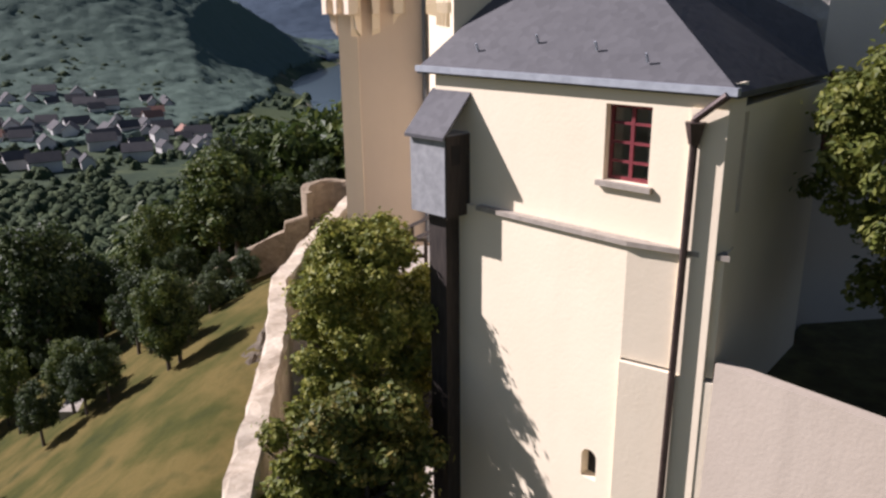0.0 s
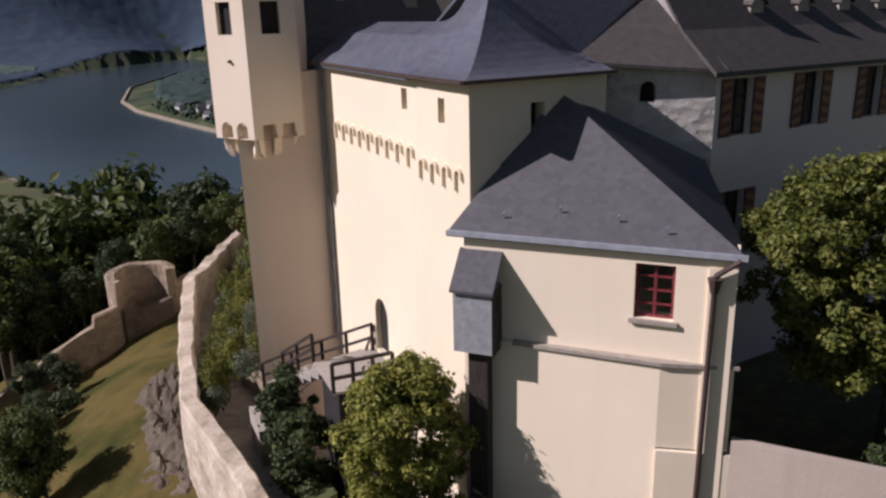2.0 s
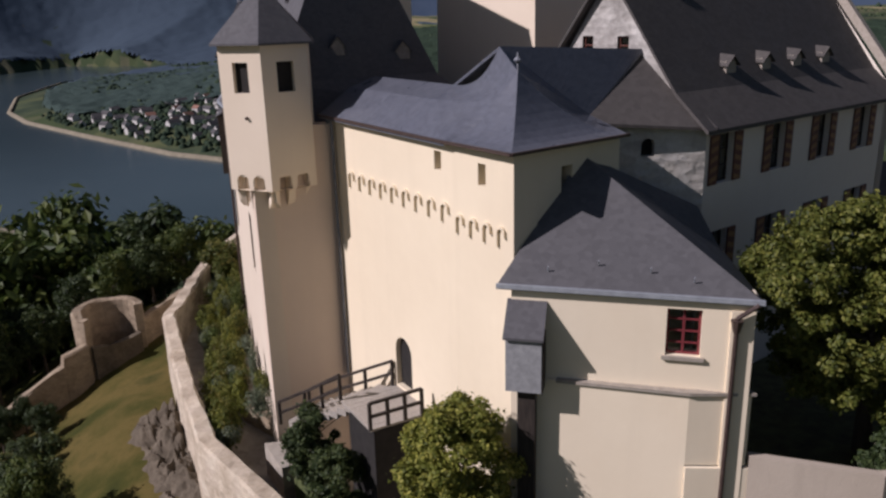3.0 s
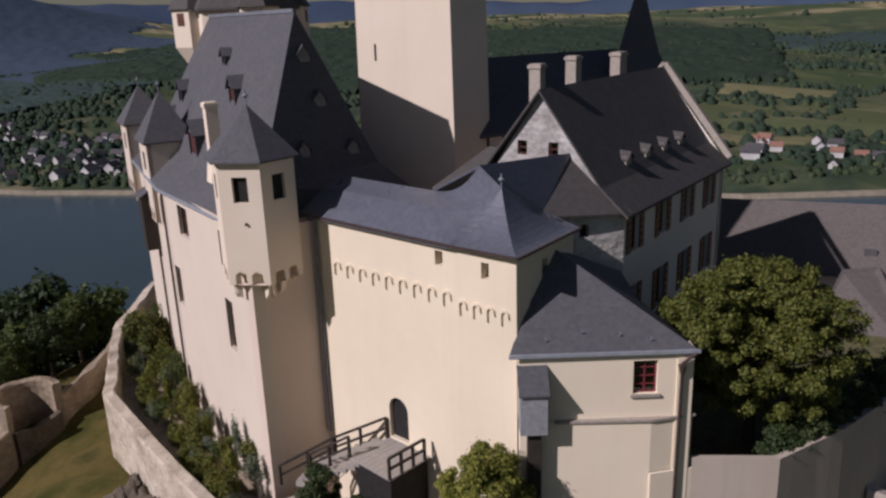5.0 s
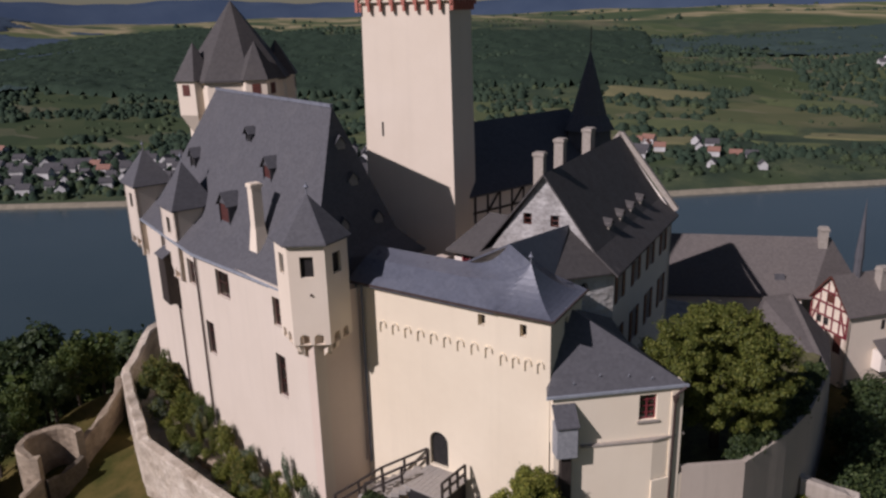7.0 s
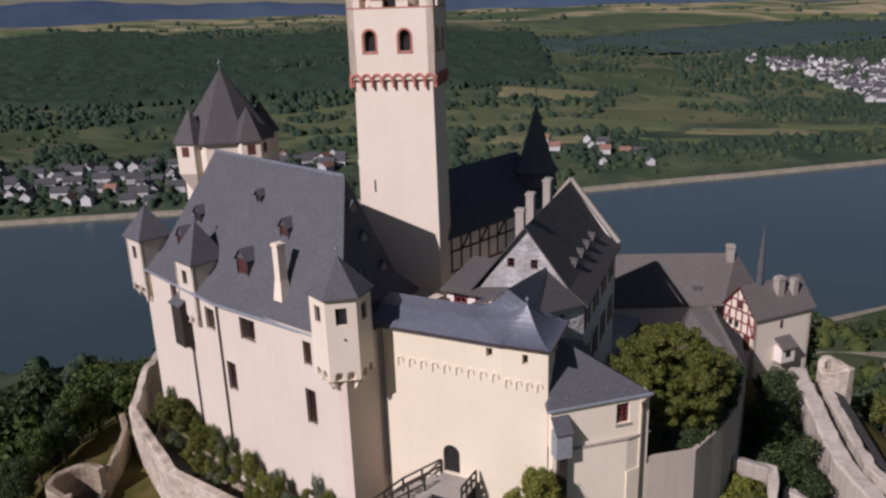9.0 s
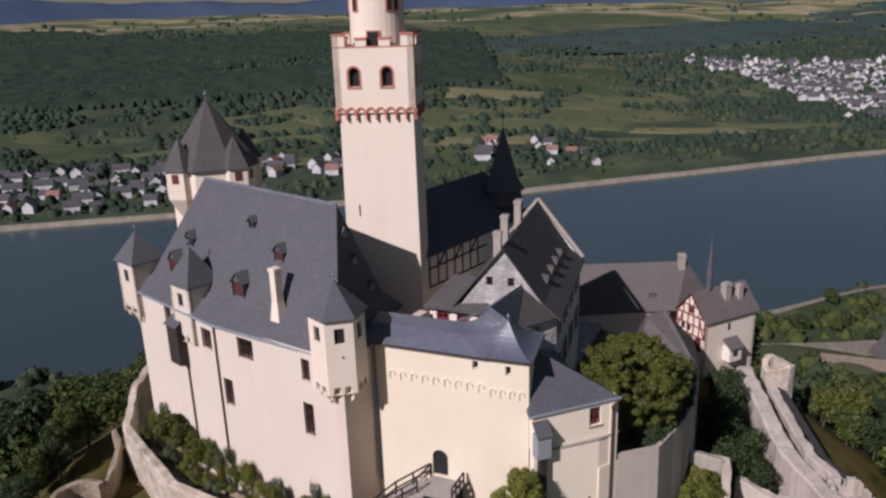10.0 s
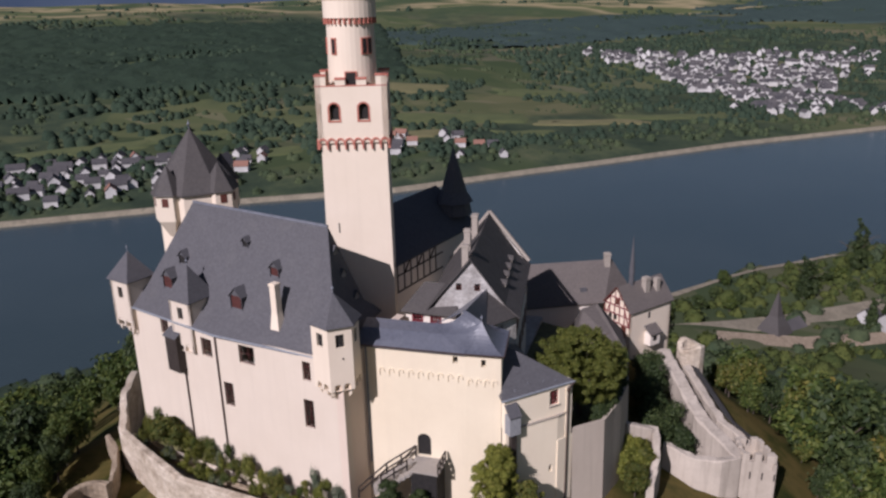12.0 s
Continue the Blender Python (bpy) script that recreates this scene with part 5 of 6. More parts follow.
part("window", sw.bar(Geo(), 3.2, 3.5, -0.2, 0.6, -0.02, 0.03), M_DARK, fach)

barn = thing("outer_range", (33, 17, -2), "long low range with grey-brown slate roof", "castle building")
bs = Side((29.6, 28.2), (37.3, 13.4), (-1, -1))
RIDGE_A, RIDGE_B = (33.0, 29.4, 5.8), (41.0, 12.4, 5.8)
part("wall", bs.wall(Geo(), -4, 1.5, 0.4), M_WHITE, barn)
e_a, e_b = bs.at(-0.5, 1.45, 0.35), bs.at(bs.L + 0.6, 1.45, 0.35)
end, back_a, back_b = (41.6, 9.6, 1.45), (36.6, 31.0, 1.45), (44.6, 13.6, 1.45)
part("roof", Geo().slab([e_a, e_b, RIDGE_B, RIDGE_A], 0.14).slab([RIDGE_A, RIDGE_B, back_b, back_a], 0.14).slab([e_b, end, RIDGE_B], 0.14).slab([end, back_b, RIDGE_B], 0.14), M_SLATE_W, barn)
part("wall", Geo().wall(back_a[:2], back_b[:2], -4, 1.4, 0.4, (), (-0.9, -0.44)), M_WHITE, barn)
part("wall", Geo().wall((29.8, 28.0), back_a[:2], -4, 1.4, 0.4, (), (0.44, -0.9)), M_WHITE, barn)
c = (40.4, 12.9)
part("chimney", Geo().box(c, bs.d, 0.35, 0.3, 3.5, 6.8).box(c, bs.d, 0.42, 0.37, 6.5, 6.65), M_STONETRIM, barn)
part("dormer", Geo().box((37.3, 15.4), bs.d, 0.4, 0.4, 2.0, 3.1), M_SLATE, barn)

ward = thing("ward_house", (28, 12, -3), "low bastion house with hipped slate roof", "house")
wp = [(24.2, 13.6), (25.5, 9.3), (31.5, 10.6), (31.0, 15.2)]
part("wall", Geo().prism(wp, -6, 0.5), M_WHITE, ward)
part("opening", Side(wp[0], wp[1], (-1, 0)).bar(Geo(), 2.0, 3.6, -1.0, 0.2, -0.05, 0.02), M_RED, ward)
wo = [(23.2, 14.6), (25.3, 8.8), (31.9, 10.1), (31.3, 15.9)]
part("roof", Geo().slab([(*wo[0], 0.45), (*wo[1], 0.45), (29.9, 12.8, 4.2), (28.0, 14.3, 4.2)], 0.12).slab([(*wo[1], 0.45), (*wo[2], 0.45), (29.9, 12.8, 4.2)], 0.12).slab([(*wo[2], 0.45), (*wo[3], 0.45), (28.0, 14.3, 4.2), (29.9, 12.8, 4.2)], 0.12).slab([(*wo[3], 0.45), (*wo[0], 0.45), (28.0, 14.3, 4.2)], 0.12), M_SLATE_W, ward)
part("dormer", Geo().box((26.9, 11.6), (0.9, 0.3), 0.35, 0.3, 1.3, 2.1), M_SHUTTER, ward)


def ground_z(x, y):
    return float(land(x, y)) - 1.5


# ---- ring walls ----
stone_wall("ring_wall", [(-4.4, 13.0, -1.2), (-4.9, 17.5, -1.2), (-5.3, 22.2, -1.2), (-6.5, 28.9, -1.2), (-5.9, 36.0, -1.2), (-5.0, 43.8, -1.2), (-2.6, 48.8, -1.1), (-0.2, 53.6, -1.0), (3.9, 56.6, 0.3), (8, 58.5, 0.6)], ground_z, 0.75, M_RING, "lime-washed ring wall with worn uneven top", kind="")
stone_wall("garden_wall", [(-2.4, 29.6, -2.3), (-3.6, 33.5, -2.5), (-2.6, 41.0, -2.6), (-0.4, 48.6, -2.6), (1.6, 52.5, -2.6)], -4.5, 0.45, M_BROWNWALL, "low dry-stone garden wall")
tagged(part("zwinger_path", Geo().prism([(-4.6, 13.2), (-5.2, 22), (-6.3, 29), (-5.7, 36), (-4.8, 43.6), (-0.3, 53.2), (3, 55.5), (4, 52), (0, 31), (2, 16)], -6, -3.4), M_PAVE), "gravel path between ring wall and hall", "path", kind="structure")
bed = Geo()
for i in range(12):
    t0, t1 = i / 12, (i + 1) / 12
    a0, a1 = Vector((-2.3 + 3.8 * t0 - 0.9 * math.sin(t0 * 3.1), 29.6 + 23 * t0, -2.5)), Vector((-2.3 + 3.8 * t1 - 0.9 * math.sin(t1 * 3.1), 29.6 + 23 * t1, -2.5))
    b0_, b1_ = Vector(hall(-1 + 23 * t0, 0.2, -0.5)), Vector(hall(-1 + 23 * t1, 0.2, -0.5))
    bed.face(a0, a1, b1_, b0_)
tagged(part("flower_bed", bed, M_SOIL), "sloping flower bed along the hall", "flower bed", kind="structure")

half = [(-7.5 + 1.9 * math.cos(a), 51.6 + 1.9 * math.sin(a), -2.6 - 0.25 * (a > 3.5)) for a in np.linspace(-0.3, 3.85, 16)]
stone_wall("round_bastion", half, ground_z, 0.5, M_BROWNWALL, "half-round stone bastion with open back")
stone_wall("bastion_breast_wall", [(-8.8, 50.2, -4.6), (-7.6, 50.3, -4.7), (-5.8, 50.9, -4.5)], ground_z, 0.4, M_ROCK, "low dark wall closing the round bastion")
stone_wall("outer_wall", [(-9.1, 50.4, -4.3), (-10.6, 50.0, -4.7), (-10.7, 50.0, -5.3), (-13.2, 49.2, -6.4), (-15.8, 48.4, -7.9), (-19.5, 47.4, -10.0)], ground_z, 0.5, M_BROWNWALL, "low sloping outer wall")
stone_wall("curtain_wall", [(-5.7, 51.4, -3.7), (-3.2, 52.6, -3.1), (-0.8, 54.2, -2.6), (0.8, 56.5, -2.5)], ground_z, 0.45, M_BROWNWALL, "brown masonry curtain wall")

# lower ward walls
stone_wall("ward_wall", [(13.9, 8.1, -1.0), (15.3, 5.3, -2.0), (12.4, 5.0, -3.0), (9.0, 5.4, -4.2)], ground_z, 0.7, M_LIME, "white-washed lower ward wall")
stone_wall("passage_wall", [(33.1, 5.3, -2.0), (22.4, 1.1, -4.0), (17.4, -2.6, -5.0)], ground_z, 1.5, M_LIME, "broad worn passage wall")
stone_wall("passage_wall", [(33.6, 2.6, -4.0), (24.1, -1.0, -5.0), (21.1, -4.2, -6.0)], ground_z, 0.9, M_LIME, "brown outer passage wall")
stone_wall("gate_wall", [(16.6, 4.5, -4.2), (16.0, 1.5, -5.0), (16.2, -0.8, -5.0), (17.4, -2.5, -5.0)], ground_z, 0.7, M_LIME, "pale streaked gate wall")
gate_tower = thing("gate_tower", (18.9, -4.4, -12), "whitewashed crenellated gate tower of the passage", "tower")
GT = [(17.5, -2.7), (17.7, -6.0), (21.0, -4.5), (20.4, -2.2)]
part("floor", Geo().prism(GT, -16, -6.3), M_LIME, gate_tower)
for i, (p, q) in enumerate(zip(GT, GT[1:] + GT[:1])):
    sd = Side(p, q, ((p[0] + q[0]) / 2 - 19.1, (p[1] + q[1]) / 2 + 3.9))
    part("parapet", sd.wall(Geo(), -6.3, -5.6, 0.4), M_LIME, gate_tower)
    n = 3 if sd.L > 2.6 else 2
    st = sd.L / n
    for k in range(n):
        part("merlon", sd.bar(Geo(), st * (k + 0.12), st * (k + 0.72), -5.6, -4.75 + 0.1 * noise.noise(Vector((k * 3.1, i, 0))), -0.4, 0.0), M_LIME, gate_tower)
        if i < 2:
            part("slit", sd.bar(Geo(), st * (k + 0.82), st * (k + 0.94), -7.5, -6.7, -0.05, 0.01), M_DARK, gate_tower)
coping = Geo()
for p, q in zip([(33.6, 2.1, -3.9), (24.3, -1.5, -4.9)], [(24.3, -1.5, -4.9), (21.2, -4.4, -5.7)]):
    L = math.dist(p[:2], q[:2])
    nx, ny = (q[1] - p[1]) / L, -(q[0] - p[0]) / L
    if ny > 0:
        nx, ny = -nx, -ny
    coping.slab([p, q, (q[0] + nx * 0.9, q[1] + ny * 0.9, q[2] - 0.5), (p[0] + nx * 0.9, p[1] + ny * 0.9, p[2] - 0.5)], 0.1)
tagged(part("wall_walk_roof", coping, M_SLATE_B), "narrow slate pent roof along the passage wall", "roof")
stub = [(37.6 + 1.3 * math.cos(a), 2.2 + 1.3 * math.sin(a), -3.1 + 0.4 * math.sin(a * 2)) for a in np.linspace(0, 2 * math.pi, 14)]
stone_wall("tower_stub", stub, ground_z, 0.7, M_RING, "broken round wall tower stub", category="tower")

# ---- terrace with wooden rails before the gate door ----
terrace = thing("terrace", (-2, 22.5, -3), "raised wooden terrace with dark rails and stairs", "terrace")
tx0, tx1, ty0, ty1, tz = -2.5, -0.2, 21.4, 24.0, 1.55
for k in range(9):
    a = ty0 + (ty1 - ty0) * k / 9
    part("plank", Geo().prism([(tx0, a + 0.012), (tx1, a + 0.012), (tx1, a + 0.288), (tx0, a + 0.288)], tz - 0.08, tz), M_WOOD, terrace)
# Near-black block under the planks; the deck's shade is in its colour.
part("deck_shade_block", Geo().prism([(tx0 + 0.2, ty0 + 0.2), (tx1, ty0 + 0.2), (tx1, ty1 - 0.2), (tx0 + 0.2, ty1 - 0.2)], -4, tz - 0.1), M_DARK, terrace)


def rail(p, q, n):
    p, q = Vector(p), Vector(q)
    for k in range(n + 1):
        b = p.lerp(q, k / n)
        part("post", Geo().beam(b, b + Vector((0, 0, 1.0)), 0.055), M_DARKWOOD, terrace)
    for h in (0.5, 1.0):
        part("handrail", Geo().beam(p + Vector((0, 0, h)), q + Vector((0, 0, h)), 0.05), M_DARKWOOD, terrace)


rail((tx0, ty0, tz), (tx1 - 0.3, ty0, tz), 3)
rail((-0.35, 24.0, tz), (-1.7, 26.1, 0.35), 2)
rail((-1.7, 26.1, 0.35), (-3.7, 27.8, -0.9), 2)
rail((tx0, 24.0, tz), (-3.2, 26.0, 0.2), 2)
for k in range(8):
    a = Vector((-1.4, 24.1, 0)).lerp(Vector((-3.0, 27.0, 0)), k / 8)
    part("step", Geo().box((a.x, a.y), (0.9, 0.44), 1.0, 0.22, tz - 0.45 - 0.2 * k, tz - 0.2 - 0.2 * k), M_WOOD, terrace)


tagged(part("landing", Geo().prism([(-4.3, 28.4), (-3.0, 27.9), (-3.1, 26.2), (-4.3, 26.2)], -3.6, -1.9), M_PAVE), "grey flagstone landing below the stairs", "landing", kind="structure")
lawn = Geo().prism([(-3.9, 26.0), (-2.9, 26.1), (-2.6, 21.5), (-3.6, 21.0)], -3.6, -2.1)
tagged(part("lawn", lawn, M_MEADOW), "narrow strip of lawn below the terrace", "lawn", kind="structure")


# ---- trees and shrubs ----
def leaf_mesh(name, blobs, count, size, seed, mat, squash=1.0):
    """A crown: many small leaf sprays spread through uneven clumps."""
    r = np.random.RandomState(seed)
    vol = np.array([b[3] ** 2 for b in blobs])
    pick = r.choice(len(blobs), count, p=vol / vol.sum())
    B = np.array(blobs)[pick]
    d = r.normal(size=(count, 3))
    d /= np.linalg.norm(d, axis=1)[:, None]
    rad = B[:, 3] * (0.4 + 0.65 * r.rand(count) ** 0.6 + 0.45 * (r.rand(count) < 0.06))
    c = B[:, :3] + d * rad[:, None] * np.array([1, 1, squash])
    n = d + r.normal(size=(count, 3)) * 0.6 + np.array([0, 0, 0.4])
    n /= np.linalg.norm(n, axis=1)[:, None]
    a = np.cross(n, r.normal(size=(count, 3)))
    a /= np.linalg.norm(a, axis=1)[:, None]
    b = np.cross(n, a)
    s = size * (0.6 + 0.8 * r.rand(count))[:, None]
    v = np.stack([c - a * s, c + b * s * 0.55 + n * s * 0.12, c + a * s, c - b * s * 0.55 + n * s * 0.12], 1).reshape(-1, 3)
    me = bpy.data.meshes.new(name)
    me.from_pydata(v.tolist(), [], np.arange(count * 4).reshape(-1, 4).tolist())
    me.materials.append(mat)
    return me


def trunk_geo(h, r, seed, spread, limbs=6):
    rnd = random.Random(seed)
    g = Geo()
    pts = [Vector((0, 0, -0.8))]
    for k in range(1, 5):
        pts.append(Vector((rnd.uniform(-0.15, 0.15) * k * r * 3, rnd.uniform(-0.15, 0.15) * k * r * 3, h * k / 4)))
    for k in range(4):
        i = len(g.v)
        ra, rb = r * (1 - 0.2 * k), r * (1 - 0.2 * (k + 1))
        for p, q in ((pts[k], ra), (pts[k + 1], rb)):
            g.v += [(p.x + q * math.cos(j * math.pi / 4), p.y + q * math.sin(j * math.pi / 4), p.z) for j in range(8)]
        g.f += [(i + j, i + (j + 1) % 8, i + 8 + (j + 1) % 8, i + 8 + j) for j in range(8)]
    for k in range(limbs):
        a = 2 * math.pi * k / limbs + rnd.uniform(-0.3, 0.3)
        b = pts[2].lerp(pts[4], rnd.random())
        g.beam(b, b + Vector((math.cos(a) * spread, math.sin(a) * spread, spread * rnd.uniform(0.4, 0.9))), r * 0.25, 6)
    return g


def clumps(seed, n, rx, rz, z, rmin, rmax):
    rnd = random.Random(seed)
    out = []
    for _ in range(n):
        a, q, e = rnd.uniform(0, 2 * math.pi), math.sqrt(rnd.random()), rnd.uniform(-1, 1)
        w = math.sqrt(max(0.0, 1 - e * e * 0.8))
        out.append((math.cos(a) * q * rx * w, math.sin(a) * q * rx * w, z + e * rz, rnd.uniform(rmin, rmax)))
    return out


def tree(name, at, trunk_h, r, crown, count, size, seed, mat, label, category="tree", squash=0.85):
    t = thing(name, at, label, category)
    tr = part("trunk", trunk_geo(trunk_h, r, seed, trunk_h * 0.45), M_BARK)
    cr = part("crown", leaf_mesh("crown", crown, count, size, seed, mat, squash), mat)
    for o in (tr, cr):
        o.parent = t
    return t


tree("walnut_tree", (10.2, 12.0, 1.4), 4.8, 0.32, clumps(5, 460, 4.1, 2.8, 5.0, 0.2, 0.5), 84000, 0.08, 5, M_LEAF, "broad sunlit walnut tree on the bastion")
tree("garden_tree", (-1.75, 16.9, -3.2), 4.6, 0.16, clumps(8, 190, 1.75, 2.9, 4.5, 0.16, 0.42), 50000, 0.068, 8, M_LEAF_Y, "slender leafy tree beside the gallery wall")
tree("garden_tree", (-3.1, 15.0, -3.2), 2.5, 0.12, clumps(9, 90, 1.4, 1.8, 1.7, 0.16, 0.42), 22000, 0.075, 9, M_LEAF_Y, "green garden tree inside the ring wall")
tree("garden_tree", (-1.7, 14.4, -3.4), 3.4, 0.12, clumps(19, 110, 1.5, 2.3, 2.4, 0.16, 0.42), 28000, 0.08, 19, M_LEAF_G, "dark green garden tree inside the ring wall")
tree("elder_bush", (-3.3, 25.4, -3.0), 2.6, 0.08, clumps(10, 50, 1.0, 1.5, 2.1, 0.18, 0.42), 12000, 0.075, 10, M_LEAF_D, "dark green bush below the terrace", "bush")
tree("elder_bush", (-3.4, 22.7, -3.3), 2.2, 0.08, clumps(11, 46, 0.85, 1.5, 2.1, 0.18, 0.4), 11000, 0.075, 11, M_LEAF_D, "dark green bush below the terrace", "bush")
tree("hall_bush", hall(17.6, -1.4, -1.7), 1.8, 0.1, clumps(12, 18, 1.4, 1.2, 1.9, 0.5, 0.8), 8000, 0.12, 12, M_LEAF_G, "rounded green bush against the hall", "bush")

for k, (x, y, z, sc) in enumerate(((11.6, 6.9, -6.0, 1.2), (13.4, 6.6, -5.6, 1.0), (18.5, 5.6, -7.0, 1.5), (21.5, 5.0, -6.5, 1.6), (24.5, 6.4, -6.0, 1.5), (27.5, 6.6, -5.4, 1.4), (20.0, 3.0, -7.5, 1.2), (30.5, 7.0, -5.0, 1.2))):
    tree("ivy_bush", (x, y, z), 1.8, 0.1, clumps(70 + k, 14, 1.2 * sc, 1.1 * sc, 1.6 * sc, 0.5 * sc, 0.8 * sc), 5000, 0.13, 70 + k, M_LEAF_D if k > 1 else M_LEAF_Y, "dense dark green bush between the lower walls" if k > 1 else "bright green bush behind the ward wall", "bush")
for k, (x, y, sc) in enumerate(((9.4, 6.7, 1.0), (10.6, 7.3, 1.1), (11.9, 6.4, 1.0), (13.0, 7.5, 1.1), (14.0, 6.2, 0.9), (12.6, 5.8, 0.8))):
    tree("ward_bush", (x, y, -5.6), 1.8, 0.08, clumps(140 + k, 40, 1.1 * sc, 1.2 * sc, 1.9 * sc, 0.2, 0.45), 7000, 0.09, 140 + k, M_LEAF_Y if k % 2 else M_LEAF_G, "bright green bush behind the ward wall", "bush")
for k in range(20):
    f = 0.08 + 0.9 * k / 19
    leg = min(3, int(f * 4))
    (x0, y0, z0), (x1, y1, z1) = BAS[leg + 1], BAS[min(leg + 2, 5)]
    w = f * 4 - leg
    tree("bastion_bush", (x0 + (x1 - x0) * w, y0 + (y1 - y0) * w + 0.95, z0 + (z1 - z0) * w - 0.9), 0.8, 0.05, clumps(90 + k, 26, 0.8, 0.4, 0.7 + 0.25 * (k % 3), 0.16, 0.36), 3600, 0.085, 90 + k, M_LEAF_D, "dark low bush along the bastion wall", "bush")

shrub_meshes = [leaf_mesh("shrub", clumps(30 + k, 7, 0.5, 0.3, 0.35, 0.25, 0.45), 1000, 0.065, 30 + k, m) for k, m in enumerate((M_LEAF_G, M_LEAF, M_LEAF_S, M_LEAF_Y, M_LEAF_M))]
rnd = random.Random(4)
for k in range(110):
    s = rnd.uniform(-1.8, 21.5)
    n = rnd.uniform(-2.6, -0.3)
    ob = new("shrub", shrub_meshes[rnd.choice((0, 0, 1, 1, 2, 3, 3, 4))])
    ob.matrix_basis = pose(*hall(s, n), -0.55 + n * 0.75, 0, 0, rnd.uniform(0, 360)) @ Matrix.Diagonal((rnd.uniform(0.4, 0.95), rnd.uniform(0.4, 0.95), rnd.choice((rnd.uniform(0.35, 1.1), rnd.uniform(0.8, 2.0))), 1))
    tagged(ob, "low green flowering shrub in the bed", "shrub", "shrubs along the hall")

# rock outcrop below the ring wall
g = Geo()
nu, nv = 26, 70
for i in range(nu + 1):
    for k in range(nv + 1):
        y = 26.5 + 14 * k / nv
        edge = float(np.interp(y, [13, 22.2, 28.9, 36], [-4.4, -5.3, -6.5, -5.9]))
        x = edge - 0.2 - 2.7 * i / nu
        f = max(0.0, 1 - (i / nu) ** 1.3) * min(1, k / 30, (nv - k) / 8)
        p = Vector((x * 0.8, y * 0.55, 3.0))
        h = 1.7 * f * (0.35 + abs(noise.noise(p))) + 0.9 * f * abs(noise.noise(p * 2.7)) + 0.3 * f * noise.noise(p * 6)
        g.v.append((x + 0.25 * noise.noise(p * 3), y, float(land(x, y)) - 0.35 + h))
for i in range(nu):
    for k in range(nv):
        a = i * (nv + 1) + k
        g.f.append((a, a + 1, a + nv + 2, a + nv + 1))
tagged(part("rock_outcrop", g, M_ROCK), "brown weathered rock outcrop below the wall", "rock")
rnd = random.Random(14)

# woods on the castle hill
wood = [leaf_mesh("tree_crown", clumps(50 + k, 22, 3.0, 3.2, 6.5, 1.1, 1.9), 1600, 0.46, 50 + k, m) for k, m in enumerate((M_LEAF_M, M_LEAF_D, M_LEAF_M, M_LEAF_D, M_LEAF_M, M_LEAF_G))]
bole = trunk_geo(6.5, 0.28, 3, 2.4).mesh("tree_trunk")
bole.materials.append(M_BARK)


fine = [leaf_mesh("tree_crown", clumps(60 + k, 60, 3.0, 3.2, 6.5, 0.5, 1.1), 7000, 0.2, 60 + k, m) for k, m in enumerate((M_LEAF_M, M_LEAF_D, M_LEAF_M, M_LEAF_D, M_LEAF_M, M_LEAF_G))]


def wood_tree(x, y, sc, k):
    t = thing("tree", (x, y, float(land(x, y))), "leafy deciduous tree on the castle hill", "tree", "trees on the castle hill")
    t.scale = (sc, sc, sc * rnd.uniform(0.85, 1.2))
    t.rotation_euler = (0, 0, rnd.uniform(0, 6.28))
    for nm, me in (("trunk", bole), ("crown", fine[k] if y < 62 and x < 0 else wood[k])):
        o = new(nm, me)
        o.parent = t


def castle_q(x, y):
    return math.hypot(max(abs(x - 17) - 16, 0), max(abs(y - 28) - 22, 0)) - 9


def planting(n, xr, yr, far_q, gap, joined=None):
    """Trees over a stretch of the slope, clear of the castle and the meadow."""
    got, tries = [], 0
    while len(got) < n and tries < 30000:
        tries += 1
        x, y = rnd.uniform(*xr), rnd.uniform(*yr)
        cq = castle_q(x, y)
        if cq < 9 or cq > far_q or (-21 < x < 0 and y < 47) or (x < -20 and y < 30) or (x < -12 and 28 < y < 44 and cq < 13):
            continue
        if any((x - u) ** 2 + (y - v) ** 2 < gap for u, v in got):
            continue
        got.append((x, y))
        size, kind = rnd.uniform(0.5, 1.05) * (0.6 if x > -14 and y < 112 and yr[0] == 50 else 1), rnd.randrange(5)
        if joined is None:
            wood_tree(x, y, size, kind)
        else:
            joined.append((x, y, size, kind, rnd.uniform(0, 6.28)))


planting(120, (-52, 30), (50, 112), 60, 16)
far_trees = []
planting(70, (-90, 60), (95, 190), 125, 26, far_trees)
planting(60, (30, 150), (0, 120), 105, 26, far_trees)
planting(70, (30, 95), (-75, -20), 80, 18, far_trees)
for kind in range(5):
    src = wood[kind]
    co = np.empty(len(src.vertices) * 3)
    src.vertices.foreach_get("co", co)
    co = co.reshape(-1, 3)
    verts = []
    for x, y, size, k, a in far_trees:
        if k == kind:
            rot = np.array([[math.cos(a), math.sin(a), 0], [-math.sin(a), math.cos(a), 0], [0, 0, 1]])
            verts.append(co @ rot * size + np.array([x, y, float(land(x, y))]))
    verts = np.concatenate(verts)
    me = bpy.data.meshes.new("hillside_woods")
    me.from_pydata(verts.tolist(), [], np.arange(len(verts)).reshape(-1, 4).tolist())
    me.materials.append(src.materials[0])
    tagged(new("hillside_woods", me), "leafy woods lower down the castle hill", "woods", kind="stuff")
for k in range(12):
    wood_tree(rnd.uniform(-32, -7), rnd.uniform(66, 86), rnd.uniform(1.1, 1.4), rnd.randrange(5))
for k in range(6):
    wood_tree(rnd.uniform(-9, -2), rnd.uniform(70, 84), rnd.uniform(1.0, 1.25), rnd.randrange(5))
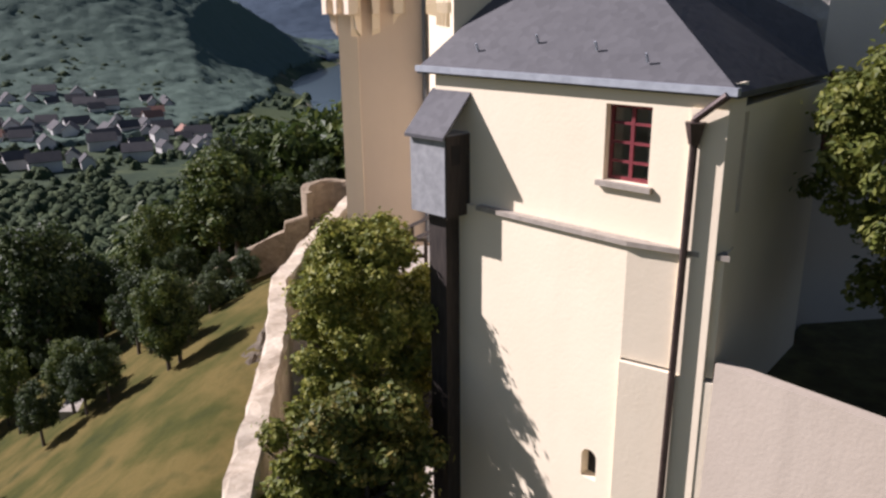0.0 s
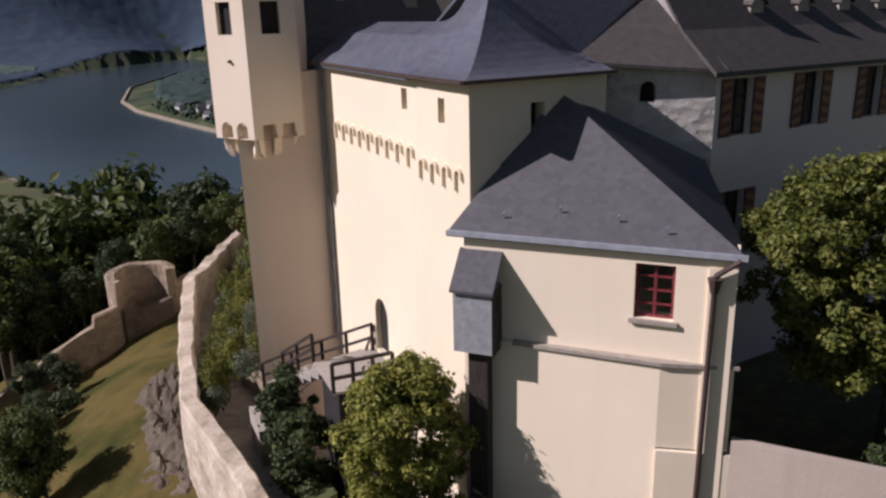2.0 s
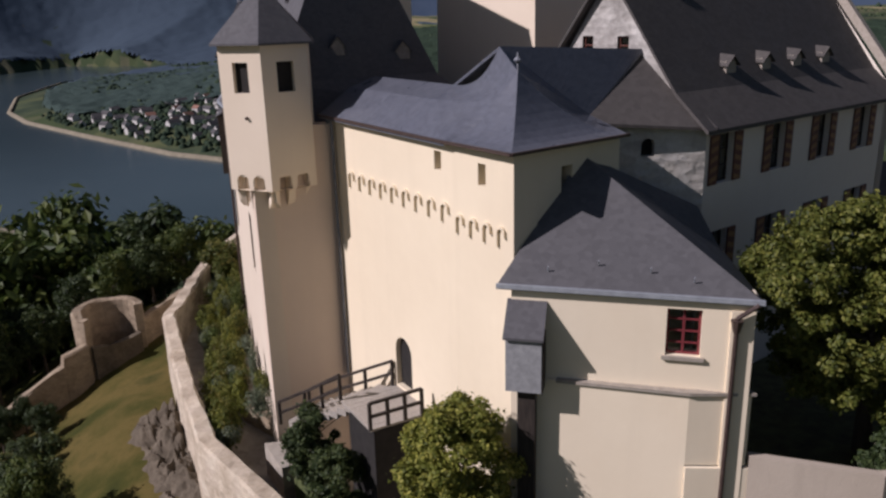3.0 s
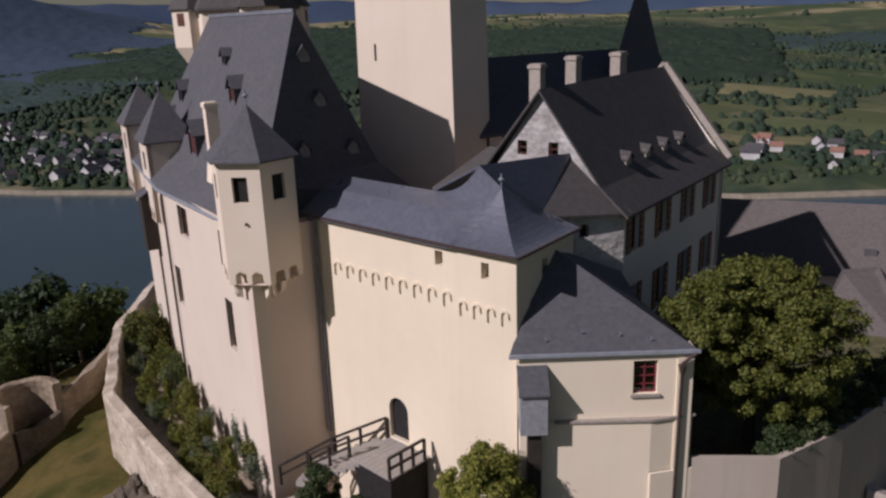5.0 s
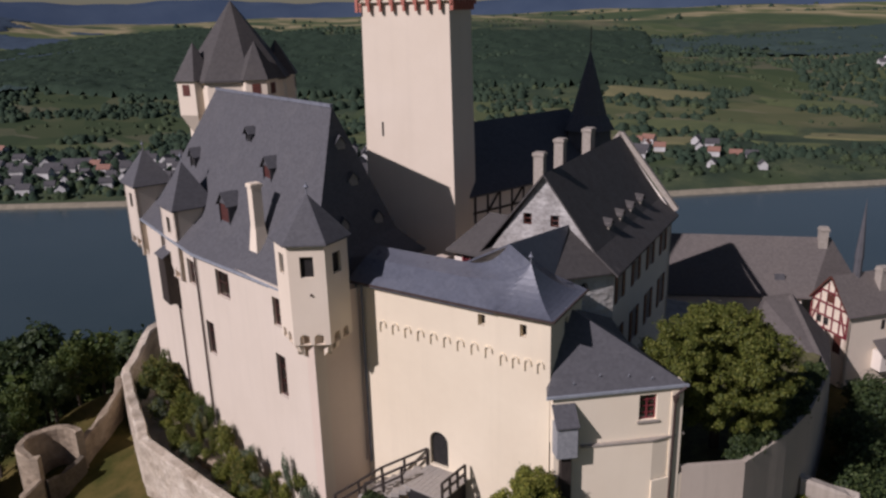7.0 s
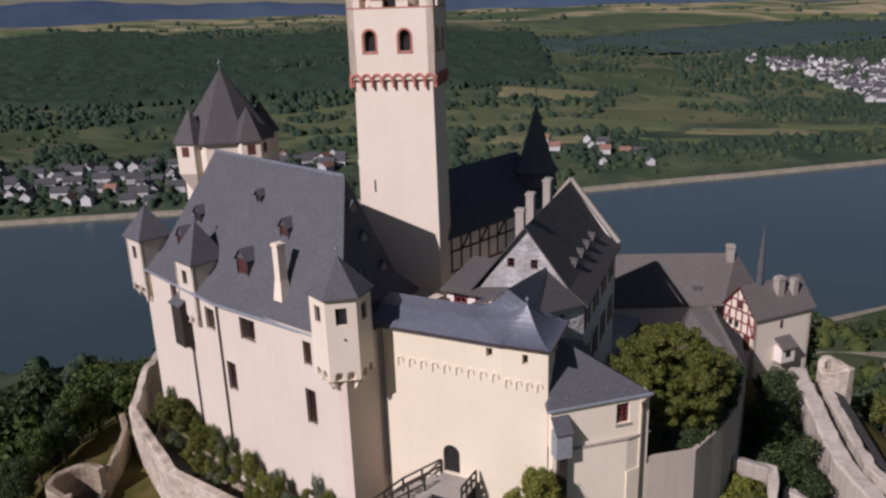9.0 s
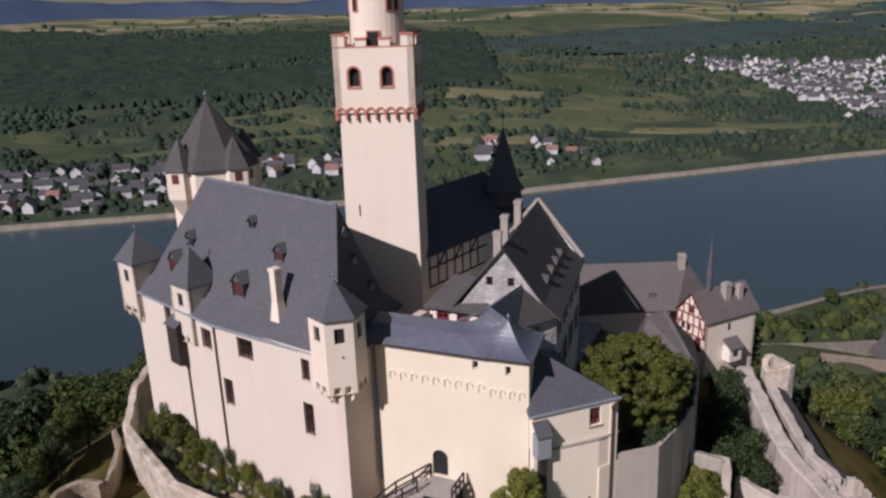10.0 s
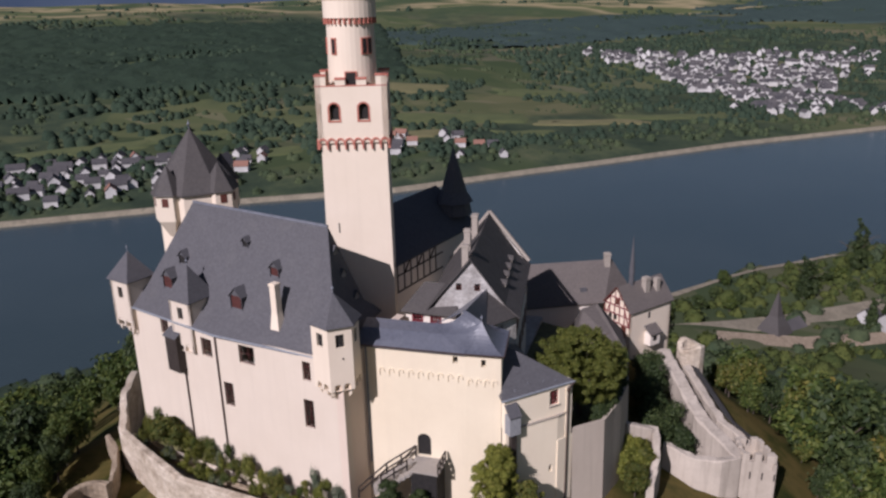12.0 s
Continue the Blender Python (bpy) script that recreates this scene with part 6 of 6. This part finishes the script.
for k in range(46):
    x = rnd.uniform(12, 62)
    y = rnd.uniform(-24, -3) + 0.06 * (x - 12)
    if not (14 < x < 36 and -9 < y < 2):
        wood_tree(x, y, rnd.uniform(0.16, 0.42), rnd.choice((0, 2, 5, 5, 1)))
for x, y, sc in ((-13.5, 41.5, 0.28), (-15.0, 38.0, 0.3), (-17.5, 40.5, 0.4), (-12.2, 45.5, 0.26), (-19.0, 45.5, 0.42), (-16.5, 34.0, 0.28), (-19.5, 33.0, 0.32), (-21.5, 29.0, 0.3), (-26, 47, 0.95), (-30, 42, 0.8), (-25, 52, 0.7), (-33, 36, 0.8), (-17.5, 49.5, 0.35), (-27, 33, 0.45), (-24.5, 27, 0.35), (-14.5, 47.5, 0.3), (-22, 24, 0.3)):
    wood_tree(x, y, sc, 1 + 2 * rnd.randrange(2))
for x, y, sc in ((-9.0, 57.0, 0.5), (-6.2, 58.5, 0.45), (-3.5, 59.0, 0.5), (-11.5, 55.5, 0.45), (-12.5, 60.5, 0.6), (-0.8, 60.5, 0.55), (-14.5, 54.5, 0.5), (2.2, 62.0, 0.55), (-6.0, 62.5, 0.7), (-2.0, 64.0, 0.7)):
    wood_tree(x, y, sc, rnd.choice((0, 1, 3)))
for k in range(26):
    x, y = rnd.uniform(-27, -12.5), rnd.uniform(33, 50)
    if abs(x + 21) > 1.8:
        wood_tree(x, y, rnd.uniform(0.2, 0.42), rnd.choice((0, 1, 3)))
for k in range(46):
    x = rnd.uniform(26, 80)
    wood_tree(x, rnd.uniform(-38, -9) + 0.12 * (x - 26), rnd.uniform(0.45, 1.0), rnd.choice((0, 2, 4, 5, 1)))
for k in range(22):
    wood_tree(rnd.uniform(-60, -26), rnd.uniform(56, 92), rnd.uniform(0.9, 1.35), rnd.randrange(5))

# open fields between the woods of the far slope
FIELDS = [(484, 497, 55, 20, 2.3, 0), (548, 440, 42, 20, 2.2, 0), (501, 345, 45, 17, 2.2, 0), (697, 220, 70, 30, 1.9, 0), (717, 93, 62, 16, 1.9, 1), (770, 20, 60, 18, 1.8, 0), (602, 257, 42, 18, 2.0, 1), (640, 330, 50, 22, 2.1, 0), (820, 330, 60, 26, 2.0, 1), (880, 180, 55, 24, 1.9, 0), (640, 150, 30, 14, 1.9, 0)]


def open_field(x, y):
    out = np.zeros(np.shape(x), bool)
    for cx, cy, rx, ry, turn, _ in FIELDS:
        u = (x - cx) * math.cos(turn) + (y - cy) * math.sin(turn)
        v = -(x - cx) * math.sin(turn) + (y - cy) * math.cos(turn)
        out |= (np.abs(u) < rx) & (np.abs(v) < ry)
    return out


for i, (cx, cy, rx, ry, turn, dry) in enumerate(FIELDS):
    g = Geo()
    rows = []
    for k in range(9):
        row = []
        for j in range(17):
            u, v = rx * (j / 8 - 1), ry * (k / 4 - 1)
            u += 14 * noise.noise(Vector((u * 0.05, v * 0.05, i)))
            v += 9 * noise.noise(Vector((u * 0.04, v * 0.05, i + 20)))
            x, y = cx + u * math.cos(turn) - v * math.sin(turn), cy + u * math.sin(turn) + v * math.cos(turn)
            edge = k in (0, 8) or j in (0, 16)
            row.append((x, y, float(land(x, y)) + (-1.0 if edge else 0.9)))
        rows.append(row)
    sheet(g, rows)
    tagged(part("field_%d" % (i + 1), g, M_STRAW if dry else M_MEADOW, smooth=True), "dry straw-coloured field on the far slope" if dry else "bright green meadow on the far slope", "field", kind="structure")

# distant woods, hedges and orchards: low leafy clumps
def woods(name, n, box, keep_if, seed, smin, smax, mat, label, leaves=0, high=1.15):
    r = np.random.RandomState(seed)
    x, y = r.uniform(box[0], box[1], n), r.uniform(box[2], box[3], n)
    ok = keep_if(x, y) & ~in_river(x, y) & ~open_field(x, y)
    x, y = x[ok], y[ok]
    z = land(x, y)
    m = len(x)
    s = smin + (smax - smin) * r.rand(m) ** 1.7 * 1.15
    k = 7
    ang = np.arange(k) * 2 * np.pi / k
    base = np.stack([np.cos(ang), np.sin(ang), np.full(k, -0.25)], -1)
    shape = np.concatenate([base, base * [0.86, 0.86, 0] + [0, 0, 0.5], base * [0.45, 0.45, 0] + [0, 0, 0.9], [[0, 0, 1.02]]])
    wob = r.uniform(0.72, 1.2, (m, len(shape), 1))
    v = (np.stack([x, y, z], -1)[:, None, :] + shape[None] * wob * s[:, None, None] * np.array([1, 1, high])).reshape(-1, 3)
    tpl = [(a, (a + 1) % k, k + (a + 1) % k, k + a) for a in range(k)] + [(k + a, k + (a + 1) % k, 2 * k + (a + 1) % k, 2 * k + a) for a in range(k)]
    cap = [(2 * k + a, 2 * k + (a + 1) % k, 3 * k) for a in range(k)]
    off = np.arange(m)[:, None, None] * len(shape)
    faces = (np.array(tpl)[None] + off).reshape(-1, 4).tolist() + (np.array(cap)[None] + off).reshape(-1, 3).tolist()
    if leaves:
        q = m * leaves
        d = r.normal(size=(q, 3))
        d[:, 2] = np.abs(d[:, 2])
        d /= np.linalg.norm(d, axis=1)[:, None]
        sz = np.repeat(s, leaves)[:, None]
        c = np.repeat(np.stack([x, y, z], -1), leaves, 0) + d * sz * r.uniform(0.75, 1.2, (q, 1)) * np.array([1, 1, 1.15])
        nn = d + r.normal(size=(q, 3)) * 0.5
        a = np.cross(nn, r.normal(size=(q, 3)))
        a /= np.linalg.norm(a, axis=1)[:, None]
        b = np.cross(nn, a)
        b /= np.linalg.norm(b, axis=1)[:, None]
        w = sz * r.uniform(0.14, 0.3, (q, 1))
        lv = np.stack([c - a * w, c + b * w * 0.7, c + a * w, c - b * w * 0.7], 1).reshape(-1, 3)
        faces += (np.arange(q * 4).reshape(-1, 4) + len(v)).tolist()
        v = np.concatenate([v, lv])
    me = bpy.data.meshes.new(name)
    me.from_pydata(v.tolist(), [], faces)
    me.materials.append(mat)
    me.polygons.foreach_set("use_smooth", [True] * len(me.polygons))
    return tagged(new(name, me), label, "woods", kind="stuff")


def patch(x, y, s, k):
    return wave(x, y, s, k) + 0.7 * wave(x, y, s * 0.37, k * 2.3)


def far_side(x, y):
    return dist_line(x, y, FAR_BANK) < dist_line(x, y, NEAR_BANK)


def fdist(x, y):
    return dist_line(x, y, FAR_BANK)


woods("far_woods", 26000, (100, 2300, -700, 1900), lambda x, y: far_side(x, y) & (patch(x, y, 130, 0.7) > np.where(y > 0.45 * x - 60, 0.2, 0.75)) & (fdist(x, y) > 90) & (fdist(x, y) < 1250), 1, 3.5, 7, M_WOOD_FAR, "dark woods on the far slopes")
woods("far_hedges", 17000, (100, 1600, -600, 1300), lambda x, y: far_side(x, y) & (fdist(x, y) > 22) & (patch(x, y, 45, 2.2) > 0.4), 2, 1.2, 4.2, M_HEDGE_FAR, "scattered hedges and orchard trees")
woods("plateau_hedges", 1500, (300, 3200, -900, 2400), lambda x, y: far_side(x, y) & (fdist(x, y) > 1200) & (patch(x, y, 150, 0.3) > 0.5), 7, 5, 11, M_WOOD_FAR, "hedges and copses on the plateau")
woods("valley_trees", 6500, (-500, 420, -300, 900), lambda x, y: ~far_side(x, y) & (np.hypot(x - 14, y - 30) > 110) & (patch(x, y, 60, 1.4) > -0.55) & ((x < 190) | (patch(x, y, 25, 0.4) > -0.1)), 4, 2.2, 5, M_HEDGE_FAR, "trees on the lower castle slope and valley floor", 26)
RIVERSIDE = [(225, 20), (244, -19), (265, -46), (290, -81), (315, -120), (340, -170)]
woods("garden_trees", 3200, (170, 420, -260, 140), lambda x, y: ~far_side(x, y) & (dist_line(x, y, NEAR_BANK) > 14) & (dist_line(x, y, RIVERSIDE) > 9) & (dist_line(x, y, [(228, -12), (240, -44), (255, -75), (270, -112), (280, -150)]) > 8) & (patch(x, y, 30, 0.9) > -0.45), 8, 1.2, 4.2, M_HEDGE_NEAR, "garden trees and hedges on the riverside flat", 40)
woods("village_trees", 5600, (40, 480, 380, 1080), lambda x, y: far_side(x, y) & (fdist(x, y) > 18) & (fdist(x, y) < 190), 9, 1.6, 4.2, M_WOOD_FAR, "trees between the village houses")
woods("slope_woods", 18000, (420, 1700, -420, 520), lambda x, y: far_side(x, y) & (fdist(x, y) > 60) & (patch(x, y, 95, 1.9) > 0.7), 12, 2.2, 5.5, M_WOOD_FAR, "woods between the fields on the far slope")
woods("bank_trees", 15000, (150, 1300, -500, 900), lambda x, y: far_side(x, y) & (fdist(x, y) > 17) & (fdist(x, y) < 60) & (patch(x, y, 38, 0.6) > -0.6), 13, 1.6, 4.5, M_HEDGE_FAR, "trees along the far river bank", 16)
woods("hill_forest", 5500, (-300, 70, 90, 430), lambda x, y: ~far_side(x, y) & (np.hypot(x - 14, y - 30) > 92) & (dist_line(x, y, NEAR_BANK) > 15), 10, 2.6, 5.5, M_HEDGE_FAR, "forest below the castle hill", 16)
def canopy(name, box, nx, ny, keep_if, seed, rise, mat, label):
    """A closed forest canopy over a stretch of hill: crowns as an uneven sheet above the ground."""
    r = np.random.RandomState(seed)
    x, y = np.meshgrid(np.linspace(box[0], box[1], nx), np.linspace(box[2], box[3], ny))
    dx, dy = (box[1] - box[0]) / nx, (box[3] - box[2]) / ny
    x, y = x + r.uniform(-0.35, 0.35, x.shape) * dx, y + r.uniform(-0.35, 0.35, y.shape) * dy
    crowns = r.rand(ny, nx)
    stands = r.rand(ny, nx)
    for _ in range(3):
        stands = (stands + np.roll(stands, 1, 0) + np.roll(stands, -1, 0) + np.roll(stands, 1, 1) + np.roll(stands, -1, 1)) / 5
    z = land(x, y) + rise * (0.5 + 0.55 * crowns + 2.2 * (stands - 0.5))
    ok = keep_if(x, y) & ~in_river(x, y)
    inner = ok.copy()
    inner[1:] &= ok[:-1]
    inner[:-1] &= ok[1:]
    inner[:, 1:] &= ok[:, :-1]
    inner[:, :-1] &= ok[:, 1:]
    z = np.where(inner, z, land(x, y) - 3.0)
    quad = ok[:-1, :-1] & ok[1:, :-1] & ok[:-1, 1:] & ok[1:, 1:]
    i, k = np.nonzero(quad)
    c = i * nx + k
    me = bpy.data.meshes.new(name)
    me.from_pydata(np.stack([x, y, z], -1).reshape(-1, 3).tolist(), [], np.stack([c, c + 1, c + nx + 1, c + nx], -1).tolist())
    me.materials.append(mat)
    me.polygons.foreach_set("use_smooth", [True] * len(me.polygons))
    return tagged(new(name, me), label, "woods", kind="stuff")


canopy("hazed_mountain_woods", (-1300, -150, 540, 2000), 230, 260, lambda x, y: ~far_side(x, y) & (land(x, y) > -86), 5, 5.0, M_WOOD_MTN_HAZE, "forest on the near mountain, pale haze in its colour")
# Haze over these hills comes only from the blue canopy colour.
canopy("upstream_woods", (-900, 1500, 1480, 3200), 240, 190, lambda x, y: (land(x, y) > -92) & (x < 0.5 * y + 150 * patch(x, y, 190, 0.5)), 6, 4.0, M_WOOD_BLUE_HAZE, "forest on the distant hills upstream, blue haze in its colour")
canopy("valley_flank_woods", (300, 2300, -100, 2200), 300, 340, lambda x, y: far_side(x, y) & ~open_field(x, y) & (fdist(x, y) > 400) & (fdist(x, y) < 1180) & (patch(x, y, 260, 2.1) > -0.9) & (y > 0.45 * x - 60), 3, 8.0, M_WOOD_FAR, "dense forest on the valley flank")
canopy("peninsula_woods", (10, 460, 1000, 1720), 90, 130, lambda x, y: far_side(x, y) & (fdist(x, y) > 40), 16, 6.0, M_WOOD_HAZE, "woods behind the village upstream, haze in their colour")
woods("foot_woods", 14000, (230, 1000, 250, 1050), lambda x, y: far_side(x, y) & (fdist(x, y) > 190) & (fdist(x, y) < 520) & (patch(x, y, 70, 0.2) > 0.3), 17, 2.2, 5.5, M_WOOD_FAR, "woods and hedges above the village")
canopy("horizon_woods", (1250, 3300, -1500, 700), 190, 200, lambda x, y: far_side(x, y) & (fdist(x, y) > 640) & (patch(x, y, 210, 1.1) > -0.3) & (x + 1.5 * y < 2300), 15, 5.0, M_WOOD_HAZE, "woods on the hills behind the town, haze in their colour")


# ---- villages ----
def house_meshes(w, l, h, r):
    g = Geo().prism([(-w, -l), (w, -l), (w, l), (-w, l)], -3, h)
    g.face((-w, -l, h), (w, -l, h), (0, -l, h + r)).face((-w, l, h), (w, l, h), (0, l, h + r))
    e = 0.4
    k = r / w
    t = Geo().slab([(-w - e, -l - e, h - e * k + 0.15), (0, -l - e, h + r + 0.15), (0, l + e, h + r + 0.15), (-w - e, l + e, h - e * k + 0.15)], 0.25).slab([(w + e, -l - e, h - e * k + 0.15), (0, -l - e, h + r + 0.15), (0, l + e, h + r + 0.15), (w + e, l + e, h - e * k + 0.15)], 0.25)
    return g.mesh("house_wall"), t.mesh("house_roof")


kinds = [house_meshes(3.2, 4.4, 4.2, 3.0), house_meshes(3.6, 5.2, 4.6, 3.2), house_meshes(2.9, 3.6, 3.4, 2.8), house_meshes(4, 6.6, 5.0, 3.4)]
for a, b in kinds:
    a.materials.append(M_HOUSE)
    b.materials.append(M_ROOF_F)
red_kinds = []
for a, b in kinds[:2]:
    b2 = b.copy()
    b2.materials.clear()
    b2.materials.append(M_ROOF_R)
    red_kinds.append((a, b2))


def village(cx, cy, rx, ry, turn, n, seed, group, red=0.06, size=1.0, label="white village house with dark slate roof"):
    r = random.Random(seed)
    done, tr = [], 0
    while len(done) < n and tr < n * 30:
        tr += 1
        u, v = r.uniform(-1, 1), r.uniform(-1, 1)
        x = cx + u * rx * math.cos(turn) - v * ry * math.sin(turn)
        y = cy + u * rx * math.sin(turn) + v * ry * math.cos(turn)
        if bool(in_river(np.float64(x), np.float64(y))) or min(float(dist_line(x, y, FAR_BANK)), float(dist_line(x, y, NEAR_BANK))) < 22:
            continue
        if any((x - a) ** 2 + (y - b) ** 2 < 105 for a, b in done):
            continue
        done.append((x, y))
        is_red = r.random() < red
        k = (red_kinds if is_red else kinds)[r.randrange(2 if is_red else 4)]
        t = thing("house", (x, y, float(land(x, y))), "white village house with red tile roof" if is_red else label, "house", group)
        t.scale = (size, size, size)
        t.rotation_euler = (0, 0, turn + r.choice((0, math.pi / 2)) + r.uniform(-0.25, 0.25))
        for nm, me in zip(("wall", "roof"), k):
            o = new(nm, me)
            o.parent = t


village(330, 520, 175, 62, -0.95, 125, 1, "houses across the river")
village(170, 840, 100, 180, 0.2, 85, 2, "houses across the river")
village(-290, 600, 100, 130, 0.5, 80, 4, "houses in the near valley", 0.15, 1.45)
village(262, -95, 25, 22, -0.9, 5, 5, "houses of the riverside town", 0.05)
village(470, 372, 40, 55, 0.2, 16, 7, "houses across the river", 0.1)
village(575, 205, 45, 60, 0.2, 14, 6, "houses at the foot of the fields", 0.6)


# the distant town, too far to pick its houses apart
r = random.Random(77)
walls, roofs = Geo(), Geo()
count = 0
quarter = (((800, -60), (1000, -40), (860, -210)), ((1169, 157), (1071, 59), (1198, -15)), ((1071, 59), (885, -70), (1198, -15)), ((885, -120), (1320, -270), (1198, -15)))
while count < 440:
    ta, tb, tc = quarter[r.choices((0, 1, 2, 3), (1, 1, 2, 3))[0]]
    u, v = sorted((r.random(), r.random()))
    x, y = (ta[i] * u + tb[i] * (v - u) + tc[i] * (1 - v) + r.gauss(0, 12) for i in (0, 1))
    z, a = float(land(x, y)), r.uniform(0, 3.1)
    w, l, h, p = r.uniform(2.8, 4.4), r.uniform(3.5, 6.5), r.uniform(3, 6), r.uniform(2.5, 4)
    c_, s_ = math.cos(a), math.sin(a)

    def q(i, j):
        return (x + i * c_ - j * s_, y + i * s_ + j * c_)

    walls.prism([q(-w, -l), q(w, -l), q(w, l), q(-w, l)], z - 3, z + h)
    walls.face((*q(-w, -l), z + h), (*q(w, -l), z + h), (*q(0, -l), z + h + p)).face((*q(-w, l), z + h), (*q(w, l), z + h), (*q(0, l), z + h + p))
    for sg in (-1, 1):
        roofs.face((*q(sg * (w + 0.4), -l - 0.4), z + h - 0.1), (*q(0, -l - 0.4), z + h + p + 0.2), (*q(0, l + 0.4), z + h + p + 0.2), (*q(sg * (w + 0.4), l + 0.4), z + h - 0.1))
    count += 1
woods("town_trees", 5200, (830, 1300, -430, 200), lambda x, y: far_side(x, y) & (patch(x, y, 22, 1.2) > 0.0), 14, 2.0, 5.0, M_WOOD_FAR, "trees among the houses of the distant town")
town = thing("distant_town", (985, -95, -80), "white houses of a distant town with slate roofs", "town", kind="stuff")
part("walls", walls, M_HOUSE, town)["kind"] = "stuff"
part("roofs", roofs, M_ROOF_F, town)["kind"] = "stuff"


# ---- riverside flat: church, poplars, road ----
church = thing("church", (246, -33.5, -91), "stone parish church with a slender flared slate spire", "church")
cu_ = (0.8, -0.6)


def church_at(i, j, z=None):
    p = (246 + i * cu_[0] - j * cu_[1], -33.5 + i * cu_[1] + j * cu_[0])
    return p if z is None else (*p, z)


def church_square(h):
    return [church_at(i * h, j * h) for i, j in ((-1, -1), (1, -1), (1, 1), (-1, 1))]


part("tower", Geo().prism(church_square(4.6), -96, -89.5), M_BROWNWALL, church)
part("spire", Geo().prism(church_square(4.9), -89.6, -86.0, church_square(3.6)).prism(church_square(3.6), -86.0, -82.5, church_square(1.9)).cone(church_square(1.9), -82.5, church_at(0, 0, -72.2)), M_SLATE_B, church)
part("nave", Geo().prism([church_at(4, -3.6), church_at(17, -3.6), church_at(17, 3.6), church_at(4, 3.6)], -96, -90.5), M_BROWNWALL, church)
part("nave_roof", Geo().slab([church_at(4, -4.1, -90.7), church_at(17.3, -4.1, -90.7), church_at(17.3, 0, -87.2), church_at(4, 0, -87.2)], 0.3).slab([church_at(4, 4.1, -90.7), church_at(17.3, 4.1, -90.7), church_at(17.3, 0, -87.2), church_at(4, 0, -87.2)], 0.3), M_ROOF_F, church)
for x, y, h, w in ((327, -74.7, 28, 1.7), (333, -79, 22, 1.5), (288, -48.5, 20, 2.2), (292, -52, 17, 1.9), (262, -70, 14, 1.3), (271, -78, 15, 1.3)):
    crown = [(0.5 * w * math.sin(k * 2.1), 0.5 * w * math.cos(k * 1.7), 1.5 + (h - 3) * k / 15, w * (1.25 - 0.95 * abs(k / 15 - 0.3))) for k in range(16)]
    tree("poplar", (x, y, float(land(x, y))), h * 0.7, 0.35, crown, 2600, 0.45, int(x), M_LEAF_D, "tall narrow poplar on the riverside")
for k, (x, y, q) in enumerate(((301, -17, 3.6), (282, -12, 2.6), (276, -22, 2.8), (266, -18, 3.2), (262, -6, 3.4), (310, -60, 3.4), (316, -66, 3.8), (300, -70, 3.0), (308, -84, 3.4), (318, -92, 3.4), (262, -30, 3.0), (286, -90, 4.2), (292, -98, 4.4), (300, -108, 4.4))):
    tree("garden_tree", (x, y, float(land(x, y))), q, 0.25, clumps(120 + k, 22, q * 0.8, q * 0.7, q * 1.1, q * 0.25, q * 0.45), 1500, 0.4, 120 + k, M_LEAF_D if k % 3 else M_LEAF_M, "round leafy tree in the riverside gardens")
road = Geo()
line = RIVERSIDE
for (x0, y0), (x1, y1) in zip(line, line[1:]):
    L = math.dist((x0, y0), (x1, y1))
    nx, ny = -(y1 - y0) / L * 6, (x1 - x0) / L * 6
    za, zb = float(land(x0, y0)) + 0.35, float(land(x1, y1)) + 0.35
    road.slab([(x0 + nx, y0 + ny, za), (x1 + nx, y1 + ny, zb), (x1 - nx, y1 - ny, zb), (x0 - nx, y0 - ny, za)], 1.2)
tagged(part("road", road, M_BANK), "pale grey road along the riverside", "road", kind="structure")
rail_bed = Geo()
line = [(228, -12), (240, -44), (255, -75), (270, -112), (280, -150)]
for (x0, y0), (x1, y1) in zip(line, line[1:]):
    za, zb = float(land(x0, y0)) + 0.3, float(land(x1, y1)) + 0.3
    rail_bed.slab([(x0 - 5, y0, za), (x1 - 5, y1, zb), (x1 + 5, y1, zb), (x0 + 5, y0, za)], 1.2)
tagged(part("railway_bed", rail_bed, M_BROWNWALL), "brown gravel railway bed beside the road", "railway", kind="structure")
path = Geo()
line = [(-23.5, 47.0), (-21.5, 43.5), (-20.2, 39.5), (-19.2, 35.5)]
for (x0, y0), (x1, y1) in zip(line, line[1:]):
    za, zb = float(land(x0, y0)) + 0.15, float(land(x1, y1)) + 0.15
    path.slab([(x0 - 0.7, y0, za), (x1 - 0.7, y1, zb), (x1 + 0.7, y1, zb), (x0 + 0.7, y0, za)], 0.6)
tagged(part("footpath", path, M_PAVE), "grey paved footpath on the meadow slope", "path", kind="structure")
hedge = leaf_mesh("hedge", [(-18.6 + 6.5 * k / 15, 43.6 - 0.9 * k / 15 + 0.4 * math.sin(k), float(land(-18.6 + 6.5 * k / 15, 43.4)) + 0.5, 0.75) for k in range(16)], 7000, 0.12, 66, M_LEAF_D)
tagged(new("hedge", hedge), "dark hedge along the meadow's edge", "hedge")
